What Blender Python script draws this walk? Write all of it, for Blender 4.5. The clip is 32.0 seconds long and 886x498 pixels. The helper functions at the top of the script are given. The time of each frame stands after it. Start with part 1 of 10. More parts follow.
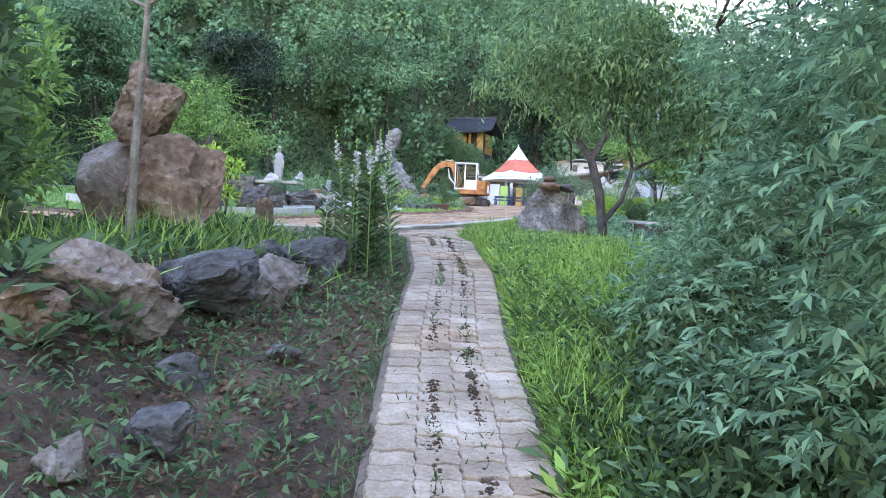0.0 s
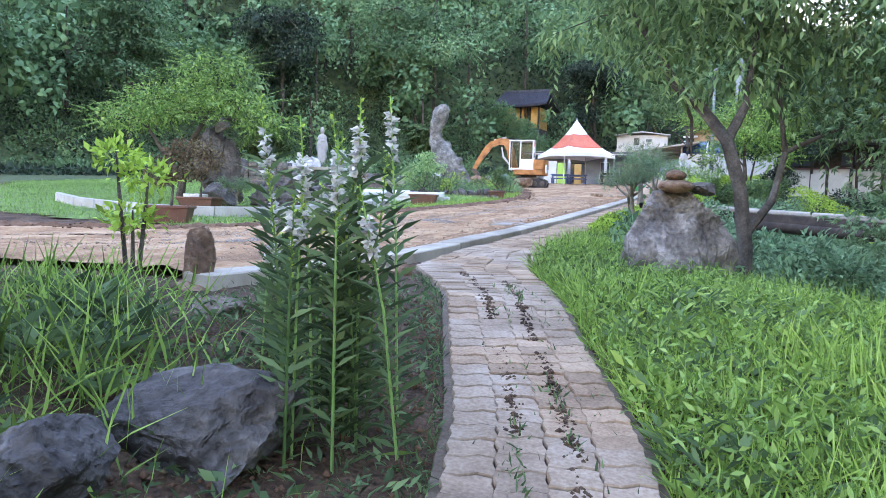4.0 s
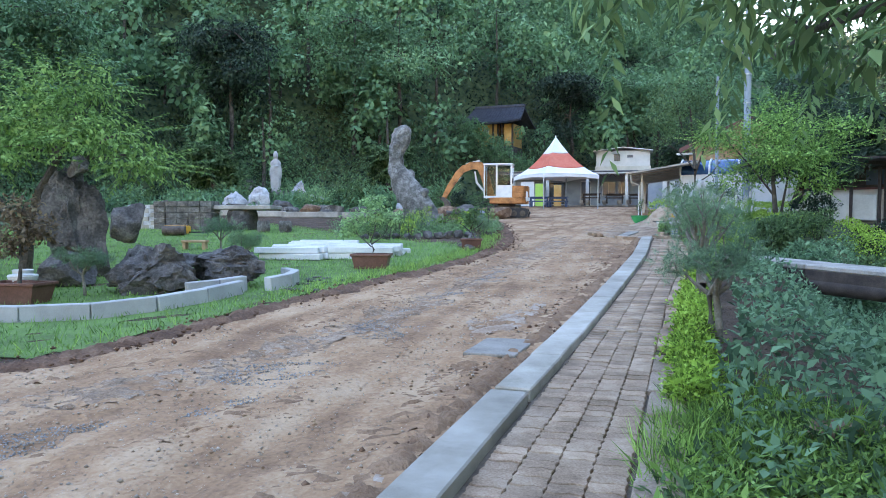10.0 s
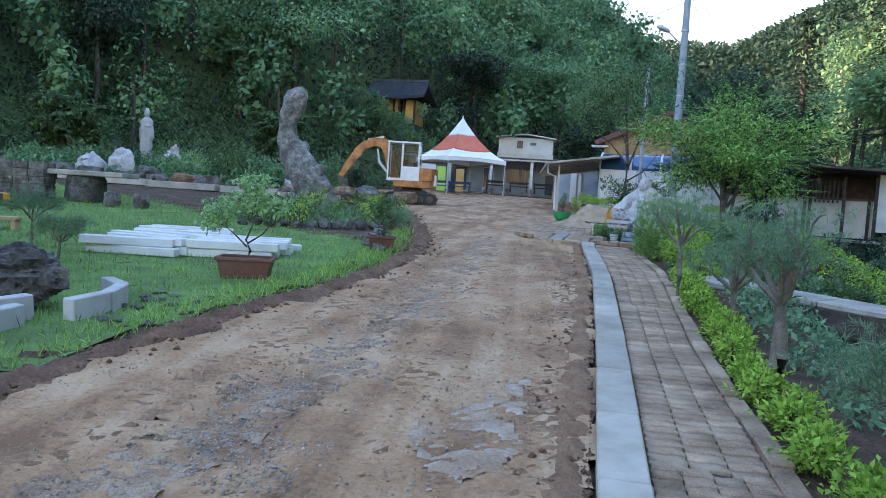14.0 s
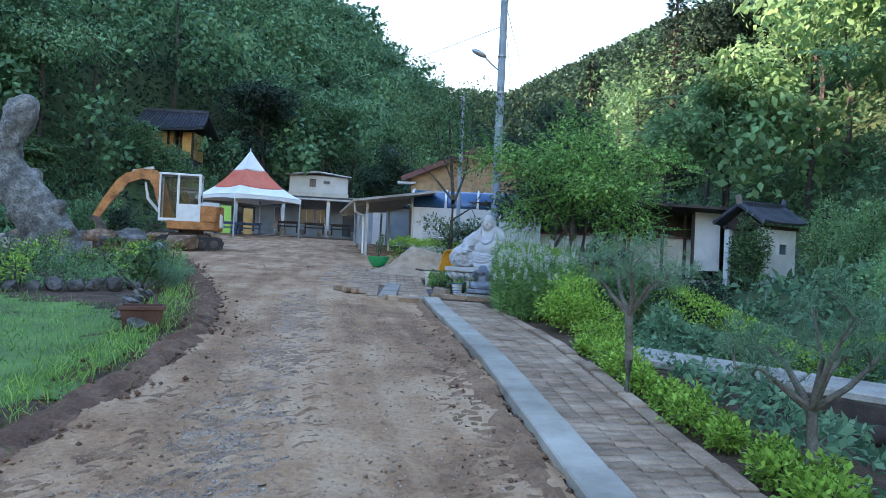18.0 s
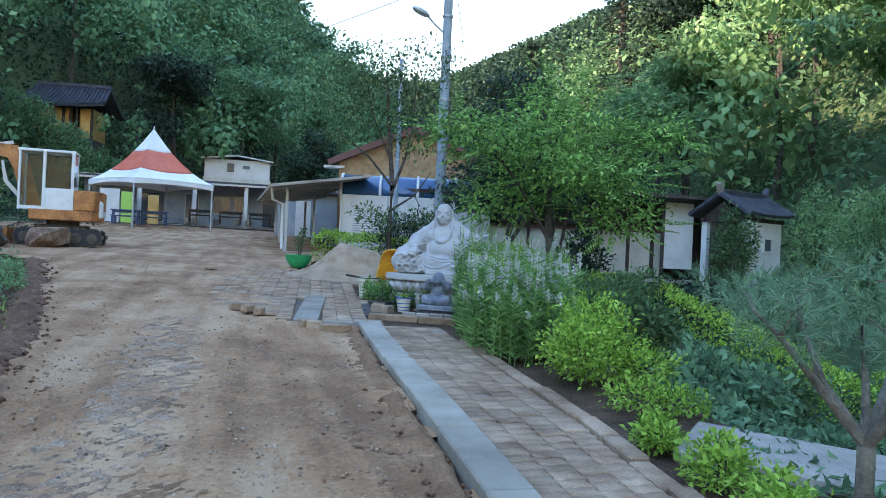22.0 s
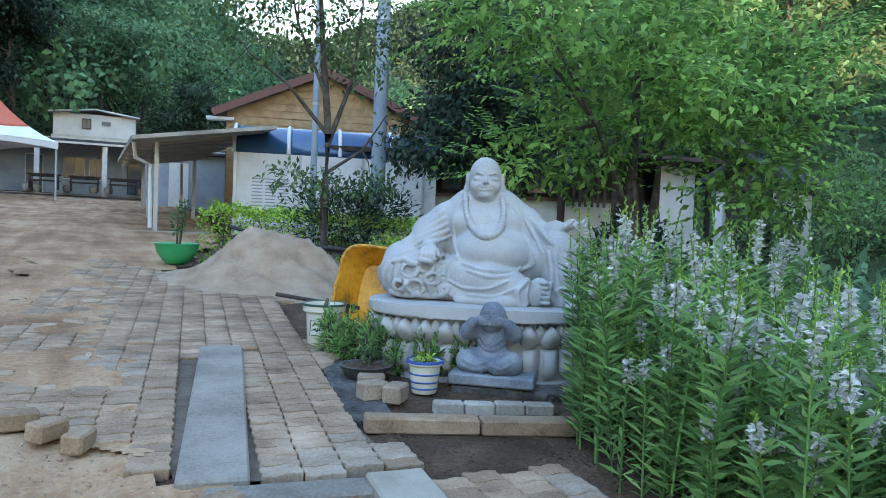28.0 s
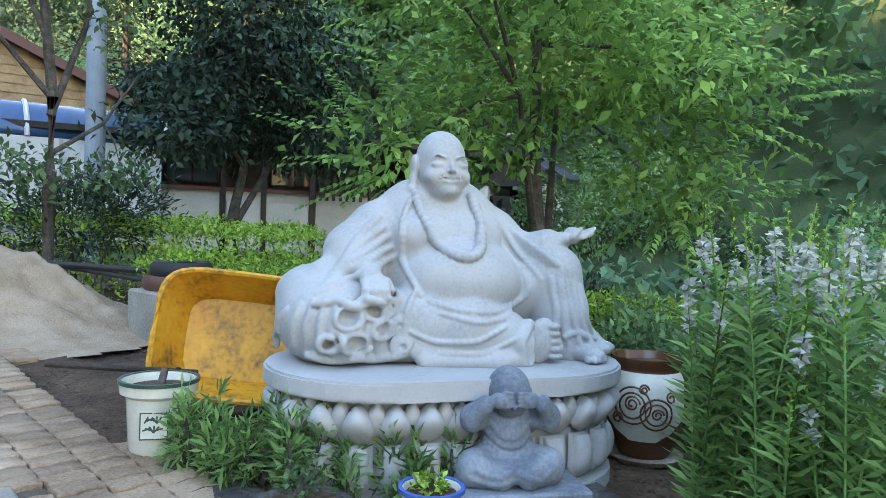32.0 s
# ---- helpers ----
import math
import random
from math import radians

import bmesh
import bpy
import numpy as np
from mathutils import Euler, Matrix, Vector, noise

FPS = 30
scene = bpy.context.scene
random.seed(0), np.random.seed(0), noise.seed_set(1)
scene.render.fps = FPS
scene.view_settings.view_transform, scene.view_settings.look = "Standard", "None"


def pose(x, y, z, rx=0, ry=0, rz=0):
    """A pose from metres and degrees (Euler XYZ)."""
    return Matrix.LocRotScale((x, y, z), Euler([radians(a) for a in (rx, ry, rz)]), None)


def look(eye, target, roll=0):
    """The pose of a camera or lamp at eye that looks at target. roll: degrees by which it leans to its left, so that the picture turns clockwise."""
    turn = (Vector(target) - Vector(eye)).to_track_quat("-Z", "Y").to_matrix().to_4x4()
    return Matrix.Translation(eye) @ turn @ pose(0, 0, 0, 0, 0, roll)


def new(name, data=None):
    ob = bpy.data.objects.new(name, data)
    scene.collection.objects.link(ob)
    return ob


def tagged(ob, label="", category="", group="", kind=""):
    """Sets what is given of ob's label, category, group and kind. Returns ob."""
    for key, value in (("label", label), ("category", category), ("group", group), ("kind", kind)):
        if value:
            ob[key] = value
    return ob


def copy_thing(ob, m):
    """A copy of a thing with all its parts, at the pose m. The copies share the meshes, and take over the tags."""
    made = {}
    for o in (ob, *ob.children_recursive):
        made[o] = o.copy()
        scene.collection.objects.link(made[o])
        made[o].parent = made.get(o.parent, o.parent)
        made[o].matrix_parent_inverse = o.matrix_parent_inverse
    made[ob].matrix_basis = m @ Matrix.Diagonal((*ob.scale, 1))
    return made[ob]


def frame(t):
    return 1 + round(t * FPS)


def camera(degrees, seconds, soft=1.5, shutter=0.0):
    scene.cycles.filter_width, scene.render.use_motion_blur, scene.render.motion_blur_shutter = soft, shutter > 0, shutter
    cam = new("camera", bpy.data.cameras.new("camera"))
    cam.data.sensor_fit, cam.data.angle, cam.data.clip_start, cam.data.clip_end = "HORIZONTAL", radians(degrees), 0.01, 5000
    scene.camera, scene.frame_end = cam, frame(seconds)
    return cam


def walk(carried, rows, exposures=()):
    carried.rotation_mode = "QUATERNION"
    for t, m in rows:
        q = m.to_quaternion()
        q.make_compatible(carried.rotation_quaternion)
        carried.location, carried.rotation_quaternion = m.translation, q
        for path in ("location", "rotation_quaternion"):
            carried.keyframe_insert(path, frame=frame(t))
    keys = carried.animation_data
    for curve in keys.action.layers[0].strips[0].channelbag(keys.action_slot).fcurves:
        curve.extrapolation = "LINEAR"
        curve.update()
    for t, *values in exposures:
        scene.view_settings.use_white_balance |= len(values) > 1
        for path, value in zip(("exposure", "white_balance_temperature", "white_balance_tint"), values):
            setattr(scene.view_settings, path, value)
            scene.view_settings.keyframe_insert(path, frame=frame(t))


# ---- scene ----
cam = camera(62.0, 32.0, 0.55)
PATH = [
    (0, (6.798, 7.719, 0.747), (6.36, 9.67, 0.699), 2.9),
    (0.5, (6.743, 8.233, 0.813), (6.294, 10.181, 0.736), 2.3),
    (1, (6.578, 8.694, 0.862), (6.114, 10.635, 0.73), 1.3),
    (1.5, (6.493, 9.055, 0.941), (6.011, 10.991, 0.802), 0.4),
    (2, (6.464, 9.504, 1.062), (5.973, 11.44, 0.957), -0.8),
    (2.5, (6.312, 9.966, 1.081), (5.735, 11.879, 0.992), -0.8),
    (4.5, (5.802, 11.771, 1.366), (5.27, 13.694, 1.223), 2.8),
    (5, (5.801, 12.035, 1.519), (5.37, 13.976, 1.304), 2.5),
    (5.5, (5.625, 12.746, 1.61), (5.272, 14.704, 1.403), 1.7),
    (6, (5.609, 13.295, 1.621), (5.335, 15.267, 1.428), 1.9),
    (6.5, (5.576, 13.751, 1.687), (5.29, 15.722, 1.506), -0.3),
    (7, (5.495, 14.255, 1.84), (5.166, 16.219, 1.659), -0.2),
    (7.5, (5.492, 14.769, 1.956), (5.095, 16.722, 1.795), -0.8),
    (8, (5.317, 15.129, 1.974), (4.809, 17.061, 1.871), -1.6),
    (8.5, (5.17, 15.461, 2.072), (4.618, 17.382, 1.998), -1.1),
    (9, (4.941, 16.073, 2.143), (4.402, 17.998, 2.07), -0.4),
    (9.5, (4.692, 16.546, 2.15), (4.155, 18.471, 2.075), -0.2),
    (10, (4.53, 17.07, 2.183), (4.022, 19.003, 2.11), 0.1),
    (10.5, (4.425, 17.654, 2.277), (4.002, 19.608, 2.218), -0.2),
    (11, (4.211, 18.12, 2.312), (3.812, 20.079, 2.258), -0.1),
    (11.5, (4.144, 18.676, 2.311), (3.778, 20.641, 2.229), 1.1),
    (12, (3.997, 19.149, 2.358), (3.683, 21.123, 2.292), 2.1),
    (12.5, (3.745, 19.626, 2.432), (3.454, 21.605, 2.409), 2.5),
    (13, (3.576, 20.105, 2.453), (3.294, 22.085, 2.451), 2.1),
    (13.5, (3.366, 20.518, 2.426), (3.071, 22.496, 2.41), 2.6),
    (14, (3.203, 20.967, 2.471), (2.997, 22.953, 2.349), 3.7),
    (14.5, (3.092, 21.445, 2.525), (2.964, 23.439, 2.444), 3.6),
    (16.5, (2.402, 23.801, 2.451), (2.512, 25.798, 2.39), 1.7),
    (17, (2.393, 24.328, 2.475), (2.543, 26.321, 2.402), 1.3),
    (17.5, (2.417, 24.877, 2.514), (2.712, 26.853, 2.428), 2.2),
    (18, (2.54, 25.396, 2.55), (2.896, 27.364, 2.57), 2.6),
    (18.5, (2.577, 25.971, 2.552), (2.981, 27.929, 2.522), 3.2),
    (19, (2.708, 26.533, 2.563), (3.208, 28.469, 2.5), 3.4),
    (19.5, (2.776, 27.037, 2.57), (3.366, 28.944, 2.457), 3.3),
    (20, (2.952, 27.527, 2.604), (3.596, 29.417, 2.499), 2.5),
    (20.5, (3.073, 28.025, 2.651), (3.71, 29.921, 2.619), 2.2),
    (21, (3.092, 28.53, 2.688), (3.704, 30.434, 2.672), 2.8),
    (21.5, (3.125, 29.022, 2.749), (3.717, 30.932, 2.752), 2.8),
    (22, (3.075, 29.513, 2.771), (3.621, 31.437, 2.77), 2.6),
    (22.5, (3.127, 30.062, 2.796), (3.673, 31.986, 2.784), 2.2),
    (23, (3.053, 30.608, 2.8), (3.627, 32.524, 2.775), 1.6),
    (23.5, (3.129, 31.131, 2.803), (3.745, 33.033, 2.73), 1.2),
    (24, (3.153, 31.686, 2.806), (3.776, 33.583, 2.696), 1.7),
    (24.5, (3.193, 32.177, 2.837), (3.843, 34.066, 2.731), 3.0),
    (25, (3.283, 32.718, 2.891), (3.987, 34.588, 2.802), 3.5),
    (25.5, (3.28, 33.238, 2.917), (4.026, 35.092, 2.845), 4.1),
    (26, (3.378, 33.777, 2.961), (4.138, 35.626, 2.898), 3.7),
    (26.5, (3.341, 34.342, 2.954), (4.089, 36.196, 2.9), 3.7),
    (28.5, (3.559, 36.295, 3.013), (4.489, 38.063, 2.917), 2.1),
    (29, (3.516, 36.724, 3.05), (4.575, 38.418, 2.944), 2.7),
    (29.5, (3.583, 37.092, 3.038), (4.742, 38.718, 2.925), 2.6),
    (30, (3.593, 37.398, 3.051), (4.81, 38.981, 2.935), 2.4),
    (30.5, (3.526, 37.755, 3.044), (4.86, 39.241, 2.936), 2.5),
    (31, (3.55, 38.118, 3.008), (4.997, 39.495, 2.901), 1.9),
    (31.5, (3.508, 38.431, 3.054), (5.004, 39.755, 2.958), 1.0),
    (32, (3.458, 38.679, 3.023), (4.976, 39.98, 2.958), 1.9),
]
walk(cam, [(t, look(eye, target, roll)) for t, eye, target, roll in PATH],
     [(0.0, 3.2, 6750, 42), (4.5, 3.2, 6800, 44), (7.0, 3.1, 6750, 42), (9.0, 2.76, 6450, 37), (11.0, 2.6, 6350, 33), (13.0, 2.28, 6250, 32), (17.0, 2.07, 5800, 30), (20.0, 2.2, 6150, 28), (23.0, 2.15, 5950, 27), (26.0, 2.35, 6200, 26), (29.0, 2.42, 6600, 26), (32.0, 2.72, 6950, 29)])

# ---------- world and sun: a valley in evening shade, hilltops still lit ----------
SUN_EL, SUN_AZ = 21.5, 259.0        # degrees; azimuth from +y towards +x
world = bpy.data.worlds.new("sky")
scene.world = world
world.use_nodes = True
wn = world.node_tree.nodes
sky = wn.new("ShaderNodeTexSky")
sky.sky_type = "NISHITA"
sky.sun_disc = False
sky.sun_elevation = radians(SUN_EL)
sky.sun_rotation = radians(SUN_AZ)
sky.air_density, sky.dust_density, sky.ozone_density = 2.2, 0.0, 4.0
wn["Background"].inputs["Strength"].default_value = 0.15
world.node_tree.links.new(sky.outputs["Color"], wn["Background"].inputs["Color"])

sun_data = bpy.data.lights.new("sun", "SUN")
sun_data.energy, sun_data.angle, sun_data.color = 3.2, radians(0.5), (1.0, 0.8, 0.5)
sun_dir = Vector((math.sin(radians(SUN_AZ)) * math.cos(radians(SUN_EL)), math.cos(radians(SUN_AZ)) * math.cos(radians(SUN_EL)), math.sin(radians(SUN_EL))))
sun = new("sun", sun_data)
sun.matrix_world = look(sun_dir * 300, (0, 0, 0))


# ---------- materials ----------
def node_mat(name):
    m = bpy.data.materials.new(name)
    m.use_nodes = True
    return m, m.node_tree.nodes, m.node_tree.links, m.node_tree.nodes["Principled BSDF"]


def ramp_node(nodes, stops):
    r = nodes.new("ShaderNodeValToRGB")
    while len(r.color_ramp.elements) < len(stops):
        r.color_ramp.elements.new(0.5)
    for e, (p, c) in zip(r.color_ramp.elements, stops):
        e.position, e.color = p, (*c, 1)
    return r


def surf(name, cols, rough=0.8, scale=3.0, fine=40.0, bump=0.3, metal=0.0, dist=0.01, vary=0.0, spec=0.4, island=False, streak=None, stony=None):
    """A surface of two or three colours mixed by broad and fine noise, with relief; vary: difference from piece to piece."""
    m, n, l, p = node_mat(name)
    tc = n.new("ShaderNodeTexCoord")
    geo = n.new("ShaderNodeNewGeometry")
    a, b = n.new("ShaderNodeTexNoise"), n.new("ShaderNodeTexNoise")
    a.inputs["Scale"].default_value, b.inputs["Scale"].default_value = scale, fine
    a.inputs["Detail"].default_value, b.inputs["Detail"].default_value = 5, 4
    a.inputs["Roughness"].default_value = 0.65
    for t in (a, b):
        l.new(geo.outputs["Position"], t.inputs["Vector"])
    mix = n.new("ShaderNodeMath")
    mix.operation = "MULTIPLY_ADD"
    mix.inputs[1].default_value = 0.45
    l.new(b.outputs["Fac"], mix.inputs[0])
    sub = n.new("ShaderNodeMath")
    sub.operation = "SUBTRACT"
    sub.inputs[1].default_value = 0.22
    l.new(a.outputs["Fac"], sub.inputs[0])
    if streak:
        # long marks that run with the drive
        mp, sn, sm = n.new("ShaderNodeMapping"), n.new("ShaderNodeTexNoise"), n.new("ShaderNodeMath")
        mp.inputs["Scale"].default_value, mp.inputs["Rotation"].default_value = (streak[0], streak[1], 1), (0, 0, radians(streak[2]))
        l.new(geo.outputs["Position"], mp.inputs["Vector"])
        l.new(mp.outputs[0], sn.inputs["Vector"])
        sn.inputs["Scale"].default_value, sn.inputs["Detail"].default_value = 1.0, 6
        sm.operation, sm.inputs[1].default_value = "MULTIPLY_ADD", streak[3]
        l.new(sn.outputs["Fac"], sm.inputs[0])
        l.new(sub.outputs[0], sm.inputs[2])
        sub = sm
        so = n.new("ShaderNodeMath")
        so.operation, so.inputs[1].default_value = "SUBTRACT", streak[3] * 0.5
        l.new(sub.outputs[0], so.inputs[0])
        sub = so
    l.new(sub.outputs[0], mix.inputs[2])
    k = len(cols)
    r = ramp_node(n, [(0.28 + 0.44 * i / (k - 1), c) for i, c in enumerate(cols)])
    l.new(mix.outputs[0], r.inputs["Fac"])
    out = r.outputs["Color"]
    height = mix.outputs[0]
    if stony:
        # small stones bedded in the surface: (stones per metre, share, contrast)
        vo, sep, pick, lit, tint = (n.new(k_) for k_ in ("ShaderNodeTexVoronoi", "ShaderNodeSeparateColor", "ShaderNodeMapRange", "ShaderNodeMapRange", "ShaderNodeHueSaturation"))
        vo.inputs["Scale"].default_value = stony[0]
        l.new(geo.outputs["Position"], vo.inputs["Vector"])
        l.new(vo.outputs["Color"], sep.inputs["Color"])
        l.new(sep.outputs[0], lit.inputs["Value"])
        lit.inputs["To Min"].default_value, lit.inputs["To Max"].default_value = 1 - stony[2] * 0.4, 1 + stony[2]
        l.new(lit.outputs[0], tint.inputs["Value"])
        l.new(sep.outputs[1], pick.inputs["Value"])
        pick.inputs["From Min"].default_value, pick.inputs["From Max"].default_value = 1 - stony[1], 1 - stony[1] + 0.05
        l.new(pick.outputs[0], tint.inputs["Fac"])
        tint.inputs["Saturation"].default_value = 0.88
        l.new(out, tint.inputs["Color"])
        out = tint.outputs["Color"]
        dome, up_, sm_ = (n.new("ShaderNodeMath") for _ in range(3))
        dome.operation, up_.operation, sm_.operation = "SUBTRACT", "MULTIPLY", "ADD"
        dome.inputs[0].default_value = 0.8
        l.new(vo.outputs["Distance"], dome.inputs[1])
        l.new(dome.outputs[0], up_.inputs[0])
        l.new(pick.outputs[0], up_.inputs[1])
        l.new(up_.outputs[0], sm_.inputs[0])
        l.new(height, sm_.inputs[1])
        height = sm_.outputs[0]
    if vary:
        h = n.new("ShaderNodeHueSaturation")
        rnd = geo.outputs["Random Per Island"] if island else n.new("ShaderNodeObjectInfo").outputs["Random"]
        mr = n.new("ShaderNodeMapRange")
        mr.inputs["To Min"].default_value, mr.inputs["To Max"].default_value = 1 - vary, 1 + vary
        l.new(rnd, mr.inputs["Value"])
        l.new(mr.outputs[0], h.inputs["Value"])
        l.new(out, h.inputs["Color"])
        out = h.outputs["Color"]
    l.new(out, p.inputs["Base Color"])
    p.inputs["Roughness"].default_value, p.inputs["Metallic"].default_value = rough, metal
    p.inputs["Specular IOR Level"].default_value = spec
    if bump:
        bp = n.new("ShaderNodeBump")
        bp.inputs["Strength"].default_value, bp.inputs["Distance"].default_value = bump, dist
        l.new(height, bp.inputs["Height"])
        l.new(bp.outputs[0], p.inputs["Normal"])
    return m


def leafy(name, c1, c2, c3=None, transl=0.35, rough=0.55, mute=0.32, clump=0.33, weight=0.5):
    """Foliage whose colour varies from leaf to leaf, and which lets some light through."""
    m, n, l, p = node_mat(name)

    def muted(c):
        g = 0.3 * c[0] + 0.6 * c[1] + 0.1 * c[2]
        return tuple(v * (1 - mute) + g * k * mute for v, k in zip(c, (0.92, 1.0, 1.0)))

    c1, c2, c3 = muted(c1), muted(c2), muted(c3 or c2)
    geo = n.new("ShaderNodeNewGeometry")
    big = n.new("ShaderNodeTexNoise")
    big.inputs["Scale"].default_value = clump
    l.new(geo.outputs["Position"], big.inputs["Vector"])
    add = n.new("ShaderNodeMath")
    add.operation = "MULTIPLY_ADD"
    add.inputs[1].default_value = 1.05 - weight
    l.new(geo.outputs["Random Per Island"], add.inputs[0])
    half = n.new("ShaderNodeMath")
    half.operation = "MULTIPLY"
    half.inputs[1].default_value = weight
    l.new(big.outputs["Fac"], half.inputs[0])
    l.new(half.outputs[0], add.inputs[2])
    r = ramp_node(n, [(0.2, tuple(v * 0.6 for v in c1)), (0.6, c2), (0.85, c3)])
    l.new(add.outputs[0], r.inputs["Fac"])
    l.new(r.outputs["Color"], p.inputs["Base Color"])
    p.inputs["Roughness"].default_value = rough
    p.inputs["Specular IOR Level"].default_value = 0.14
    tr = n.new("ShaderNodeBsdfTranslucent")
    l.new(r.outputs["Color"], tr.inputs["Color"])
    ms = n.new("ShaderNodeMixShader")
    ms.inputs[0].default_value = transl
    l.new(p.outputs[0], ms.inputs[1])
    l.new(tr.outputs[0], ms.inputs[2])
    l.new(ms.outputs[0], n["Material Output"].inputs["Surface"])
    return m


def plain(name, c, rough=0.5, metal=0.0, spec=0.5):
    return surf(name, [tuple(v * 0.86 for v in c), c, tuple(min(1, v * 1.08) for v in c)], rough, 6.0, 60.0, 0.06, metal, 0.004, 0, spec)


M_SOIL = surf("soil", [(0.028, 0.016, 0.009), (0.078, 0.045, 0.026), (0.15, 0.094, 0.057)], 0.95, 2.2, 38, 1.0, 0, 0.06, stony=(34, 0.2, 0.35))
M_CHURN = surf("churned_earth", [(0.06, 0.03, 0.016), (0.135, 0.07, 0.039), (0.23, 0.132, 0.078)], 0.95, 3.0, 34, 1.0, 0, 0.05)
M_GRITBED = surf("grit_bed", [(0.17, 0.102, 0.058), (0.285, 0.187, 0.118), (0.4, 0.3, 0.215)], 0.95, 3.0, 48, 1.0, 0, 0.04, stony=(42, 0.25, 0.22))
M_RUTTED = surf("rutted_clay", [(0.13, 0.07, 0.036), (0.225, 0.126, 0.067), (0.33, 0.2, 0.115)], 0.95, 3.0, 40, 1.0, 0, 0.04)
M_ROAD = surf("dirt_road", [(0.19, 0.1, 0.05), (0.33, 0.187, 0.096), (0.45, 0.295, 0.172)], 0.95, 0.9, 26, 0.8, 0, 0.03, streak=(2.8, 0.35, -8, 0.9), stony=(60, 0.12, 0.2))
M_CLOD = surf("road_clod", [(0.13, 0.066, 0.036), (0.24, 0.132, 0.074), (0.34, 0.21, 0.125)], 0.95, 4, 40, 0.7, 0, 0.02, 0.25, 0.4, True)
M_PEBBLE = surf("pebble", [(0.22, 0.16, 0.11), (0.34, 0.26, 0.19), (0.45, 0.38, 0.31)], 0.9, 9, 60, 0.5, 0, 0.01, 0.35, 0.4, True)
M_CRUMB = surf("road_crumbs", [(0.16, 0.092, 0.055), (0.28, 0.17, 0.1), (0.38, 0.25, 0.16)], 0.95, 4, 40, 0.7, 0, 0.02, 0.3, 0.4, True)
L_HORN = leafy("hornbeam_leaves", (0.072, 0.180, 0.030), (0.216, 0.444, 0.072), (0.480, 0.792, 0.132), 0.42, 0.6, 0.16, 0.9, 0.6)
L_SLOPE = leafy("slope_leaves", (0.079, 0.192, 0.068), (0.226, 0.452, 0.136), (0.430, 0.701, 0.204), 0.4, 0.55, 0.25, 0.2, 0.75)
M_WORNC = surf("worn_concrete", [(0.15, 0.133, 0.11), (0.25, 0.222, 0.185), (0.34, 0.305, 0.255)], 0.9, 1.6, 60, 0.5, 0, 0.008)
M_GRIT = surf("blue_grey_gravel", [(0.15, 0.14, 0.128), (0.23, 0.22, 0.205), (0.36, 0.345, 0.325)], 0.9, 9, 60, 0.5, 0, 0.01, 0.35, 0.4, True)
M_PAVER = surf("paver_brown", [(0.147, 0.094, 0.056), (0.294, 0.198, 0.127), (0.418, 0.311, 0.215)], 0.9, 2.8, 70, 0.6, 0, 0.006, 0.2)
M_PAVER_J = surf("paver_joined", [(0.147, 0.094, 0.056), (0.294, 0.198, 0.127), (0.418, 0.311, 0.215)], 0.9, 2.8, 70, 0.6, 0, 0.006, 0.2, 0.4, True)
M_PAVER_G = surf("paver_limed", [(0.16, 0.112, 0.075), (0.285, 0.212, 0.15), (0.42, 0.345, 0.27)], 0.9, 2.2, 60, 0.6, 0, 0.006, 0.1)
M_MOSS = surf("mossy_slope", [(0.03, 0.045, 0.02), (0.055, 0.09, 0.034), (0.1, 0.13, 0.055)], 0.95, 1.4, 30, 0.9, 0, 0.06)
M_JOINT = surf("joint_sand", [(0.06, 0.046, 0.034), (0.12, 0.092, 0.066), (0.19, 0.15, 0.11)], 0.97, 3, 60, 0.6, 0, 0.01)
M_GRANITE = surf("granite", [(0.2, 0.178, 0.137), (0.325, 0.294, 0.236), (0.43, 0.394, 0.33)], 0.85, 1.5, 160, 0.3, 0, 0.004, 0.14)
M_CONC = surf("concrete", [(0.19, 0.172, 0.145), (0.32, 0.295, 0.255), (0.45, 0.42, 0.37)], 0.9, 1.2, 45, 0.4, 0, 0.008, 0.1)
M_MARBLE = surf("white_marble", [(0.3, 0.295, 0.285), (0.39, 0.39, 0.385), (0.43, 0.43, 0.425)], 0.6, 2.4, 60, 0.12, 0, 0.003)
M_ROCK = surf("grey_rock", [(0.035, 0.03, 0.025), (0.11, 0.1, 0.088), (0.25, 0.235, 0.21)], 0.9, 3.6, 24, 1.0, 0, 0.08)
M_ROCKD = surf("dark_rock", [(0.022, 0.02, 0.019), (0.075, 0.07, 0.066), (0.17, 0.16, 0.148)], 0.85, 3.2, 22, 1.0, 0, 0.08)
M_ROCKB = surf("brown_rock", [(0.062, 0.035, 0.022), (0.19, 0.115, 0.073), (0.38, 0.27, 0.19)], 0.9, 2.6, 18, 1.0, 0, 0.07)
M_BARK = surf("bark", [(0.03, 0.025, 0.021), (0.075, 0.064, 0.053), (0.15, 0.135, 0.115)], 0.95, 6, 60, 0.9, 0, 0.02)
M_BARKL = surf("light_bark", [(0.09, 0.078, 0.062), (0.17, 0.15, 0.12), (0.27, 0.25, 0.21)], 0.95, 6, 60, 0.8, 0, 0.02)
L_FOREST = leafy("forest_leaves", (0.032, 0.098, 0.047), (0.130, 0.316, 0.121), (0.316, 0.539, 0.186), 0.22, 0.55, 0.22, 0.15, 0.85)
L_UPWOOD = leafy("upper_wood_leaves", (0.026, 0.085, 0.043), (0.105, 0.265, 0.108), (0.25, 0.44, 0.16), 0.22, 0.55, 0.22, 0.15, 0.85)
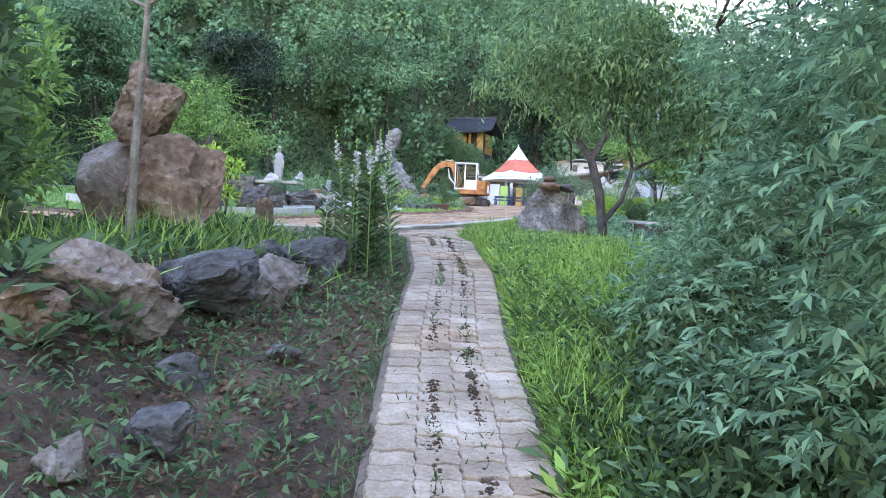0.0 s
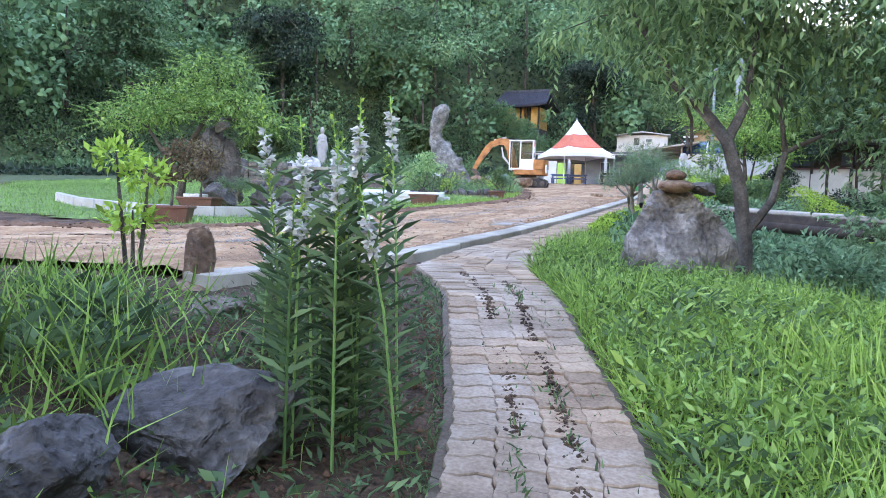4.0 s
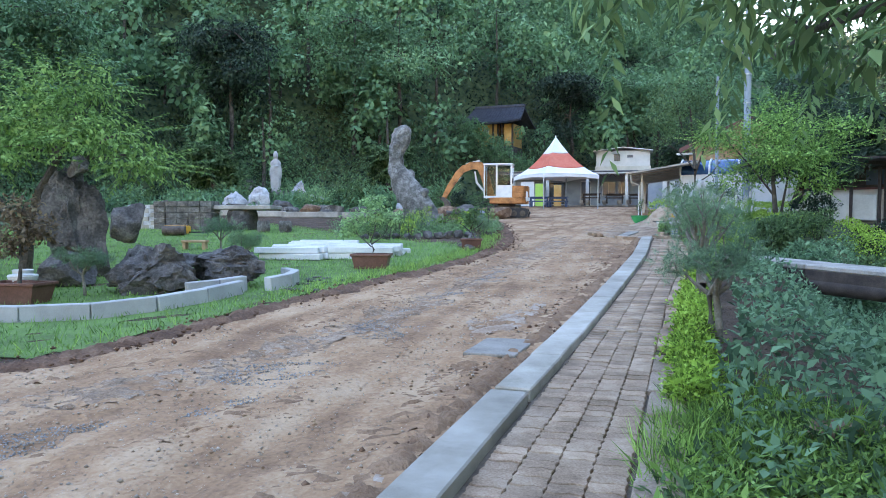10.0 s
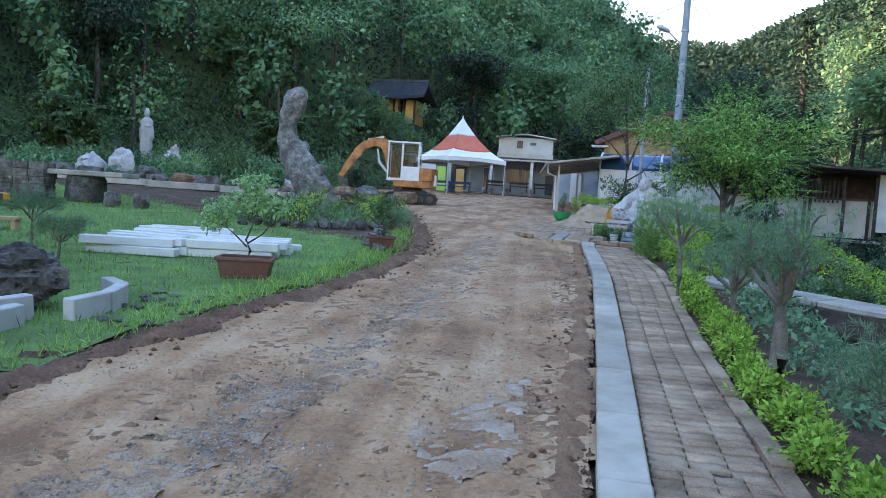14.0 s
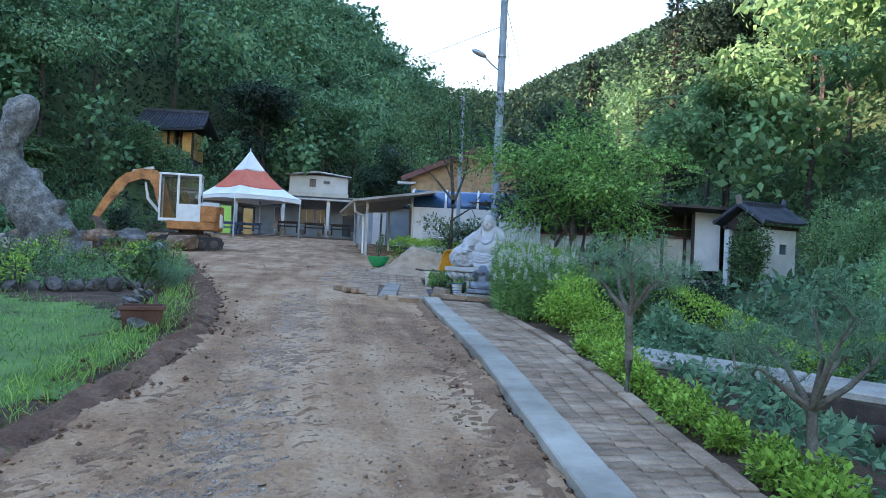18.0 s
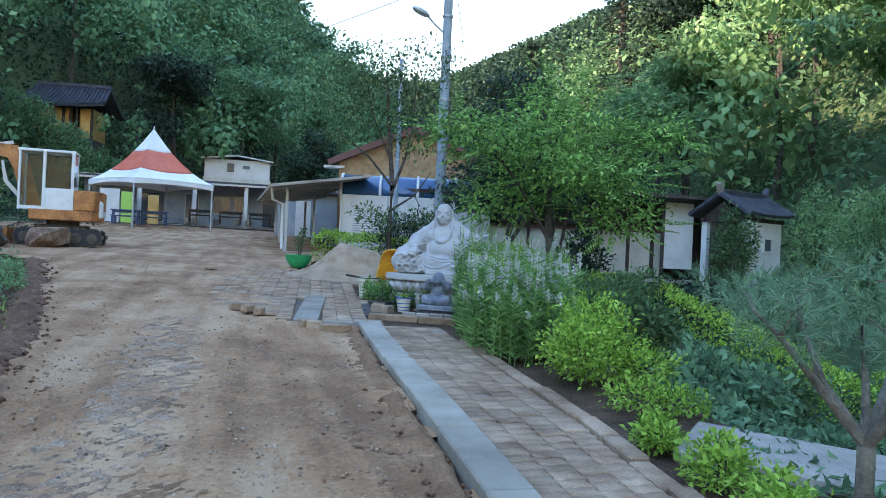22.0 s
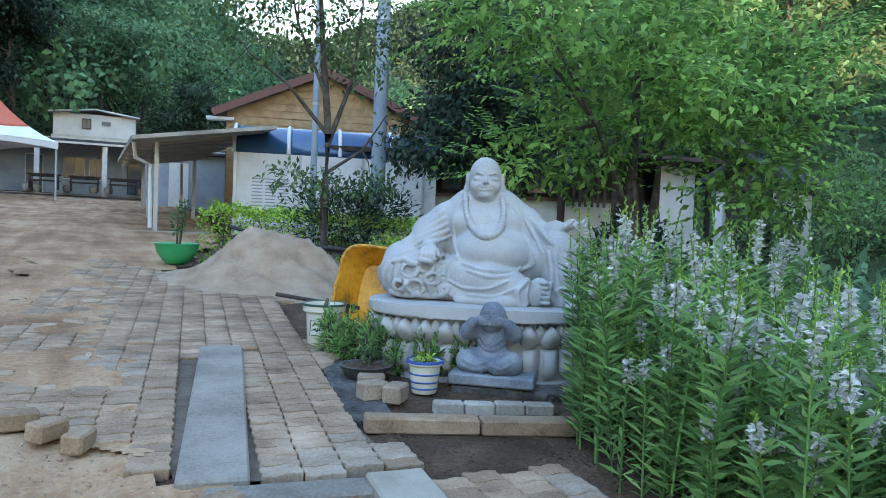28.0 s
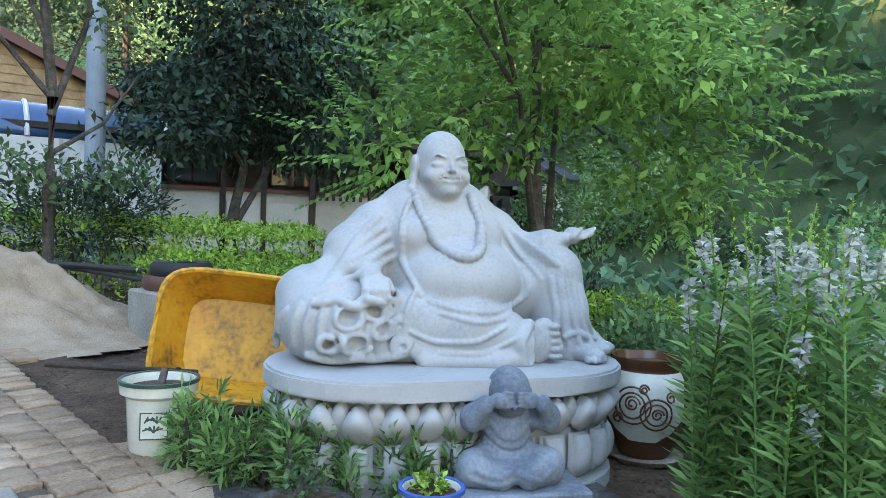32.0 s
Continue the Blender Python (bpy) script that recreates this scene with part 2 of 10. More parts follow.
L_FARWOOD = leafy("far_wood_leaves", (0.016, 0.052, 0.03), (0.048, 0.125, 0.06), (0.1, 0.19, 0.075), 0.22, 0.55, 0.35, 0.1, 0.8)
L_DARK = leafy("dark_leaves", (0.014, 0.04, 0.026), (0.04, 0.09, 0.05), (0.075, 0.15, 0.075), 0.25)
L_MID = leafy("green_leaves", (0.041, 0.108, 0.030), (0.095, 0.216, 0.047), (0.176, 0.338, 0.068), 0.4)
L_BRIGHT = leafy("bright_leaves", (0.09, 0.2, 0.03), (0.19, 0.38, 0.06), (0.34, 0.55, 0.1), 0.4, 0.6, 0.18)
L_GOLD = leafy("yellow_green_leaves", (0.14, 0.28, 0.02), (0.36, 0.6, 0.05), (0.52, 0.75, 0.1), 0.4, 0.6, 0.1)
L_GRASS = leafy("grass_blades", (0.09, 0.19, 0.03), (0.25, 0.46, 0.065), (0.42, 0.62, 0.12), 0.42, 0.6, 0.1)
L_LAWN = leafy("lawn_blades", (0.08, 0.2, 0.03), (0.18, 0.39, 0.05), (0.29, 0.53, 0.09), 0.4, 0.6, 0.15)
L_PINE = leafy("pine_needles", (0.060, 0.156, 0.066), (0.138, 0.312, 0.120), (0.240, 0.444, 0.168), 0.3)
L_MAPLE = leafy("maple_leaves", (0.072, 0.204, 0.084), (0.156, 0.372, 0.144), (0.252, 0.516, 0.186), 0.42)
L_SPIKE = leafy("spike_leaves", (0.090, 0.213, 0.056), (0.213, 0.426, 0.112), (0.370, 0.616, 0.168), 0.5, 0.6, 0.12)
L_WHITE = leafy("white_petals", (0.6, 0.6, 0.57), (0.76, 0.76, 0.71), (0.84, 0.83, 0.78), 0.3, 0.55, 0.0)
L_PEACH = leafy("peach_leaves", (0.06, 0.15, 0.035), (0.15, 0.32, 0.06), (0.3, 0.52, 0.1), 0.45)
L_RED = leafy("reddish_leaves", (0.12, 0.08, 0.03), (0.2, 0.12, 0.05), (0.28, 0.2, 0.06), 0.35)


# ---------- mesh helpers ----------
def link_mesh(name, verts, faces, mat, parent=None, label="", smooth=False):
    me = bpy.data.meshes.new(name)
    if isinstance(verts, np.ndarray):
        nf, k = faces.shape
        me.vertices.add(len(verts))
        me.vertices.foreach_set("co", verts.astype(np.float32).ravel())
        me.loops.add(nf * k)
        me.loops.foreach_set("vertex_index", faces.astype(np.int32).ravel())
        me.polygons.add(nf)
        me.polygons.foreach_set("loop_start", np.arange(0, nf * k, k, dtype=np.int32))
        me.polygons.foreach_set("loop_total", np.full(nf, k, dtype=np.int32))
        if smooth:
            me.polygons.foreach_set("use_smooth", np.ones(nf, dtype=bool))
        me.update(calc_edges=True)
    else:
        me.from_pydata(verts, [], faces)
        if smooth:
            for p in me.polygons:
                p.use_smooth = True
        me.update()
    if mat:
        me.materials.append(mat)
    ob = new(name, me)
    ob.parent = parent
    if label:
        ob["label"] = label
    return ob


def part(name, bm, mat, parent=None, label="", smooth=False):
    me = bpy.data.meshes.new(name)
    bm.normal_update()
    bm.to_mesh(me)
    bm.free()
    if smooth:
        for p in me.polygons:
            p.use_smooth = True
        me.set_sharp_from_angle(angle=radians(42))
    me.materials.append(mat)
    ob = new(name, me)
    ob.parent = parent
    if label:
        ob["label"] = label
    return ob


def base(name, x, y, z, rz=0.0, label="", category="", group="", kind=""):
    e = new(name)
    e.empty_display_size = 0.2
    e.matrix_basis = pose(x, y, z, 0, 0, rz)
    return tagged(e, label, category, group, kind)


def box(bm, c, s, bevel=0.0, rot=None):
    r = bmesh.ops.create_cube(bm, size=1.0)
    vs = r["verts"]
    bmesh.ops.scale(bm, vec=s, verts=vs)
    if bevel:
        es = list({e for v in vs for e in v.link_edges})
        o = bmesh.ops.bevel(bm, geom=es, offset=bevel, segments=1, affect="EDGES")
        vs = list({v for f in o["faces"] for v in f.verts} | {v for v in vs if v.is_valid})
    if rot:
        bmesh.ops.rotate(bm, cent=(0, 0, 0), matrix=Euler([radians(a) for a in rot]).to_matrix(), verts=vs)
    bmesh.ops.translate(bm, vec=c, verts=vs)
    return vs


def cyl(bm, p0, p1, r0, r1=None, seg=12, cap=True):
    p0, p1 = Vector(p0), Vector(p1)
    d = p1 - p0
    m = Matrix.Translation((p0 + p1) / 2) @ d.to_track_quat("Z", "Y").to_matrix().to_4x4()
    return bmesh.ops.create_cone(bm, cap_ends=cap, segments=seg, radius1=r0, radius2=r0 if r1 is None else r1, depth=d.length, matrix=m)["verts"]


def ball(bm, c, r, u=16, v=10, rot=None):
    r = (r, r, r) if isinstance(r, (int, float)) else r
    vs = bmesh.ops.create_uvsphere(bm, u_segments=u, v_segments=v, radius=1.0)["verts"]
    bmesh.ops.scale(bm, vec=r, verts=vs)
    if rot:
        bmesh.ops.rotate(bm, cent=(0, 0, 0), matrix=Euler([radians(a) for a in rot]).to_matrix(), verts=vs)
    bmesh.ops.translate(bm, vec=c, verts=vs)
    return vs


def lathe(bm, prof, seg=24, c=(0, 0, 0), sx=1.0, sy=1.0, cap=True):
    """Turns a profile of (radius, z) about the vertical."""
    rings = [[bm.verts.new((c[0] + r * sx * math.cos(2 * math.pi * k / seg), c[1] + r * sy * math.sin(2 * math.pi * k / seg), c[2] + z)) for k in range(seg)] for r, z in prof]
    for a, b in zip(rings, rings[1:]):
        for k in range(seg):
            bm.faces.new((a[k], a[(k + 1) % seg], b[(k + 1) % seg], b[k]))
    for ring, flip in ((rings[0], True), (rings[-1], False)) if cap else ():
        if (ring[0].co - ring[seg // 2].co).length > 1e-4:
            bm.faces.new(ring[::-1] if flip else ring)


def prism(bm, outline, z0, z1):
    lo = [bm.verts.new((x, y, z0)) for x, y in outline]
    hi = [bm.verts.new((x, y, z1)) for x, y in outline]
    k = len(outline)
    for i in range(k):
        bm.faces.new((lo[i], lo[(i + 1) % k], hi[(i + 1) % k], hi[i]))
    bm.faces.new(hi)
    bm.faces.new(lo[::-1])


def tube(bm, pts, radii, seg=7):
    """A tapered limb along a line of points."""
    prev = None
    for i, p in enumerate(pts):
        p = Vector(p)
        a, b = Vector(pts[max(i - 1, 0)]), Vector(pts[min(i + 1, len(pts) - 1)])
        q = (b - a).to_track_quat("Z", "Y")
        ring = [bm.verts.new(p + q @ Vector((math.cos(2 * math.pi * k / seg), math.sin(2 * math.pi * k / seg), 0)) * radii[i]) for k in range(seg)]
        if prev:
            for k in range(seg):
                bm.faces.new((prev[k], prev[(k + 1) % seg], ring[(k + 1) % seg], ring[k]))
        prev = ring
    bm.faces.new(prev)


RNG = np.random.default_rng(7)


def unit(v):
    return v / np.maximum(np.linalg.norm(v, axis=-1, keepdims=True), 1e-9)


def leaf_arrays(c, d, length, width, fold=0.18, face=None):
    """Four-cornered leaves: c where each is held, d its way, length and width in metres."""
    n = len(c)
    d = unit(d)
    s = unit(np.cross(d, RNG.normal(size=(n, 3)) * 0.6 + (0, 0, 1) if face is None else face + RNG.normal(size=(n, 3)) * 0.35))
    u = np.cross(s, d)
    length, width = np.broadcast_to(length, n)[:, None], np.broadcast_to(width, n)[:, None]
    v = np.empty((n, 4, 3))
    v[:, 0] = c
    v[:, 1] = c + d * length * 0.45 + s * width * 0.5 + u * width * fold
    v[:, 2] = c + d * length - u * length * 0.12
    v[:, 3] = c + d * length * 0.45 - s * width * 0.5 + u * width * fold
    return v.reshape(-1, 3), np.arange(4 * n).reshape(-1, 4)


def fans(c, d, face):
    """Five fingers for each palmate leaf held at c."""
    d, face = unit(d), unit(face)
    s = unit(np.cross(d, face))
    out, ln = [], []
    for a, k in ((-72, 0.6), (-36, 0.9), (0, 1.0), (36, 0.9), (72, 0.6)):
        out.append(d * math.cos(radians(a)) + s * math.sin(radians(a)))
        ln.append(np.full(len(c), k))
    return np.tile(c, (5, 1)), np.concatenate(out), np.concatenate(ln), np.tile(face, (5, 1))


def leaves(name, c, d, length, width, mat, parent=None, label="", fold=0.18, face=None):
    v, f = leaf_arrays(np.asarray(c, float), np.asarray(d, float), length, width, fold, face)
    return link_mesh(name, v, f, mat, parent, label)


def blob_points(lobes, count, shell=0.55):
    """Points in a crown made of lobes (x, y, z, rx, ry, rz), thicker towards the outside, and the way out at each."""
    lobes = np.array(lobes, float)
    vol = np.prod(lobes[:, 3:], axis=1) ** 0.67
    pick = RNG.choice(len(lobes), count, p=vol / vol.sum())
    d = unit(RNG.normal(size=(count, 3)))
    r = (shell + (1 - shell) * RNG.random(count))[:, None] * (1 + 0.16 * RNG.normal(size=(count, 1)))
    return lobes[pick, :3] + d * r * lobes[pick, 3:], d


# ---------- the lie of the land ----------
def smooth01(v):
    v = np.clip(v, 0, 1)
    return v * v * (3 - 2 * v)


PATH_Y = np.array([0.0, 8.0, 10.4, 12.3, 14.35, 15.4, 16.3, 17.0, 18.0, 19.5, 21.5, 24.6, 28.9, 32.7, 34.6, 37.8, 39.2])
PATH_L = np.array([8.4, 6.55, 5.92, 5.45, 5.03, 4.7, 4.42, 4.1, 3.62, 3.55, 3.69, 3.97, 4.36, 4.69, 4.79, 4.9, 5.0])
PATH_R = np.array([9.3, 7.4, 6.72, 6.22, 5.8, 5.47, 5.22, 5.05, 4.72, 4.42, 4.54, 4.74, 5.06, 5.5, 5.68, 5.76, 5.82])


def path_left(y):
    return np.interp(y, PATH_Y, PATH_L)


def path_right(y):
    return np.interp(y, PATH_Y, PATH_R)


def plane(x, y):
    """The even fall of the valley floor, with a shallow sag across the drive and the lawn."""
    sag = np.interp(y, [14, 16, 17.5, 19, 22.7, 26, 30, 33, 37, 45], [0, 0.05, 0.11, 0.14, 0.165, 0.13, 0.08, 0.045, 0.03, 0])
    lean = 0.026 * np.clip(3.2 - x, 0, 5.5) * smooth01((y - 17) / 3) * (1 - smooth01((y - 33) / 10)) * (1 - smooth01((-4 - x) / 10))
    return -0.012 * x + 0.045 * y - sag - lean


LEFT_FOOT = np.array([(-60, -60), (-44, 0), (-37, 30), (-30, 60), (-19, 74), (-4, 86), (10, 104), (44, 165), (106, 330), (130, 420)], float)
RIGHT_FOOT = np.array([(22, -60), (17, 0), (16.5, 25), (20, 50), (23, 75), (30, 110), (48, 170), (90, 300), (125, 420)], float)


def beyond(x, y, foot, side):
    """How far a place lies up a hill, whose foot is a line; side: -1 to its left, 1 to its right."""
    fx = np.interp(y, foot[:, 1], foot[:, 0])
    sl = np.interp(y, foot[:-1, 1], np.diff(foot[:, 0]) / np.diff(foot[:, 1]))
    return side * (x - fx) / np.sqrt(1 + sl * sl)


def hills(x, y):
    a, b = np.maximum(beyond(x, y, LEFT_FOOT, -1), 0), np.maximum(beyond(x, y, RIGHT_FOOT, 1), 0)
    left = 165 * (1 - np.exp(-a * 0.95 / 165))
    right = 130 * (1 - np.exp(-b * 0.95 / 130))
    far = (75 + 0.56 * np.clip(x - 118, 0, 130)) * smooth01((y - 300) / 170)
    return np.maximum(np.maximum(left, right), far)


def land(x, y):
    x, y = np.asarray(x, float), np.asarray(y, float)
    z = plane(x, y)
    dip = np.clip((16.2 - y) / 9, 0, 1.6)
    west = np.interp(path_left(y) - x, [0.05, 1.15, 1.6], [0.0, 0.42, 1.0])
    z = z - dip * (1 - west)
    gully = smooth01((x - path_right(y) - 1.3) / 2.2) * smooth01((y - 14) / 8) * (1 - smooth01((y - 36.0) / 4.0)) * (1 - smooth01((x - np.interp(y, [24, 33, 38], [13, 11.6, 10.5])) / 3))
    middle = np.interp(y, [28, 34, 40, 52], [9.0, 10.2, 12.2, 15.4])
    channel = np.exp(-((x - middle) / 1.7) ** 4) * smooth01((y - 27) / 5) * (1 - smooth01((y - 53) / 3))
    z = z - 1.3 * np.maximum(gully, channel)
    return z + hills(x, y)


def land1(x, y):
    return float(land(x, y))


# ---------- ground ----------
def spaced(lo, a, b, hi, step, grow=1.22):
    mid = list(np.arange(a, b + 1e-6, step))
    out, s = mid[:], step
    while out[-1] < hi:
        s *= grow
        out.append(out[-1] + s)
    s = step
    while out[0] > lo:
        s *= grow
        out.insert(0, out[0] - s)
    return np.array(out)


def in_poly(x, y, poly):
    inside = np.zeros(x.shape, bool)
    k = len(poly)
    for i in range(k):
        (x0, y0), (x1, y1) = poly[i], poly[(i + 1) % k]
        cross = ((y0 > y) != (y1 > y)) & (x < (x1 - x0) * (y - y0) / (y1 - y0 + 1e-12) + x0)
        inside ^= cross
    return inside


def wobble(x, y, scale, seed=0.0):
    """Smooth uneven noise over the plan, between about -1 and 1."""
    x, y = np.asarray(x) * scale + seed, np.asarray(y) * scale - seed * 0.7
    return (np.sin(x * 1.3 + 1.7 * np.sin(y * 0.9)) + np.sin(y * 1.7 + 1.3 * np.sin(x * 1.1 + 2)) + 0.6 * np.sin(2.9 * x + 2.3 * y + seed) + 0.5 * np.sin(-3.7 * x + 4.1 * y)) / 2.6


ROAD = [(2.97, 16.4), (1.4, 16.5), (-1, 16.2), (-6, 15.2), (-16, 12.5), (-30, 8.5), (-30, 14.0), (-16, 18.0), (-6, 20), (-2.4, 21.6), (-1.3, 22.6), (-0.85, 23.6), (-0.45, 25.4),
        (-0.1, 27.4), (0.25, 29.0), (0.75, 30.5), (1.08, 32.8), (1.2, 35), (0.95, 38), (0.5, 40.4), (-0.9, 46.7), (-4, 50), (-6, 56), (-7, 66), (-5, 74.2), (7, 74.2),
        (6.5, 57), (5.8, 52), (4.4, 47), (3.75, 43), (3.85, 39.3), (4.68, 39.12), (4.62, 37.8), (4.46, 33.6), (4.36, 32.4), (4.02, 28.2), (3.72, 25), (3.49, 22.7), (3.29, 20), (3.2, 18.9), (3.1, 17.7)]

gx, gy = spaced(-260, -8, 13, 330, 0.35), spaced(-90, 4, 58, 560, 0.35)
X, Y = np.meshgrid(gx, gy)
on_path = (X > path_left(Y) - 0.1) & (X < path_right(Y) + 0.1) & (Y < 40)
soft_ground = np.where(on_path | in_poly(X, Y, ROAD), 0.0, 1.0) * np.where((np.abs(X) < 20) & (Y < 70), 1, 0)
Z = land(X, Y) + soft_ground * 0.035 * (wobble(X, Y, 3.1) + 0.5 * wobble(X, Y, 7.3, 3)) - 0.015
Z += 1.6 * wobble(X, Y, 0.12) * smooth01(hills(X, Y) / 8)
Z -= 0.045 * in_poly(X, Y, ROAD)
nx, ny = len(gx), len(gy)
idx = np.arange(nx * ny).reshape(ny, nx)
quads = np.stack([idx[:-1, :-1], idx[:-1, 1:], idx[1:, 1:], idx[1:, :-1]], -1).reshape(-1, 4)
ground = link_mesh("ground", np.stack([X, Y, Z], -1).reshape(-1, 3), quads, M_SOIL, smooth=True)
ground.data.materials.append(M_MOSS)
fx, fy = (X[:-1, :-1] + 0.2).ravel(), (Y[:-1, :-1] + 0.2).ravel()
wild = ((hills(fx, fy) > 0.05) | (fx > 8.6 + 0.5 * wobble(fx, fy, 1.0)) | (fx < -19) | ((fx < -6) & (fy > 52)) | (fy < 2)) & ~((fx < 9.5) & (fy > 47) & (fy < 80) & (fx > -7))
ground.data.polygons.foreach_set("material_index", wild.astype(np.int32))
tagged(ground, "damp brown soil with pebbles and weeds between the plantings", "ground", kind="structure")


def sheet(name, poly, step, lift, mat, rough=None, rag=0.12):
    """A thin uneven sheet that lies on the land inside an outline with a ragged edge."""
    p = np.array(poly)
    gx, gy = np.arange(p[:, 0].min() - 0.3, p[:, 0].max() + 0.3, step), np.arange(p[:, 1].min() - 0.3, p[:, 1].max() + 0.3, step)
    X, Y = np.meshgrid(gx, gy)
    keep = in_poly(X + rag * wobble(X, Y, 2.3), Y + rag * wobble(X, Y, 2.7, 5), poly)
    Z = land(X, Y) + lift + (rough(X, Y) if rough else 0)
    n = len(gx)
    idx = np.arange(X.size).reshape(X.shape)
    f = np.stack([idx[:-1, :-1], idx[:-1, 1:], idx[1:, 1:], idx[1:, :-1]], -1)
    f = f[keep[:-1, :-1] & keep[1:, 1:]].reshape(-1, 4)
    used, inv = np.unique(f, return_inverse=True)
    v = np.stack([X, Y, Z], -1).reshape(-1, 3)[used]
    return link_mesh(name, v, inv.reshape(-1, 4), mat, smooth=True)


def ruts(x, y):
    mid = np.interp(y, [12, 20, 30, 40, 52, 75], [-4, 1.3, 2.6, 2.6, 1.2, 0.5])
    u = x - mid
    wheel = np.exp(-((u - 0.75) / 0.22) ** 2) + np.exp(-((u + 0.75) / 0.22) ** 2)
    near = np.where(y < 48, 1.0, 0.3)
    tread = 0.012 * np.sin(y * 42 + 2 * u) * wheel
    # tracks of the digger, crossing the drive
    tr = 0.016 * np.sin((y + 0.25 * x) * 38) * smooth01(wobble(x, y, 0.9, 6) * 1.5)
    return np.maximum(tr * near + near * (-0.035 * wheel + 0.018 * wobble(x, y, 2.2) + 0.014 * wobble(x, y, 9, 2) + 0.01 * wobble(x, y, 21, 4) + tread), -0.05)


road = tagged(sheet("road", ROAD, 0.08, 0.03, M_ROAD, ruts), "rutted dirt drive of pale brown clay and gravel", "road", kind="structure")


def earth_band(name, line, width, height, label, mat=None):
    """A crumbling band of dug-up earth along a line."""
    p = np.array(line, float)
    d = np.r_[0, np.cumsum(np.hypot(*np.diff(p, axis=0).T))]
    su = np.arange(0, d[-1], 0.06)
    cx, cy = np.interp(su, d, p[:, 0]), np.interp(su, d, p[:, 1])
    tx, ty = np.gradient(cx), np.gradient(cy)
    ln = np.hypot(tx, ty)
    nx_, ny_ = -ty / ln, tx / ln
    k = 11
    off = np.linspace(-1, 1, k)[None] * (width * (0.75 + 0.3 * wobble(cx, cy, 2.0)))[:, None]
    X, Y = cx[:, None] + nx_[:, None] * off, cy[:, None] + ny_[:, None] * off
    prof = 1 - np.linspace(-1, 1, k)[None] ** 2
    Z = land(X, Y) + prof * (height + 0.035 * wobble(X, Y, 9) + 0.03 * wobble(X, Y, 23, 2)) + 0.034 - 0.03 * (1 - prof)
    ids = np.arange(X.size).reshape(X.shape)
    f = np.stack([ids[:-1, :-1], ids[:-1, 1:], ids[1:, 1:], ids[1:, :-1]], -1).reshape(-1, 4)
    return tagged(link_mesh(name, np.stack([X, Y, Z], -1).reshape(-1, 3), f, mat or M_CLOD, smooth=True), label, "earth", kind="structure")


def heap_of(name, pts, sizes, mat, label, category):
    """Many small lumps joined into one mesh: each a rough six-cornered stone."""
    pts, sizes = np.asarray(pts, float), np.asarray(sizes, float)
    n = len(pts)
    o = np.array([(1, 0, 0), (-1, 0, 0), (0, 1, 0), (0, -1, 0), (0, 0, 1), (0, 0, -0.7)], float)
    v = o[None] * (0.65 + 0.7 * RNG.random((n, 6, 1))) * sizes[:, None, None] * (1, 1, 0.75)
    a = RNG.random(n) * 6.28
    ca, sa = np.cos(a)[:, None], np.sin(a)[:, None]
    v = np.stack([v[..., 0] * ca - v[..., 1] * sa, v[..., 0] * sa + v[..., 1] * ca, v[..., 2]], -1) + pts[:, None]
    f = np.array([(0, 2, 4), (2, 1, 4), (1, 3, 4), (3, 0, 4), (2, 0, 5), (1, 2, 5), (3, 1, 5), (0, 3, 5)])
    faces = (f[None] + 6 * np.arange(n)[:, None, None]).reshape(-1, 3)
    return tagged(link_mesh(name, v.reshape(-1, 3), faces, mat), label, category, kind="stuff")


def along(line, count, spread):
    p = np.array(line, float)
    d = np.r_[0, np.cumsum(np.hypot(*np.diff(p, axis=0).T))]
    s = RNG.random(count) * d[-1]
    return np.interp(s, d, p[:, 0]) + RNG.normal(size=count) * spread, np.interp(s, d, p[:, 1]) + RNG.normal(size=count) * spread


def scatter(poly, count, seedless=False):
    p = np.array(poly, float)
    out = np.empty((0, 2))
    while len(out) < count:
        q = RNG.random((count * 2, 2)) * (p.max(0) - p.min(0)) + p.min(0)
        out = np.r_[out, q[in_poly(q[:, 0], q[:, 1], poly)]]
    return out[:count, 0], out[:count, 1]


# earth thrown up along the drive's edges
LEFT_EDGE = [(-9, 19.6), (-4, 21.0), (-2.0, 21.9), (-1.1, 22.9), (-0.85, 23.6), (-0.45, 25.4), (-0.1, 27.4), (0.25, 29.0), (0.75, 30.5), (1.08, 32.8), (1.2, 35), (0.95, 38), (0.5, 40.4), (-0.9, 46.7)]
earth_band("earth_bank", LEFT_EDGE, 0.32, 0.045, "crumbled reddish earth bank between drive and lawn", M_CHURN)
earth_band("earth_strip", [(3.02, 18.6), (3.12, 20), (3.3, 22.7), (3.6, 25.5), (4.2, 32.2), (4.45, 37), (4.55, 38.9)], 0.19, 0.025, "dark disturbed earth along the kerb", M_RUTTED)
x, y = along(LEFT_EDGE, 5200, 0.2)
heap_of("earth_clods", np.stack([x, y, land(x, y) + 0.035 + 0.02 * RNG.random(5200)], -1), 0.006 + 0.035 * RNG.random(5200) ** 5, M_CHURN, "reddish clods of earth thrown up along the drive", "soil")
x, y = along([(3.05, 18), (3.2, 20), (3.4, 23), (3.7, 26.5), (4.2, 33), (4.62, 38.8)], 1500, 0.17)
x = np.minimum(x, np.interp(y, [16, 18.9, 22.7, 28.2, 32.4, 39.1], [2.8, 3.18, 3.47, 4.0, 4.35, 4.66]) - 0.02)
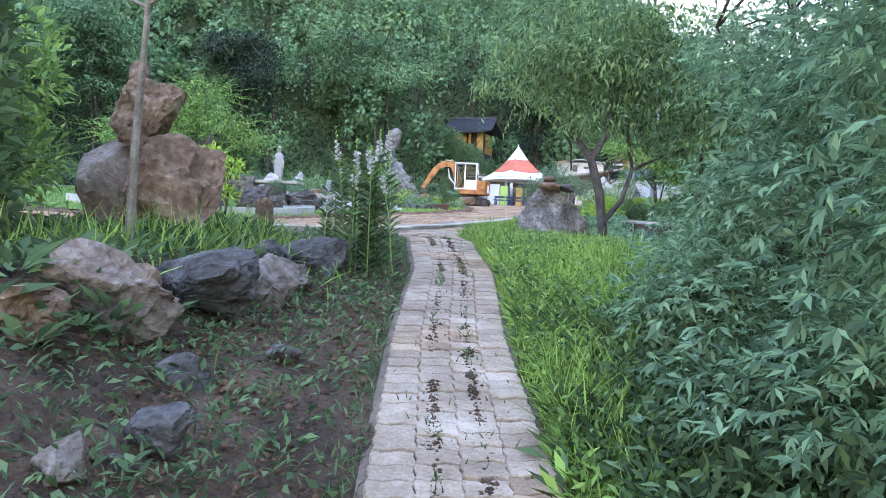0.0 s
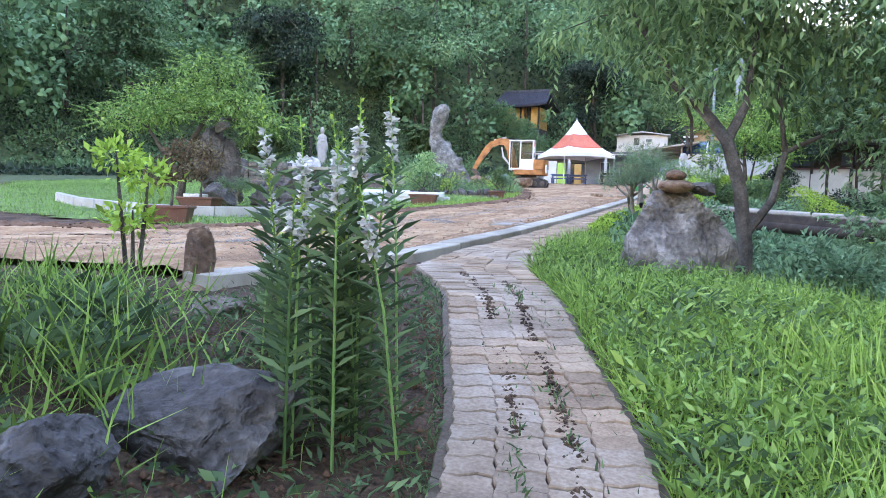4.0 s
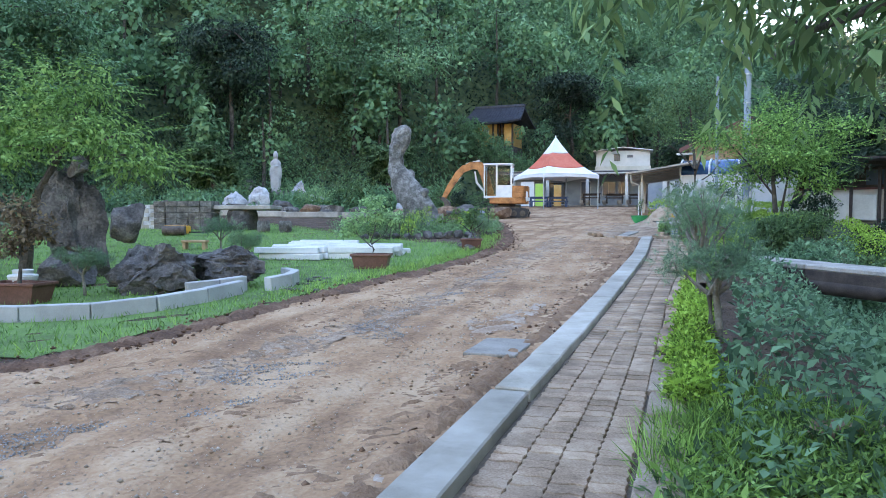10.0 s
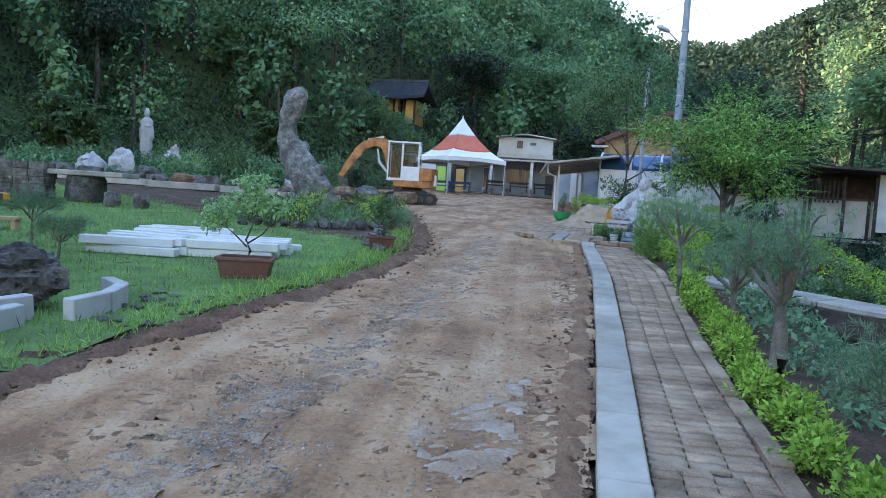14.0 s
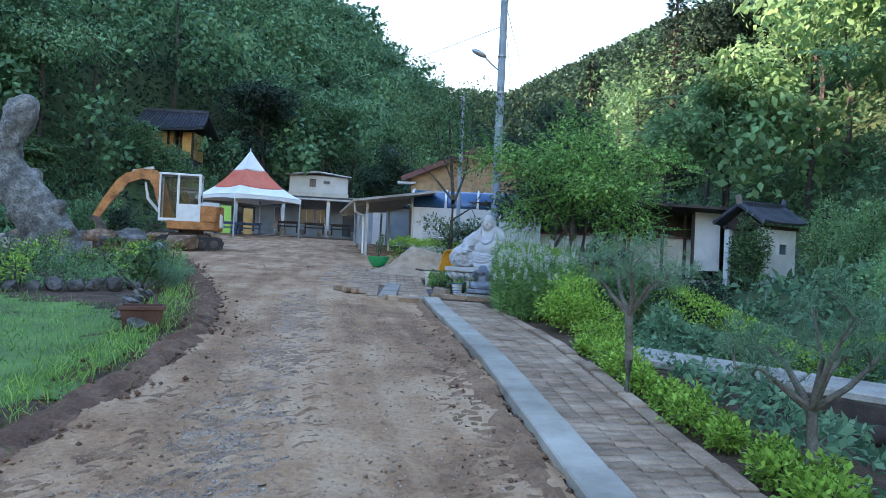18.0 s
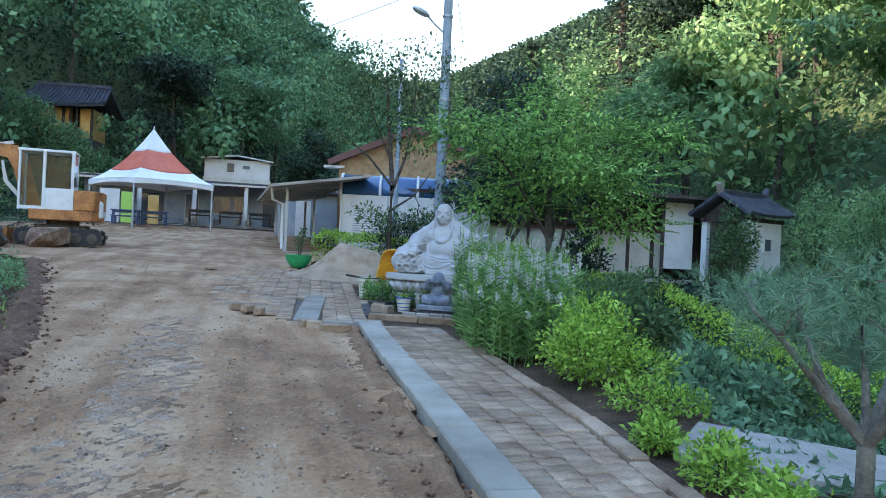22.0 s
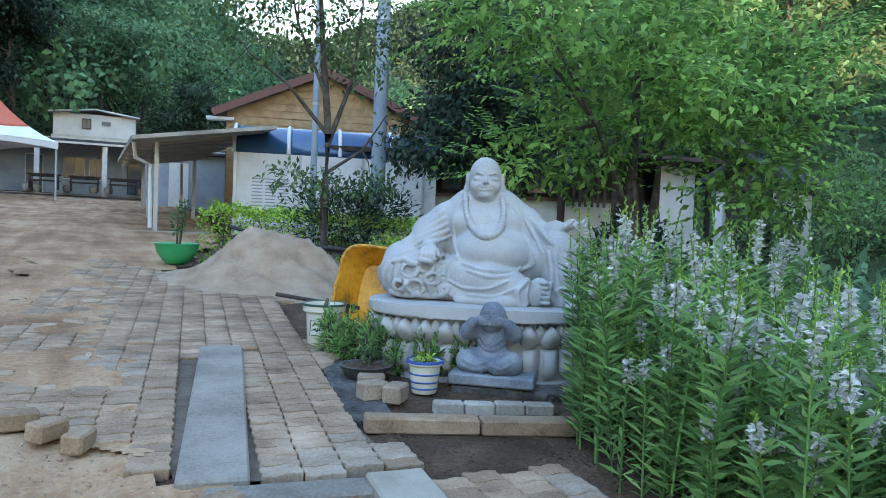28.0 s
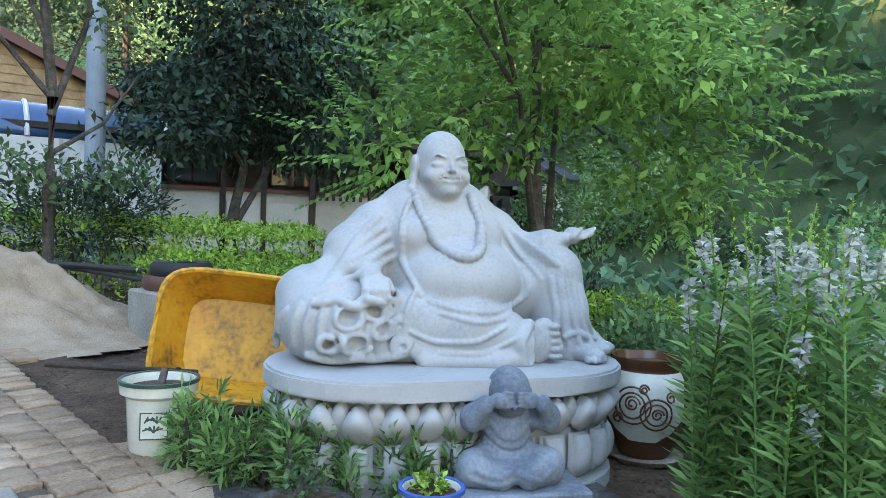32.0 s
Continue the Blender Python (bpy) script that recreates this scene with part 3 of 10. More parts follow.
heap_of("earth_clods", np.stack([x, y, land(x, y) + 0.03], -1), 0.008 + 0.03 * RNG.random(1500) ** 4, M_CHURN, "dark crumbled earth beside the granite kerb", "soil")
x, y = scatter([(2.6, 17), (-2, 18), (-0.6, 24), (0.9, 30), (1.2, 37), (4.3, 38), (3.3, 22)], 20000)
heap_of("gravel", np.stack([x, y, land(x, y) + 0.03], -1), 0.003 + 0.016 * RNG.random(20000) ** 5, M_PEBBLE, "pale pebbles strewn over the dirt drive", "gravel")



def worn_band(name, line, half, bed, label, lift=0.03, seed_=0.0):
    """A long ragged streak on the drive, showing where it stands proud of the clay."""
    side = [(px - half, py) for px, py in line] + [(px + half, py) for px, py in reversed(line)]
    rough = lambda x, y: ruts(x, y) + 0.007 * wobble(x, y, 1.6, seed_) + 0.01 * wobble(x, y, 9.5, 3 + seed_) + 0.014 * wobble(x, y, 24.0, seed_)
    return tagged(sheet(name, side, 0.045, lift, bed, rough, 0.14), label, "road", kind="structure")


worn_band("gravel_streak", [(-3.5, 19.6), (-0.6, 21.0), (0.75, 22.7), (1.28, 24.8), (1.72, 27.4), (1.95, 29.5), (2.1, 31.7), (2.45, 35.5), (2.4, 39.5)], 0.36, M_GRITBED, "grey gravel streak trodden into the middle of the drive", 0.03)
worn_band("churned_streak", [(-3.0, 21.0), (-0.2, 22.6), (0.55, 24.6), (0.95, 27.0), (1.25, 29.6), (1.4, 32.0)], 0.2, M_RUTTED, "brown churned streak along the wheel track", 0.022, 4.0)
worn_band("churned_streak", [(-2.6, 18.2), (0.6, 19.6), (1.9, 22.0), (2.25, 25.0), (2.5, 28.5), (2.65, 31.5), (2.85, 34.5), (2.7, 37.5)], 0.22, M_RUTTED, "brown churned streak along the wheel track", 0.02, 7.0)
worn_band("churned_streak", [(2.2, 17.8), (2.75, 20.0), (3.0, 22.6), (3.3, 25.0), (3.75, 29.5), (4.0, 33.0), (4.25, 37.0)], 0.2, M_RUTTED, "brown churned streak along the kerb", 0.026, 9.0)

# clods and stones pushed up along the wheel tracks
mid = [(-6, 17.6), (-1.5, 18.8), (0.9, 20.4), (1.75, 23), (2.2, 26), (2.55, 30), (2.7, 35), (2.4, 41), (1.6, 47)]
for off, cnt in ((-0.95, 2600), (-0.35, 1500), (0.45, 2200), (1.0, 1500)):
    x, y = along([(px + off, py - 0.25 * off) for px, py in mid], cnt, 0.1)
    k = wobble(x, y, 0.8, off * 3) > -0.35
    x, y = x[k], y[k]
    heap_of("track_clods", np.stack([x, y, land(x, y) + 0.026], -1), 0.004 + 0.018 * RNG.random(len(x)) ** 5, M_CRUMB, "reddish clods pressed up along the wheel tracks", "soil")
x, y = scatter([(-3, 18.2), (0.2, 19.2), (1.6, 21.5), (2.3, 26), (2.5, 31), (2.1, 31), (1.5, 26), (0.6, 22.3), (-1.5, 20.2)], 26000)
k = wobble(x, y, 1.1, 9.0) > 0.1
heap_of("grey_gravel", np.stack([x[k], y[k], land(x[k], y[k]) + 0.026], -1), 0.003 + 0.01 * RNG.random(k.sum()) ** 2, M_GRIT, "blue-grey gravel trodden into the drive", "gravel")

# ---------- paved walk: bed under the pavers ----------
def strip(name, y0, y1, inset, lift, mat, step=0.25):
    ys = np.arange(y0, y1 + 1e-6, step)
    v, f = [], []
    for i, yy in enumerate(ys):
        for k in range(5):
            xx = path_left(yy) + inset + (path_right(yy) - path_left(yy) - 2 * inset) * k / 4
            v.append((xx, yy, land1(xx, yy) + lift))
        if i:
            for k in range(4):
                a = (i - 1) * 5 + k
                f.append((a, a + 1, a + 6, a + 5))
    return link_mesh(name, np.array(v), np.array(f), mat, smooth=True)


walk_low = tagged(strip("pavement_lower", 1.0, 18.0, -0.02, 0.012, M_JOINT), "worn footpath of brown interlocking pavers with weedy joints", "footpath", kind="structure")
walk_up = tagged(strip("pavement_upper", 18.0, 39.2, -0.02, 0.012, M_JOINT), "brown paved walk beside a granite kerb", "footpath", kind="structure")


# ---------- woods on the hills ----------
def wood(name, foot, side, depth, gap, per_tree, leaf, y0, y1, mat, label, crown=(2.0, 4.0), ahead=1.0, sector=None):
    xs = np.arange(-230, 260, gap)
    ys = np.arange(y0, y1, gap)
    X, Y = np.meshgrid(xs, ys)
    X = X + (RNG.random(X.shape) - 0.5) * gap * 1.1
    Y = Y + (RNG.random(X.shape) - 0.5) * gap * 1.1
    a = beyond(X, Y, foot, side)
    brg = np.degrees(np.arctan2(X - 3, Y - 22))
    keep = (a > ahead) & (a < depth) & (brg > sector[0]) & (brg < sector[1])
    keep &= ~((np.abs(X + 8.6) < 4.0) & (Y > 77) & (Y < 91))        # clearing round the pavilion
    X, Y = X[keep], Y[keep]
    n = len(X)
    R = crown[0] + (crown[1] - crown[0]) * RNG.random(n)
    Hh = R * (1.7 + 1.7 * RNG.random(n))
    Zg = land(X, Y) - 0.3
    lobes = 6
    lo = RNG.normal(size=(n, lobes, 3)) * 0.4
    lo[:, :, 2] = RNG.random((n, lobes)) * 1.3 - 0.5
    lr = 0.34 + 0.26 * RNG.random((n, lobes))
    k = RNG.integers(0, lobes, size=(n, per_tree))
    d = unit(RNG.normal(size=(n, per_tree, 3)) + (0, 0, 0.35))
    rr = 0.72 + 0.34 * RNG.random((n, per_tree, 1))
    i = np.arange(n)[:, None]
    p = lo[i, k] + d * rr * lr[i, k][..., None]
    p = p * np.stack([R, R, R * 1.05], -1)[:, None] + np.stack([X, Y, Zg + Hh * 0.72], -1)[:, None]
    way = d * 0.25 + RNG.normal(size=d.shape) * 0.6 + (0, 0, -0.3)
    face = (d * 1.5 + (0, 0, 0.5)).reshape(-1, 3)
    sz = np.repeat(leaf * (0.7 + 0.6 * RNG.random(n)), per_tree) * (0.7 + 0.6 * RNG.random(n * per_tree))
    ob = leaves(name, p.reshape(-1, 3), way.reshape(-1, 3), sz, sz * 0.62, mat, None, "", 0.12, face)
    tagged(ob, label, "woods", kind="stuff")
    return X, Y, Zg, Hh, R


wx, wy, wz, wh, wr = wood("hillside_woods", LEFT_FOOT, -1, 34, 4.0, 420, 0.55, -10, 160, L_FOREST, "dense dark green deciduous woods rising behind the yard", sector=(-75, 14))
wood("upper_woods", LEFT_FOOT, -1, 125, 5.2, 150, 1.15, 0, 300, L_UPWOOD, "deep green woods covering the upper hillside", (3.0, 5.0), 32, (-62, 14))
ex, ey, ez, eh, er = wood("hillside_woods", RIGHT_FOOT, 1, 30, 3.8, 480, 0.4, 12, 150, L_SLOPE, "tangled green woods rising beyond the stream", sector=(6, 100))
wood("upper_woods", RIGHT_FOOT, 1, 110, 5.2, 150, 1.1, 25, 330, L_FARWOOD, "wooded slope with its top still in evening sun", (3.0, 5.0), 28, (2, 85))
xs, ys = np.meshgrid(np.arange(-20, 270, 8.0), np.arange(318, 530, 8.0))
n = xs.size
xs, ys = xs.ravel() + RNG.normal(size=n) * 3, ys.ravel() + RNG.normal(size=n) * 3
p, d = blob_points([(0, 0, 0, 1, 1, 1)], n * 60, 0.8)
p = p.reshape(n, 60, 3) * (6, 6, 5) + np.stack([xs, ys, land(xs, ys) + 4], -1)[:, None]
far_wood = leaves("far_woods", p.reshape(-1, 3), d + (0, 0, -0.2), 2.6, 1.7, L_FARWOOD)
tagged(far_wood, "sunlit wooded ridge closing the end of the valley", "woods", kind="stuff")

# trunks of the outermost trees of the woods
bm = bmesh.new()
for X_, Y_, Z_, H_, R_ in list(zip(wx, wy, wz, wh, wr))[::2] + list(zip(ex, ey, ez, eh, er))[::2]:
    if max(beyond(X_, Y_, LEFT_FOOT, -1), beyond(X_, Y_, RIGHT_FOOT, 1)) < 14:
        tube(bm, [(X_, Y_, Z_ - 0.3), (X_ + 0.15, Y_, Z_ + H_ * 0.4), (X_ - 0.1, Y_ + 0.2, Z_ + H_ * 0.9)], [0.2, 0.14, 0.04], 5)
tagged(part("wood_trunks", bm, M_BARK), "slender grey-brown trunks standing among the woods", "tree trunks", kind="stuff")


def G(x, y):
    return land1(x, y)


M_STEEL = plain("painted_steel_grey", (0.4, 0.43, 0.46), 0.45, 0.5)
M_POLE = surf("pole_concrete", [(0.2, 0.25, 0.3), (0.26, 0.32, 0.37), (0.33, 0.38, 0.42)], 0.8, 2, 60, 0.2, 0, 0.004)
M_WHITE = surf("white_panel", [(0.5, 0.51, 0.5), (0.62, 0.63, 0.62), (0.7, 0.7, 0.69)], 0.6, 1.2, 30, 0.1, 0, 0.004)
M_CREAM = surf("cream_wall", [(0.42, 0.42, 0.37), (0.56, 0.55, 0.49), (0.66, 0.65, 0.58)], 0.8, 1.0, 40, 0.15, 0, 0.004)
M_DARKWOOD = surf("dark_wood", [(0.02, 0.016, 0.014), (0.045, 0.034, 0.028), (0.08, 0.06, 0.05)], 0.8, 4, 50, 0.4, 0, 0.01)
M_WOOD = surf("wood_siding", [(0.25, 0.15, 0.075), (0.4, 0.26, 0.14), (0.5, 0.35, 0.2)], 0.7, 3, 50, 0.3, 0, 0.006)
M_OCHRE = surf("ochre_plaster", [(0.42, 0.24, 0.07), (0.56, 0.34, 0.11), (0.64, 0.42, 0.16)], 0.85, 1.5, 40, 0.2, 0, 0.006)
M_TILE = surf("roof_tile_dark", [(0.02, 0.022, 0.032), (0.045, 0.05, 0.066), (0.08, 0.085, 0.1)], 0.6, 3, 40, 0.4, 0, 0.01)
M_BLUEROOF = plain("blue_polycarbonate", (0.03, 0.09, 0.2), 0.2, 0.0, 0.6)
M_REDTRIM = plain("dark_red_trim", (0.11, 0.035, 0.03), 0.5)
M_GREYWALL = surf("grey_blue_siding", [(0.2, 0.23, 0.27), (0.28, 0.32, 0.36), (0.34, 0.38, 0.42)], 0.7, 1.0, 40, 0.1, 0, 0.004)
M_TENTW = surf("tent_white", [(0.66, 0.68, 0.7), (0.76, 0.78, 0.79), (0.82, 0.83, 0.83)], 0.55, 0.8, 20, 0.15, 0, 0.02)
M_TENTR = surf("tent_red", [(0.48, 0.1, 0.06), (0.6, 0.14, 0.08), (0.66, 0.2, 0.12)], 0.55, 0.8, 20, 0.15, 0, 0.02)
M_ORANGE = surf("worn_orange_paint", [(0.12, 0.05, 0.025), (0.42, 0.17, 0.05), (0.56, 0.26, 0.09)], 0.55, 2.6, 30, 0.25, 0.1, 0.006)
M_CABW = plain("cab_white_paint", (0.66, 0.68, 0.68), 0.4)
M_BLACK = plain("black_rubber", (0.02, 0.02, 0.022), 0.7)
M_TRACK = surf("track_steel", [(0.045, 0.035, 0.028), (0.1, 0.08, 0.065), (0.17, 0.14, 0.11)], 0.7, 5, 50, 0.5, 0.4, 0.01)
M_BLUE = plain("blue_paint", (0.03, 0.08, 0.22), 0.45)
M_GREENP = plain("green_plastic", (0.02, 0.36, 0.13), 0.4)
M_LIME = plain("lime_panel", (0.35, 0.62, 0.1), 0.5)
M_YELLOW = surf("worn_yellow_plastic", [(0.2, 0.1, 0.03), (0.68, 0.32, 0.025), (0.78, 0.42, 0.04)], 0.45, 4, 30, 0.2, 0, 0.004)
M_TERRA = surf("terracotta_plastic", [(0.085, 0.036, 0.026), (0.125, 0.054, 0.038), (0.17, 0.08, 0.058)], 0.6, 3, 40, 0.2, 0, 0.004)
M_SAND = surf("sand", [(0.25, 0.17, 0.108), (0.35, 0.255, 0.17), (0.44, 0.34, 0.245)], 0.95, 3, 60, 1.0, 0, 0.03)
M_PALE = surf("pale_rock", [(0.2, 0.2, 0.21), (0.4, 0.41, 0.43), (0.56, 0.57, 0.58)], 0.9, 2.4, 18, 1.0, 0, 0.08)
M_PALEGRAN = surf("pale_granite", [(0.27, 0.265, 0.25), (0.37, 0.37, 0.355), (0.47, 0.47, 0.455)], 0.85, 1.5, 140, 0.3, 0, 0.004, 0.12)
M_MONOLITH = surf("grey_monolith", [(0.06, 0.058, 0.054), (0.17, 0.167, 0.158), (0.37, 0.365, 0.35)], 0.9, 3.4, 20, 1.0, 0, 0.12)
M_BOULDER = surf("boulder_rock", [(0.06, 0.05, 0.043), (0.17, 0.15, 0.132), (0.37, 0.34, 0.31)], 0.9, 4.2, 26, 1.0, 0, 0.08)
M_RUSTY = surf("rust_grey_rock", [(0.05, 0.036, 0.028), (0.16, 0.12, 0.092), (0.3, 0.255, 0.215)], 0.9, 3.2, 22, 1.0, 0, 0.07)
M_PALEB = surf("pale_brown_rock", [(0.12, 0.085, 0.065), (0.27, 0.205, 0.16), (0.4, 0.34, 0.29)], 0.9, 2.6, 18, 1.0, 0, 0.07)
M_STONEG = surf("grey_carved_stone", [(0.1, 0.12, 0.15), (0.18, 0.205, 0.24), (0.27, 0.3, 0.33)], 0.85, 4, 60, 0.35, 0, 0.005)
M_IVORY = plain("ivory_glaze", (0.62, 0.6, 0.5), 0.25)
M_CERB = plain("brown_glaze", (0.13, 0.05, 0.025), 0.2)
M_CERBLUE = plain("blue_glaze", (0.05, 0.12, 0.38), 0.25)
M_INK = plain("dark_green_ink", (0.02, 0.07, 0.05), 0.4)
M_PRINT = plain("printed_text_grey", (0.25, 0.27, 0.33), 0.6)
M_CABGLASS, _n, _l, _p = node_mat("cab_glass")
_p.inputs["Base Color"].default_value = (0.55, 0.66, 0.7, 1)
_p.inputs["Roughness"].default_value = 0.03
_p.inputs["IOR"].default_value = 1.2
_p.inputs["Transmission Weight"].default_value = 1.0
M_STREAM = plain("dark_water", (0.012, 0.016, 0.014), 0.08, 0.0, 0.5)
M_GLASS, _n, _l, _p = node_mat("window_glass")
_p.inputs["Base Color"].default_value = (0.08, 0.105, 0.135, 1)
_p.inputs["Roughness"].default_value = 0.12
_p.inputs["Specular IOR Level"].default_value = 0.35


# ---------- melted masses ----------
def sphere_faces(u, v):
    f = []
    for j in range(v - 1):
        for i in range(u):
            f.append((j * u + i, j * u + (i + 1) % u, (j + 1) * u + (i + 1) % u, (j + 1) * u + i))
    return np.array(f)


BALL_U, BALL_V = 16, 11
_th = np.linspace(0.02, math.pi - 0.02, BALL_V)
_ph = np.arange(BALL_U) * 2 * math.pi / BALL_U
BALL_VERTS = np.array([(math.sin(t) * math.cos(p), math.sin(t) * math.sin(p), -math.cos(t)) for t in _th for p in _ph])
BALL_FACES = sphere_faces(BALL_U, BALL_V)


def sculpt(name, shapes, voxel, mat, m, label, category):
    """A carved figure: rounded masses melted into one skin."""
    vs, fs = [], []
    for c, r, rot in shapes:
        v = BALL_VERTS * r
        if rot:
            v = v @ np.array(Euler([radians(a) for a in rot]).to_matrix()).T
        fs.append(BALL_FACES + len(vs) * len(BALL_VERTS))
        vs.append(v + c)
    ob = link_mesh(name, np.concatenate(vs), np.concatenate(fs), mat)
    rem = ob.modifiers.new("melt", "REMESH")
    rem.mode, rem.voxel_size, rem.use_smooth_shade = "VOXEL", voxel, True
    sm = ob.modifiers.new("soften", "SMOOTH")
    sm.factor, sm.iterations = 0.4, 1
    ob.matrix_basis = m
    return tagged(ob, label, category)


# ---------- stones ----------
def rock(name, x, y, z, size, rz=0.0, mat=None, seed=1, label="", category="rock", group="", cuts=7, sub=3, rough=0.16, flat=1.0, boxy=0.72):
    """A boulder: a ball cut flat by chance planes, then roughened."""
    rnd = np.random.default_rng(seed)
    bm = bmesh.new()
    bmesh.ops.create_icosphere(bm, subdivisions=sub + 1, radius=1.0)
    planes = [(Vector(unit(rnd.normal(size=3) * (1, 1, 0.8))), 0.5 + 0.3 * rnd.random()) for _ in range(cuts * 2)]
    off = Vector(rnd.normal(size=3) * 20)
    for v in bm.verts:
        c = v.co
        c = Vector([math.copysign(abs(u) ** boxy, u) for u in c])
        for nrm, lim in planes:
            d = c.dot(nrm)
            if d > lim:
                c -= nrm * (d - lim) * 0.95
        q = c.copy()
        ridge = abs(noise.noise(q * 2.3 + off)) + 0.5 * abs(noise.noise(q * 5.1 + off))
        k = noise.noise(q * 1.5 + off) * rough * 0.8 - ridge * rough * 0.7 + noise.noise(q * 9 + off) * rough * 0.3 + noise.noise(q * 19 + off) * rough * 0.18
        v.co = (c + c.normalized() * k)
    lo = [min(v.co[i] for v in bm.verts) for i in range(3)]
    hi = [max(v.co[i] for v in bm.verts) for i in range(3)]
    for v in bm.verts:
        u = [(v.co[i] - lo[i]) / (hi[i] - lo[i]) for i in range(3)]
        if u[2] > flat:
            u[2] = flat + (u[2] - flat) * 0.12
        v.co = Vector(((u[0] - 0.5) * size[0], (u[1] - 0.5) * size[1], u[2] / (flat + (1 - flat) * 0.12) * size[2]))
    ob = part(name, bm, mat, None, "", True)
    ob.matrix_basis = pose(x, y, z, 0, 0, rz)
    return tagged(ob, label, category, group)


boulder = rock("boulder", 5.98, 18.6, 0.4, (1.06, 1.15, 1.05), 4, M_BOULDER, 13, "grey weathered boulder standing in the grass beside the path", "rock", cuts=4, sub=4, rough=0.24, flat=0.88, boxy=0.42)
rock("flat_stone", 5.92, 18.35, 1.41, (0.32, 0.24, 0.12), 8, M_ROCKB, 5, "smooth brown river stone lying on the boulder", "stone", "stacked stones", 0, 3, 0.04, 1.0, 1.0)
rock("round_stone", 5.92, 18.35, 1.515, (0.19, 0.15, 0.1), 30, M_ROCKB, 6, "small round stone balanced on a flat stone", "stone", "stacked stones", 0, 3, 0.04, 1.0, 1.0)
rock("shelf_rock", 6.14, 18.45, 1.39, (0.26, 0.26, 0.13), 0, M_ROCK, 9, "small grey rock wedged on top of the boulder", "rock")
# rockery on the left of the lower path
rock("big_brown_rock", 3.27, 13.15, 0.42, (0.84, 0.75, 1.02), 12, M_ROCKB, 21, "large rust-brown rock lying on the rockery bank", "rock", "rockery rocks", 9, 4, 0.22, 1.0, 0.6)
rock("pale_brown_rock", 2.58, 13.35, 0.45, (0.66, 0.6, 1.0), 30, M_PALEB, 27, "pale grey-brown slab of rock leaning on a darker one", "rock", "rockery rocks", 8, 3, 0.12)
rock("tall_brown_rock", 2.9, 13.32, 1.28, (0.56, 0.5, 0.66), 0, M_ROCKB, 24, "upright brown rock set on top of a larger one", "rock", "rockery rocks", 7, 4, 0.22, 1.0, 0.6)
rock("top_stone", 2.8, 13.33, 1.87, (0.18, 0.16, 0.2), 0, M_ROCKB, 26, "small flat stone capping a stack of rocks", "stone", "rockery rocks", 3, 2, 0.06)
for i, (x, y, z, sx, sy, sz, rz, mt, sd, lb) in enumerate([
        (4.5, 10.9, 0.06, 0.7, 0.5, 0.57, 15, M_RUSTY, 31, "grey slanting rock with pale streaks in the rockery edge"),
        (4.58, 11.62, 0.19, 0.62, 0.48, 0.4, 12, M_ROCKD, 32, "rounded dark rock resting on the rockery edge"),
        (4.64, 12.3, 0.04, 0.46, 0.42, 0.5, 40, M_RUSTY, 33, "grey jagged rock leaning beside the path"),
        (4.32, 13.68, 0.2, 0.58, 0.5, 0.45, -20, M_ROCKD, 34, "dark angular rock at the path's edge"),
        (4.2, 13.1, 0.3, 0.4, 0.36, 0.32, 60, M_ROCKD, 35, "small dark rock between larger ones"),
        (4.45, 12.85, 0.15, 0.36, 0.3, 0.3, 10, M_RUSTY, 36, "small grey rock in the rockery edge"),
        (3.9, 10.6, 0.15, 0.6, 0.5, 0.35, 70, M_ROCKD, 37, "dark mossy rock half sunk in the bank"),
        (4.5, 10.3, 0.2, 0.42, 0.34, 0.25, 0, M_ROCKB, 38, "brown rounded rock half buried in soil"),
        (5.33, 10.12, -0.15, 0.23, 0.2, 0.22, 30, M_ROCKD, 39, "black porous stone lying on bare soil"),
        (5.22, 9.75, -0.16, 0.16, 0.22, 0.19, 20, M_RUSTY, 40, "grey wedge-shaped stone lying on bare soil"),
        (5.05, 12.5, 0.05, 0.16, 0.14, 0.09, 0, M_RUSTY, 41, "small grey stone beside the footpath"),
        (4.0, 13.95, 0.2, 0.5, 0.45, 0.34, 0, M_RUSTY, 42, "pale grey rock on the soil slope"),
        (3.3, 15.3, 0.5, 0.3, 0.24, 0.16, 20, M_RUSTY, 43, "pale blue-grey stone set in soil"),
        (3.55, 14.3, 0.36, 0.35, 0.3, 0.16, 0, M_ROCKD, 44, "flat dark stone lying on the slope"),
        (5.3, 9.95, -0.16, 0.1, 0.1, 0.09, 0, M_ROCK, 47, "small pale stone lying on bare soil"),
        (5.05, 10.75, -0.06, 0.2, 0.2, 0.2, 0, M_ROCKD, 48, "dark mossy stone on the soil slope"),
        (4.45, 11.22, 0.3, 0.2, 0.18, 0.2, 0, M_ROCKB, 49, "small brown rock between two larger ones"),
        (5.22, 11.4, -0.03, 0.19, 0.16, 0.13, 0, M_ROCK, 45, "small grey stone below the rockery"),
        (4.95, 11.1, -0.2, 0.15, 0.12, 0.1, 0, M_ROCK, 46, "small grey stone lying on soil")]):
    rock("rockery_rock", x - (0.1 if y < 12.6 else 0.0), y, z, (sx * 1.12, sy * 1.1, sz), rz, mt, sd, lb, "rock", "rockery rocks", 7, 4 if sx > 0.34 else 3)
rock("pointed_rock", 2.72, 15.9, 0.55, (0.26, 0.2, 0.5), 0, M_ROCKB, 51, "small pointed brown rock set upright", "rock", cuts=8)
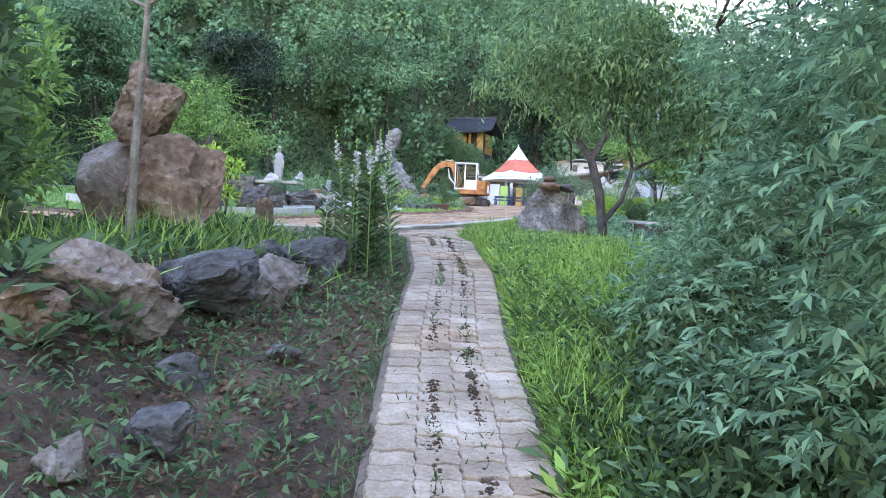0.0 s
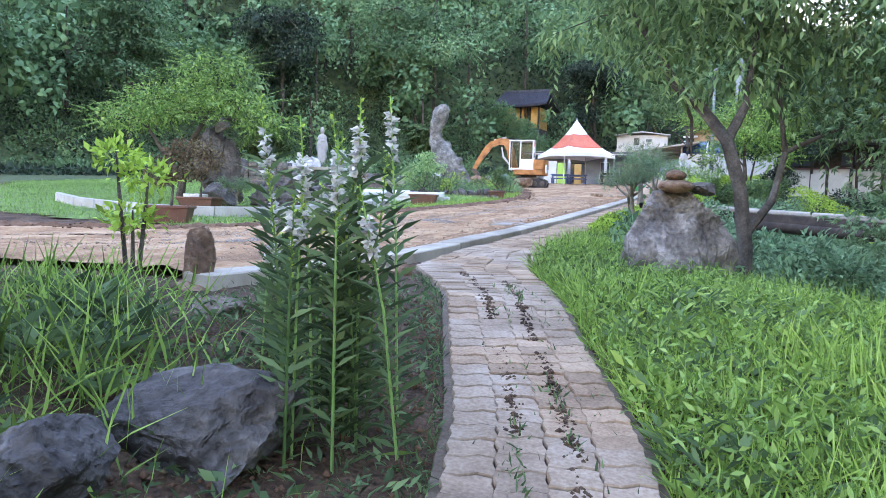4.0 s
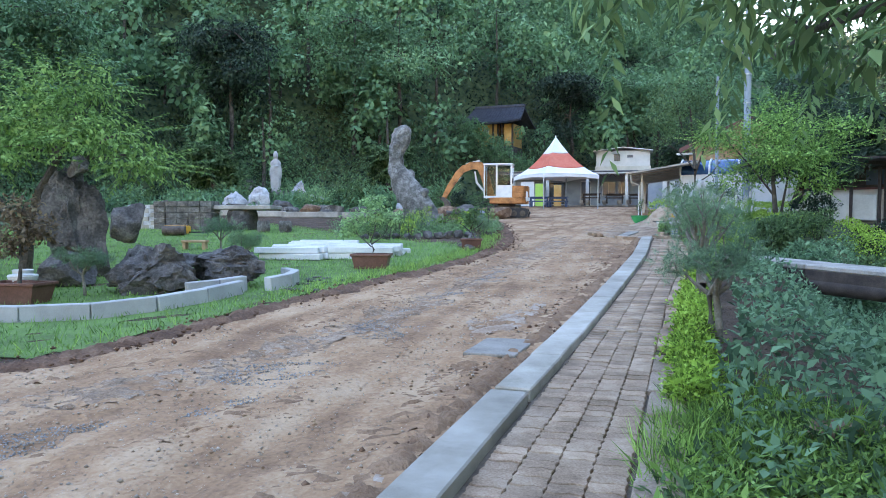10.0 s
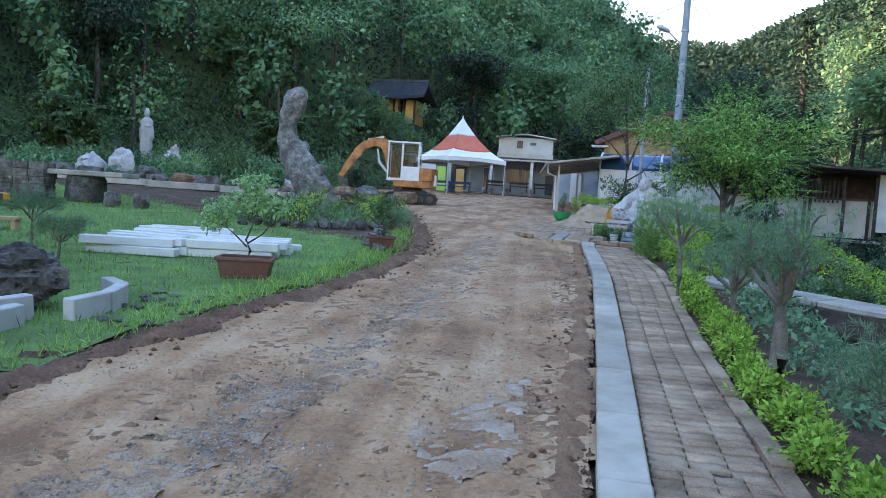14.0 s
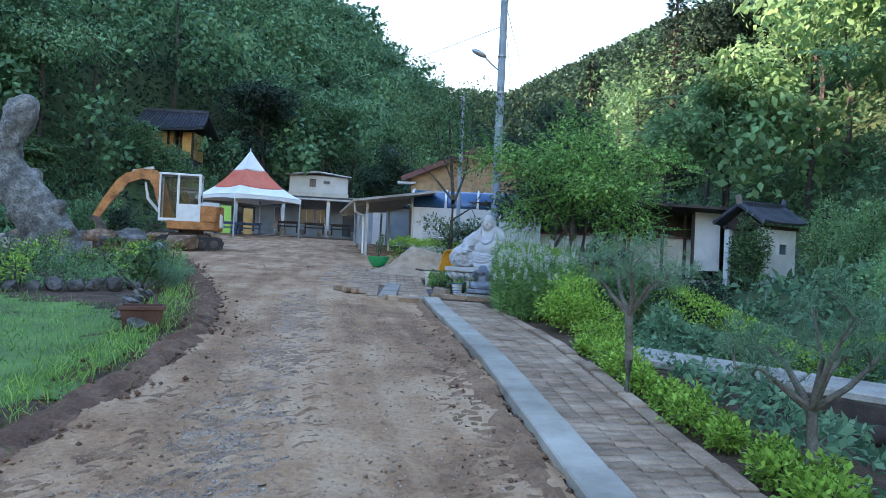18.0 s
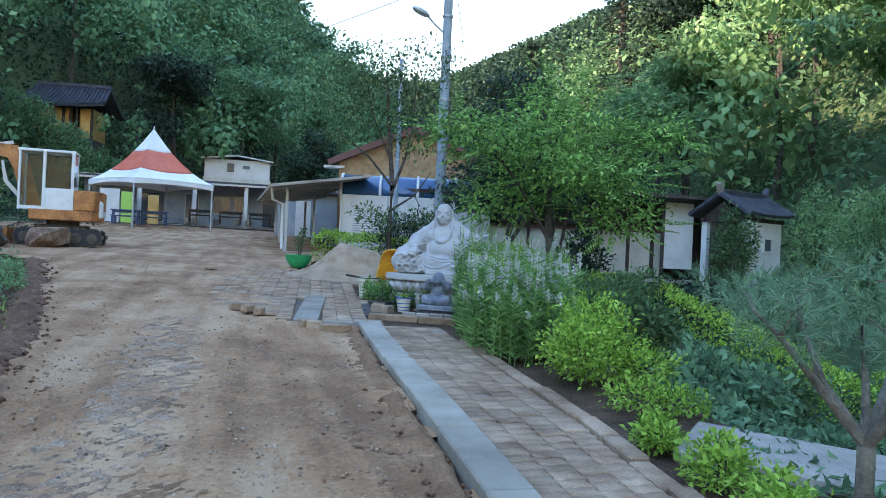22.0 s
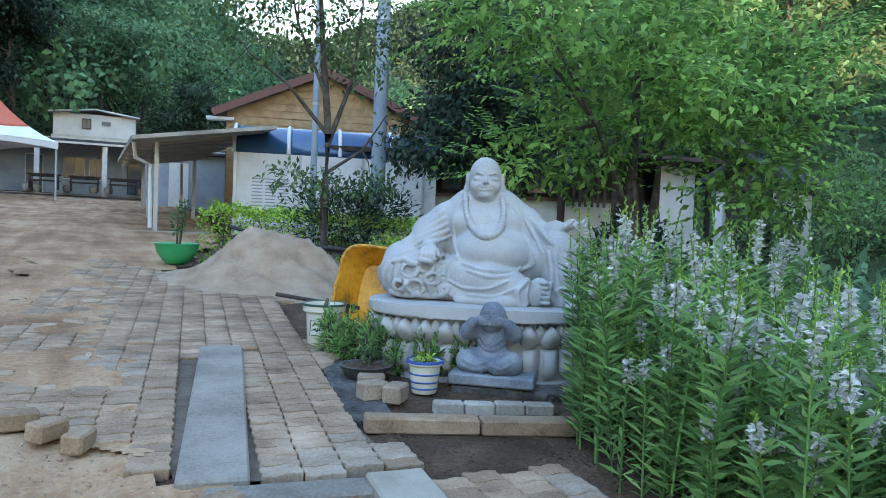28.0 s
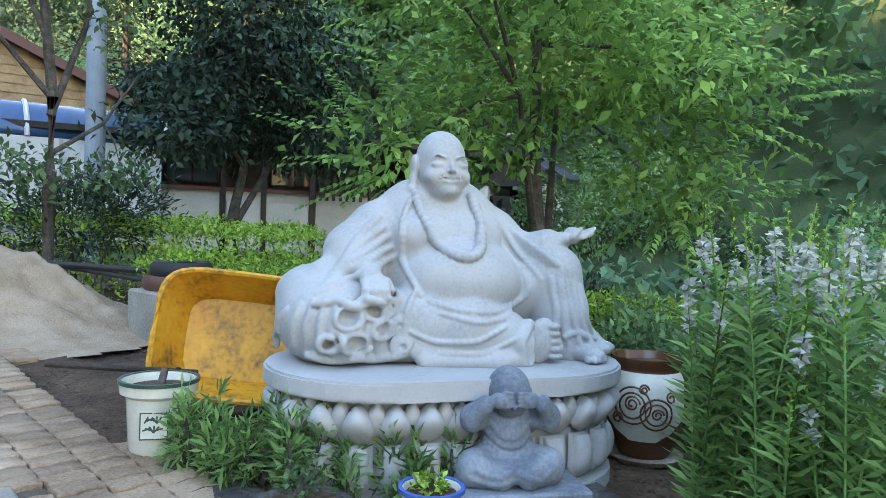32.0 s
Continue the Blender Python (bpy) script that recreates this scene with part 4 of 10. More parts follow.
rock("flat_rock", 2.8, 15.85, 0.52, (0.42, 0.34, 0.17), 0, M_ROCKB, 52, "flat brown rock under a pointed one", "rock", cuts=4)
# broken edging where the kerb and footpath part
for x, y, s, sd in [(3.45, 17.35, 0.3, 61), (3.55, 17.0, 0.34, 62), (3.3, 16.85, 0.26, 63), (3.62, 17.6, 0.24, 64), (3.28, 17.15, 0.2, 65)]:
    rock("edging_stone", x, y, G(x, y) - 0.05, (s, s * 0.7, 0.16), sd * 17, M_ROCKB, sd, "broken brown edging stone beside the kerb", "stone", "broken edging stones", 5, 2)
# rocks in the lawn ring
rock("standing_rock", -5.63, 28.62, G(-5.63, 28.62) - 0.06, (1.51, 1.12, 2.15), 0, M_ROCKD, 71, "tall dark grey standing rock with a pale top", "rock", "garden rocks", 10, 4, 0.24)
rock("white_cap_rock", -5.46, 28.62, G(-5.46, 28.62) + 1.86, (0.45, 0.40, 0.46), 0, M_ROCK, 72, "pale rock capping the standing rock", "rock", "garden rocks")
rock("low_rock", -3.1, 27.55, G(-3.1, 27.55) - 0.06, (1.68, 1.06, 0.88), 6, M_ROCKD, 73, "dark wedge-shaped rock lying inside a stone ring", "rock", "garden rocks", 9, 4, 0.3)
rock("low_rock", -2.24, 28.28, G(-2.24, 28.28) - 0.06, (1.51, 0.90, 0.79), 0, M_ROCKD, 74, "dark craggy rock inside a stone ring", "rock", "garden rocks", 8, 4, 0.3)
rock("low_rock", -4.95, 27.72, G(-4.95, 27.72) - 0.06, (1.01, 0.67, 0.68), 60, M_ROCKD, 75, "dark craggy rock at the standing rock's foot", "rock", "garden rocks", 8, 3)
rock("leaning_rock", -8.4, 33.6, 1.6, (1.0, 0.6, 1.08), 15, M_ROCKD, 76, "dark leaning rock on the lawn", "rock", "garden rocks", 8, 3)
# tall monument rock
spine = [(1.0, 0, -0.2), (0.86, 0, 0.3), (0.45, 0, 0.95), (0.06, 0, 1.55), (-0.2, 0, 2.1), (-0.2, 0, 2.6), (-0.02, 0, 3.1), (0.1, 0, 3.45)]
girth = [0.56, 0.58, 0.56, 0.47, 0.3, 0.28, 0.37, 0.3]
rnd = random.Random(61)
lumps = []
for k in range(60):
    q = k / 59 * 7
    i = min(6, int(q))
    c, r = Vector(spine[i]).lerp(Vector(spine[i + 1]), q - i), girth[i] + (girth[i + 1] - girth[i]) * (q - i)
    lumps.append((tuple(c), (r, r * 0.8, r * 0.9), None))
    a, b = rnd.uniform(0, 6.28), rnd.uniform(-0.8, 0.8)
    lumps.append(((c.x + r * 0.75 * math.cos(a), c.y + r * 0.6 * math.sin(a), c.z + r * b), (r * rnd.uniform(0.2, 0.45), r * 0.3, r * rnd.uniform(0.25, 0.6)), (rnd.uniform(-30, 30), rnd.uniform(-40, 40), 0)))
mon = sculpt("monument_rock", lumps, 0.05, M_MONOLITH, pose(-4.2, 44.0, 2.17, 0, 0, 6), "tall bent grey stone standing on the garden terrace", "rock")
tagged(mon, "tall bent grey stone standing on the garden terrace", "rock", "monument")
rnd = random.Random(5)
for k in range(34):
    x = -22 + 20 * k / 33 + rnd.uniform(-0.5, 0.5)
    y = 52.5 + 0.3 * (x + 12) ** 2 / 30 + rnd.uniform(-0.7, 0.7) - (2.5 if x > -8 else 0)
    s = rnd.uniform(0.6, 1.2)
    rock("terrace_rock", x, y, G(x, y) - 0.1, (s * 1.2, s, s * rnd.uniform(0.5, 0.8)), rnd.uniform(0, 180), (M_ROCK, M_ROCKB, M_ROCKD, M_ROCK)[k % 4], 100 + k,
         ("grey", "brown", "dark", "pale grey")[k % 4] + " rock in the terrace edging", "rock", "terrace rocks", 6, 2)
for x, y, s, h, sd in [(-16.5, 55.5, 1.5, 1.6, 141), (-17.6, 54.8, 1.7, 1.3, 142), (-19.2, 66, 1.8, 2.0, 143), (-23.2, 66.2, 1.6, 2.2, 144), (-8.5, 58, 1.3, 0.9, 145), (-14, 58, 1.0, 1.1, 146)]:
    rock("white_rock", x, y, G(x, y) - 0.05, (s, s * 0.8, h), sd * 31, M_ROCK if sd == 144 else M_PALE, sd, "pale craggy ornamental rock among the flowers", "rock", "ornamental rocks", 9, 3, 0.25)

# ---------- carved figures ----------
def limb(a, b, r0, r1, n=6):
    a, b = Vector(a), Vector(b)
    n = max(n, int((b - a).length / (0.5 * min(r0, r1))) + 2)
    return [(tuple(a.lerp(b, i / (n - 1))), r0 + (r1 - r0) * i / (n - 1), None) for i in range(n)]


SX, SY, SZ, SR = 6.35, 41.1, 1.74, -31
TOP = 0.6      # pedestal top above its foot

class Carving:
    """A carved stone figure: rounded masses blended softly on a fine grid, then skinned."""

    def __init__(self, lo, hi, step):
        self.lo, self.step = np.array(lo, float), step
        n = np.ceil((np.array(hi) - self.lo) / step).astype(int) + 1
        self.axes = [self.lo[i] + step * np.arange(n[i]) for i in range(3)]
        self.f = np.full(n, 0.3, np.float32)

    def window(self, lo, hi):
        cut = []
        for i in range(3):
            a = int(np.clip((lo[i] - self.lo[i]) / self.step, 0, self.f.shape[i] - 1))
            b = int(np.clip((hi[i] - self.lo[i]) / self.step + 2, 1, self.f.shape[i]))
            cut.append(slice(a, b))
        g = [self.axes[i][cut[i]].reshape([-1 if j == i else 1 for j in range(3)]) for i in range(3)]
        return tuple(cut), g

    def blend(self, cut, d, k, carve=False):
        f = self.f[cut]
        if carve:
            h = np.clip(0.5 - 0.5 * (f + d) / k, 0, 1)
            self.f[cut] = f + (-d - f) * h + k * h * (1 - h)
        else:
            h = np.clip(0.5 + 0.5 * (f - d) / k, 0, 1)
            self.f[cut] = f + (d - f) * h - k * h * (1 - h)

    def ball(self, c, r, k=0.03, rot=None, carve=False):
        r = np.array((r, r, r) if isinstance(r, (int, float)) else r, float)
        big = r.max() + 2 * k + 0.03
        cut, g = self.window(np.array(c) - big, np.array(c) + big)
        q = [g[i] - c[i] for i in range(3)]
        if rot:
            m = np.array(Euler([radians(v) for v in rot]).to_matrix()).T
            q = [m[i, 0] * q[0] + m[i, 1] * q[1] + m[i, 2] * q[2] for i in range(3)]
        k0 = np.sqrt(sum((q[i] / r[i]) ** 2 for i in range(3)))
        k1 = np.sqrt(sum((q[i] / r[i] ** 2) ** 2 for i in range(3)))
        self.blend(cut, k0 * (k0 - 1) / np.maximum(k1, 1e-6), k, carve)

    def limb(self, pts, radii, k=0.03, carve=False):
        for (a, b), (ra, rb) in zip(zip(pts, pts[1:]), zip(radii, radii[1:])):
            a, b = np.array(a, float), np.array(b, float)
            big = max(ra, rb) + 2 * k + 0.03
            cut, g = self.window(np.minimum(a, b) - big, np.maximum(a, b) + big)
            ab = b - a
            t = np.clip(sum((g[i] - a[i]) * ab[i] for i in range(3)) / max(ab @ ab, 1e-9), 0, 1)
            d = np.sqrt(sum((g[i] - a[i] - ab[i] * t) ** 2 for i in range(3))) - (ra + (rb - ra) * t)
            self.blend(cut, d, k, carve)

    def front(self, x, z):
        """How far forward the figure's surface lies at (x, z)."""
        i = int(round((x - self.lo[0]) / self.step))
        j = int(round((z - self.lo[2]) / self.step))
        col = self.f[min(max(i, 0), self.f.shape[0] - 1), :, min(max(j, 0), self.f.shape[2] - 1)]
        inside = np.nonzero(col < 0)[0]
        return self.axes[1][inside[0]] if len(inside) else 0.0

    def laid(self, line, sink=0.0, n=14):
        """Points of a line drawn on the front, brought onto the surface."""
        p = np.array(line, float)
        d = np.r_[0, np.cumsum(np.hypot(*np.diff(p, axis=0).T))]
        u = np.linspace(0, d[-1], n)
        # rounded corners
        x, z = np.interp(u, d, p[:, 0]), np.interp(u, d, p[:, 1])
        for _ in range(2):
            x[1:-1], z[1:-1] = (x[:-2] + 2 * x[1:-1] + x[2:]) / 4, (z[:-2] + 2 * z[1:-1] + z[2:]) / 4
        y = np.array([self.front(a, b) for a, b in zip(x, z)])
        y[1:-1] = (y[:-2] + y[1:-1] + y[2:]) / 3
        return [(a, b + sink, c) for a, b, c in zip(x, y, z)]

    def skin(self, name, mat, m, label, category):
        f = self.f
        for ax in range(3):
            e = [slice(None)] * 3
            for side in (0, -1):
                e[ax] = side
                f[tuple(e)] = 0.3
        ins = f < 0
        s0 = tuple(n - 1 for n in f.shape)
        corners = [(i, j, k) for i in (0, 1) for j in (0, 1) for k in (0, 1)]
        cnt = sum(ins[i:i + s0[0], j:j + s0[1], k:k + s0[2]].astype(np.int8) for i, j, k in corners)
        cells = np.argwhere((cnt > 0) & (cnt < 8))
        acc, num = np.zeros((len(cells), 3)), np.zeros((len(cells), 1))
        for a in corners:
            for ax in range(3):
                if a[ax]:
                    continue
                b = list(a)
                b[ax] = 1
                fa = f[cells[:, 0] + a[0], cells[:, 1] + a[1], cells[:, 2] + a[2]]
                fb = f[cells[:, 0] + b[0], cells[:, 1] + b[1], cells[:, 2] + b[2]]
                x = (fa < 0) != (fb < 0)
                t = np.where(x, fa / np.where(fa == fb, 1, fa - fb), 0)[:, None]
                acc += x[:, None] * (np.array(a) + t * (np.array(b) - np.array(a)))
                num += x[:, None]
        v = self.lo + self.step * (cells + acc / num)
        idx = -np.ones(s0, np.int64)
        idx[tuple(cells.T)] = np.arange(len(cells))
        quads = []
        for ax in range(3):
            b, c = (ax + 1) % 3, (ax + 2) % 3
            lo, hi = [slice(1, -1)] * 3, [slice(1, -1)] * 3
            lo[ax], hi[ax] = slice(0, -1), slice(1, None)
            fl, fh = ins[tuple(lo)], ins[tuple(hi)]
            at = np.argwhere(fl != fh)
            inner = fl[tuple(at.T)]
            off = np.ones(3, int)
            off[ax] = 0
            p = at + off
            q = []
            for db, dc in ((0, 0), (1, 0), (1, 1), (0, 1)):
                w = p.copy()
                w[:, b] -= db
                w[:, c] -= dc
                q.append(idx[tuple(w.T)])
            q = np.stack(q, -1)
            quads.append(np.where(inner[:, None], q, q[:, ::-1]))
        ob = link_mesh(name, v, np.concatenate(quads), mat, smooth=True)
        ob.matrix_basis = m
        return tagged(ob, label, category)


st = Carving((-0.98, -0.62, -0.05), (1.05, 0.46, 1.24), 0.0076)
# seat and trunk
st.ball((0.04, 0.02, 0.08), (0.82, 0.42, 0.12), 0.03)
st.ball((-0.02, 0.07, 0.5), (0.4, 0.28, 0.42), 0.05)
st.limb([(-0.33, 0.07, 0.64), (-0.14, 0.05, 0.75), (0.1, 0.05, 0.75), (0.31, 0.07, 0.63)], [0.15, 0.165, 0.165, 0.15], 0.05)
st.ball((-0.03, 0.02, 0.84), (0.15, 0.13, 0.1), 0.04)
st.ball((-0.14, -0.12, 0.63), (0.16, 0.12, 0.12), 0.05)
st.ball((0.12, -0.12, 0.63), (0.16, 0.12, 0.12), 0.05)
st.ball((0.06, -0.13, 0.4), (0.33, 0.27, 0.235), 0.04)
# sack under the arm
st.ball((-0.56, -0.1, 0.2), (0.31, 0.31, 0.24), 0.03)
st.ball((-0.66, 0.02, 0.31), (0.2, 0.24, 0.16), 0.05)
# arm that rests on the sack, in a wide sleeve
st.limb([(-0.34, 0.05, 0.64), (-0.47, 0.0, 0.53), (-0.46, -0.12, 0.46)], [0.155, 0.15, 0.12], 0.04)
st.limb([(-0.46, -0.05, 0.5), (-0.62, -0.08, 0.41), (-0.8, -0.04, 0.26)], [0.12, 0.08, 0.035], 0.05)
st.limb([(-0.46, -0.16, 0.46), (-0.44, -0.29, 0.42)], [0.075, 0.055], 0.02)
st.ball((-0.435, -0.335, 0.4), (0.07, 0.06, 0.045), 0.02, (25, 0, 0))
for k in range(4):
    x0 = -0.49 + 0.034 * k
    st.limb([(x0, -0.37, 0.405), (x0 - 0.004, -0.405, 0.37), (x0 - 0.002, -0.41, 0.315 - 0.012 * (k in (1, 2)))], [0.02, 0.019, 0.014], 0.008)
st.limb([(-0.375, -0.34, 0.41), (-0.355, -0.375, 0.37)], [0.02, 0.015], 0.01)
# raised knee, the arm laid on it and the open hand
st.limb([(0.26, 0.0, 0.26), (0.58, -0.17, 0.44)], [0.18, 0.15], 0.04)
st.limb([(0.585, -0.18, 0.45), (0.62, -0.2, 0.25), (0.64, -0.2, 0.08)], [0.145, 0.145, 0.16], 0.04)
st.limb([(0.31, 0.06, 0.63), (0.45, -0.01, 0.52), (0.56, -0.14, 0.6)], [0.15, 0.13, 0.085], 0.035)
st.limb([(0.47, -0.08, 0.52), (0.55, -0.18, 0.5)], [0.09, 0.05], 0.04)
st.limb([(0.55, -0.15, 0.605), (0.63, -0.2, 0.63)], [0.06, 0.042], 0.015)
st.ball((0.67, -0.215, 0.64), (0.065, 0.05, 0.03), 0.012, (0, -15, 0))
for k in range(4):
    y0 = -0.26 + 0.03 * k
    st.limb([(0.7, y0, 0.645), (0.75, y0 - 0.005, 0.665), (0.775, y0, 0.695 - 0.006 * k)], [0.017, 0.016, 0.012], 0.006)
st.limb([(0.65, -0.26, 0.645), (0.69, -0.27, 0.69)], [0.018, 0.013], 0.008)
st.ball((0.68, -0.2, 0.675), (0.045, 0.035, 0.025), 0.01)
# foot and trailing robe on that side
st.ball((0.7, -0.36, 0.045), (0.065, 0.13, 0.05), 0.02, (0, 0, 12))
for k in range(5):
    st.ball((0.655 + 0.026 * k, -0.475 + 0.012 * abs(k - 1), 0.026), (0.015, 0.03, 0.02), 0.006)
st.limb([(0.66, -0.13, 0.2), (0.83, -0.12, 0.06), (0.93, -0.1, 0.035)], [0.12, 0.07, 0.03], 0.06)
st.ball((0.78, -0.16, 0.05), (0.16, 0.2, 0.05), 0.04)
# folded leg under the robe, its foot with the sole outwards
st.limb([(-0.22, -0.2, 0.2), (0.05, -0.29, 0.175), (0.24, -0.33, 0.14)], [0.17, 0.17, 0.13], 0.04)
st.limb([(-0.18, -0.36, 0.03), (0.16, -0.44, 0.03), (0.32, -0.42, 0.04)], [0.045, 0.05, 0.05], 0.03)
st.ball((0.43, -0.37, 0.115), (0.085, 0.06, 0.12), 0.02, (0, 14, 0))
for k in range(5):
    st.ball((0.495 - 0.004 * k, -0.405, 0.04 + 0.038 * k), (0.042, 0.034, 0.0185), 0.006)
st.limb([(0.31, -0.43, 0.03), (0.3, -0.44, 0.12), (0.34, -0.41, 0.2)], [0.05, 0.055, 0.035], 0.02)
st.limb([(0.335, -0.475, 0.04), (0.325, -0.49, 0.12), (0.36, -0.45, 0.18)], [0.022, 0.03, 0.016], 0.012, True)
# head
H = np.array((-0.03, -0.04, 0.0))
def hd_(x, y, z, turn=radians(5)):
    return (H[0] + x * math.cos(turn) - y * math.sin(turn), H[1] + x * math.sin(turn) + y * math.cos(turn), z)
st.ball(hd_(0, 0, 1.03), (0.13, 0.142, 0.15), 0.03)
st.ball(hd_(0, -0.035, 0.94), (0.122, 0.12, 0.115), 0.03)
st.ball(hd_(0, -0.07, 0.872), (0.085, 0.08, 0.058), 0.025)
for sg in (-1, 1):
    st.ball(hd_(sg * 0.068, -0.105, 0.935), (0.055, 0.045, 0.048), 0.025)
    st.ball(hd_(sg * 0.142, 0.012, 0.99), (0.02, 0.042, 0.062), 0.012)
    st.ball(hd_(sg * 0.15, 0.0, 0.905), (0.024, 0.03, 0.055), 0.012)
    st.ball(hd_(sg * 0.16, -0.01, 0.865), (0.03, 0.034, 0.03), 0.012)
    st.limb([hd_(sg * 0.03, -0.142, 1.03), hd_(sg * 0.07, -0.137, 1.045), hd_(sg * 0.108, -0.112, 1.025)], [0.005, 0.005, 0.004], 0.012)
    st.limb([hd_(sg * 0.03, -0.15, 0.994), hd_(sg * 0.066, -0.149, 1.01), hd_(sg * 0.104, -0.122, 0.992)], [0.0025, 0.003, 0.0025], 0.003, True)
    st.ball(hd_(sg * 0.066, -0.126, 0.994), (0.036, 0.02, 0.016), 0.012)
    st.limb([hd_(sg * 0.03, -0.158, 0.957), hd_(sg * 0.06, -0.152, 0.935), hd_(sg * 0.07, -0.142, 0.91)], [0.003, 0.004, 0.003], 0.004, True)
st.limb([hd_(0, -0.14, 1.02), hd_(0, -0.158, 0.985), hd_(0, -0.17, 0.966)], [0.009, 0.012, 0.016], 0.01)
st.ball(hd_(-0.017, -0.152, 0.962), 0.01, 0.006)
st.ball(hd_(0.017, -0.152, 0.962), 0.01, 0.006)
st.ball(hd_(0, -0.13, 0.915), (0.05, 0.03, 0.02), 0.015)
st.limb([hd_(-0.048, -0.142, 0.928), hd_(-0.022, -0.158, 0.918), hd_(0.022, -0.158, 0.918), hd_(0.048, -0.142, 0.928)], [0.006, 0.007, 0.007, 0.006], 0.004, True)
st.ball(hd_(0, -0.13, 0.862), (0.04, 0.028, 0.024), 0.02)
# robe: lapels, hems and folds raised on the stone
def ridge(line, r=0.014, k=0.009, sink=-0.004, n=16, carve=False):
    q = st.laid(line, sink, n)
    st.limb(q, [r * (0.75 + 0.25 * math.sin(3.14 * i / (n - 1))) for i in range(n)], k, carve)
ridge([(-0.2, 0.82), (-0.27, 0.68), (-0.26, 0.5), (-0.2, 0.34)], 0.018)
ridge([(0.17, 0.8), (0.27, 0.66), (0.33, 0.52), (0.4, 0.42), (0.42, 0.34), (0.34, 0.29), (0.2, 0.27), (0.0, 0.27), (-0.16, 0.31)], 0.017, n=26)
ridge([(0.24, 0.77), (0.34, 0.64), (0.41, 0.52), (0.46, 0.42)], 0.015)
ridge([(0.29, 0.3), (0.24, 0.24), (0.05, 0.22), (-0.12, 0.26)], 0.012)
ridge([(0.2, 0.2), (0.05, 0.13), (-0.15, 0.12), (-0.26, 0.17)], 0.013)
ridge([(0.27, 0.15), (0.1, 0.07), (-0.12, 0.07)], 0.012)
for k in range(5):
    ridge([(-0.36 + 0.02 * k, 0.72 - 0.05 * k), (-0.49 - 0.01 * k, 0.6 - 0.045 * k), (-0.58 - 0.03 * k, 0.47 - 0.03 * k)], 0.013, 0.018)
for k in range(5):
    ridge([(0.5 + 0.045 * k, 0.43 - 0.01 * k), (0.535 + 0.035 * k, 0.27), (0.52 + 0.07 * k, 0.09)], 0.012, 0.018)
for k in range(3):
    ridge([(0.36 + 0.035 * k, 0.69 - 0.035 * k), (0.44 + 0.03 * k, 0.57 - 0.02 * k), (0.5 + 0.02 * k, 0.5)], 0.012, 0.016)
ridge([(0.57, 0.13), (0.64, 0.16), (0.72, 0.12), (0.84, 0.09), (0.92, 0.05)], 0.016)
ridge([(-0.22, 0.36), (-0.28, 0.26), (-0.29, 0.14), (-0.24, 0.05)], 0.016)
# sack: gathered pleats, curling mouth and coins
for k in range(9):
    x0 = -0.86 + 0.055 * k
    ridge([(x0 + 0.03, 0.33 - 0.004 * (k - 4) ** 2), (x0 - 0.005, 0.2), (x0 + 0.012, 0.05)], 0.015, 0.016)
for cx, cz, r0, turns, ph in ((-0.58, 0.245, 0.085, 1.2, 0.4), (-0.45, 0.27, 0.075, 1.1, 2.2), (-0.4, 0.19, 0.07, 1.3, 4.0), (-0.53, 0.13, 0.085, 1.1, 5.2), (-0.66, 0.13, 0.07, 1.0, 1.0), (-0.33, 0.33, 0.05, 1.0, 3.0)):
    line = [(cx + r0 * (0.45 + 0.55 * u) * math.cos(ph + 6.28 * turns * u), cz + r0 * 0.8 * (0.45 + 0.55 * u) * math.sin(ph + 6.28 * turns * u)) for u in np.linspace(0, 1, 22)]
    ridge(line, 0.016, 0.01, -0.012, 24)
    st.ball((cx, st.front(cx, cz) + 0.004, cz), (r0 * 0.5, 0.035, r0 * 0.45), 0.01, carve=True)
ridge([(-0.72, 0.3), (-0.62, 0.33), (-0.54, 0.29), (-0.5, 0.34), (-0.42, 0.32)], 0.02, 0.012, -0.01, 20)
ridge([(-0.74, 0.06), (-0.62, 0.03), (-0.52, 0.06), (-0.42, 0.03), (-0.3, 0.06), (-0.26, 0.12)], 0.022, 0.014, -0.012, 22)
for cx, cz, r_ in ((-0.31, 0.2, 0.055), (-0.3, 0.1, 0.06), (-0.34, 0.29, 0.045)):
    y0 = st.front(cx, cz)
    st.ball((cx, y0 - 0.004, cz), (r_, 0.022, r_), 0.006)
    st.ball((cx, y0 - 0.03, cz), (r_ * 0.26, 0.02, r_ * 0.26), 0.005, carve=True)
# bead necklace
q = st.laid([(-0.18, 0.84), (-0.17, 0.74), (-0.115, 0.605), (-0.03, 0.535), (0.05, 0.53), (0.125, 0.59), (0.14, 0.74), (0.12, 0.84)], 0.0, 29)
for i, c in enumerate(q):
    st.ball((c[0], c[1] - 0.02, c[2]), 0.031 if 7 < i < 22 else 0.026, 0.0005)
st.ball((q[16][0], q[16][1] - 0.015, q[16][2] - 0.05), (0.02, 0.016, 0.036), 0.004)
st.skin("laughing_statue", M_MARBLE, pose(SX + 0.1, SY + 0.16, SZ + TOP - 0.004, 0, 0, SR), "white stone statue of a laughing seated figure with a bead necklace", "statue")

ped = base("lotus_pedestal", SX, SY, SZ, SR, "white oblong stone pedestal with two rows of carved lotus petals", "pedestal")


def stadium(w, d, n=10):
    r, h = d / 2, (w - d) / 2
    return [(h + r * math.cos(a), r * math.sin(a)) for a in np.linspace(-math.pi / 2, math.pi / 2, n)] + [(-h - r * math.cos(a), r * math.sin(a)) for a in np.linspace(math.pi / 2, -math.pi / 2, n)]


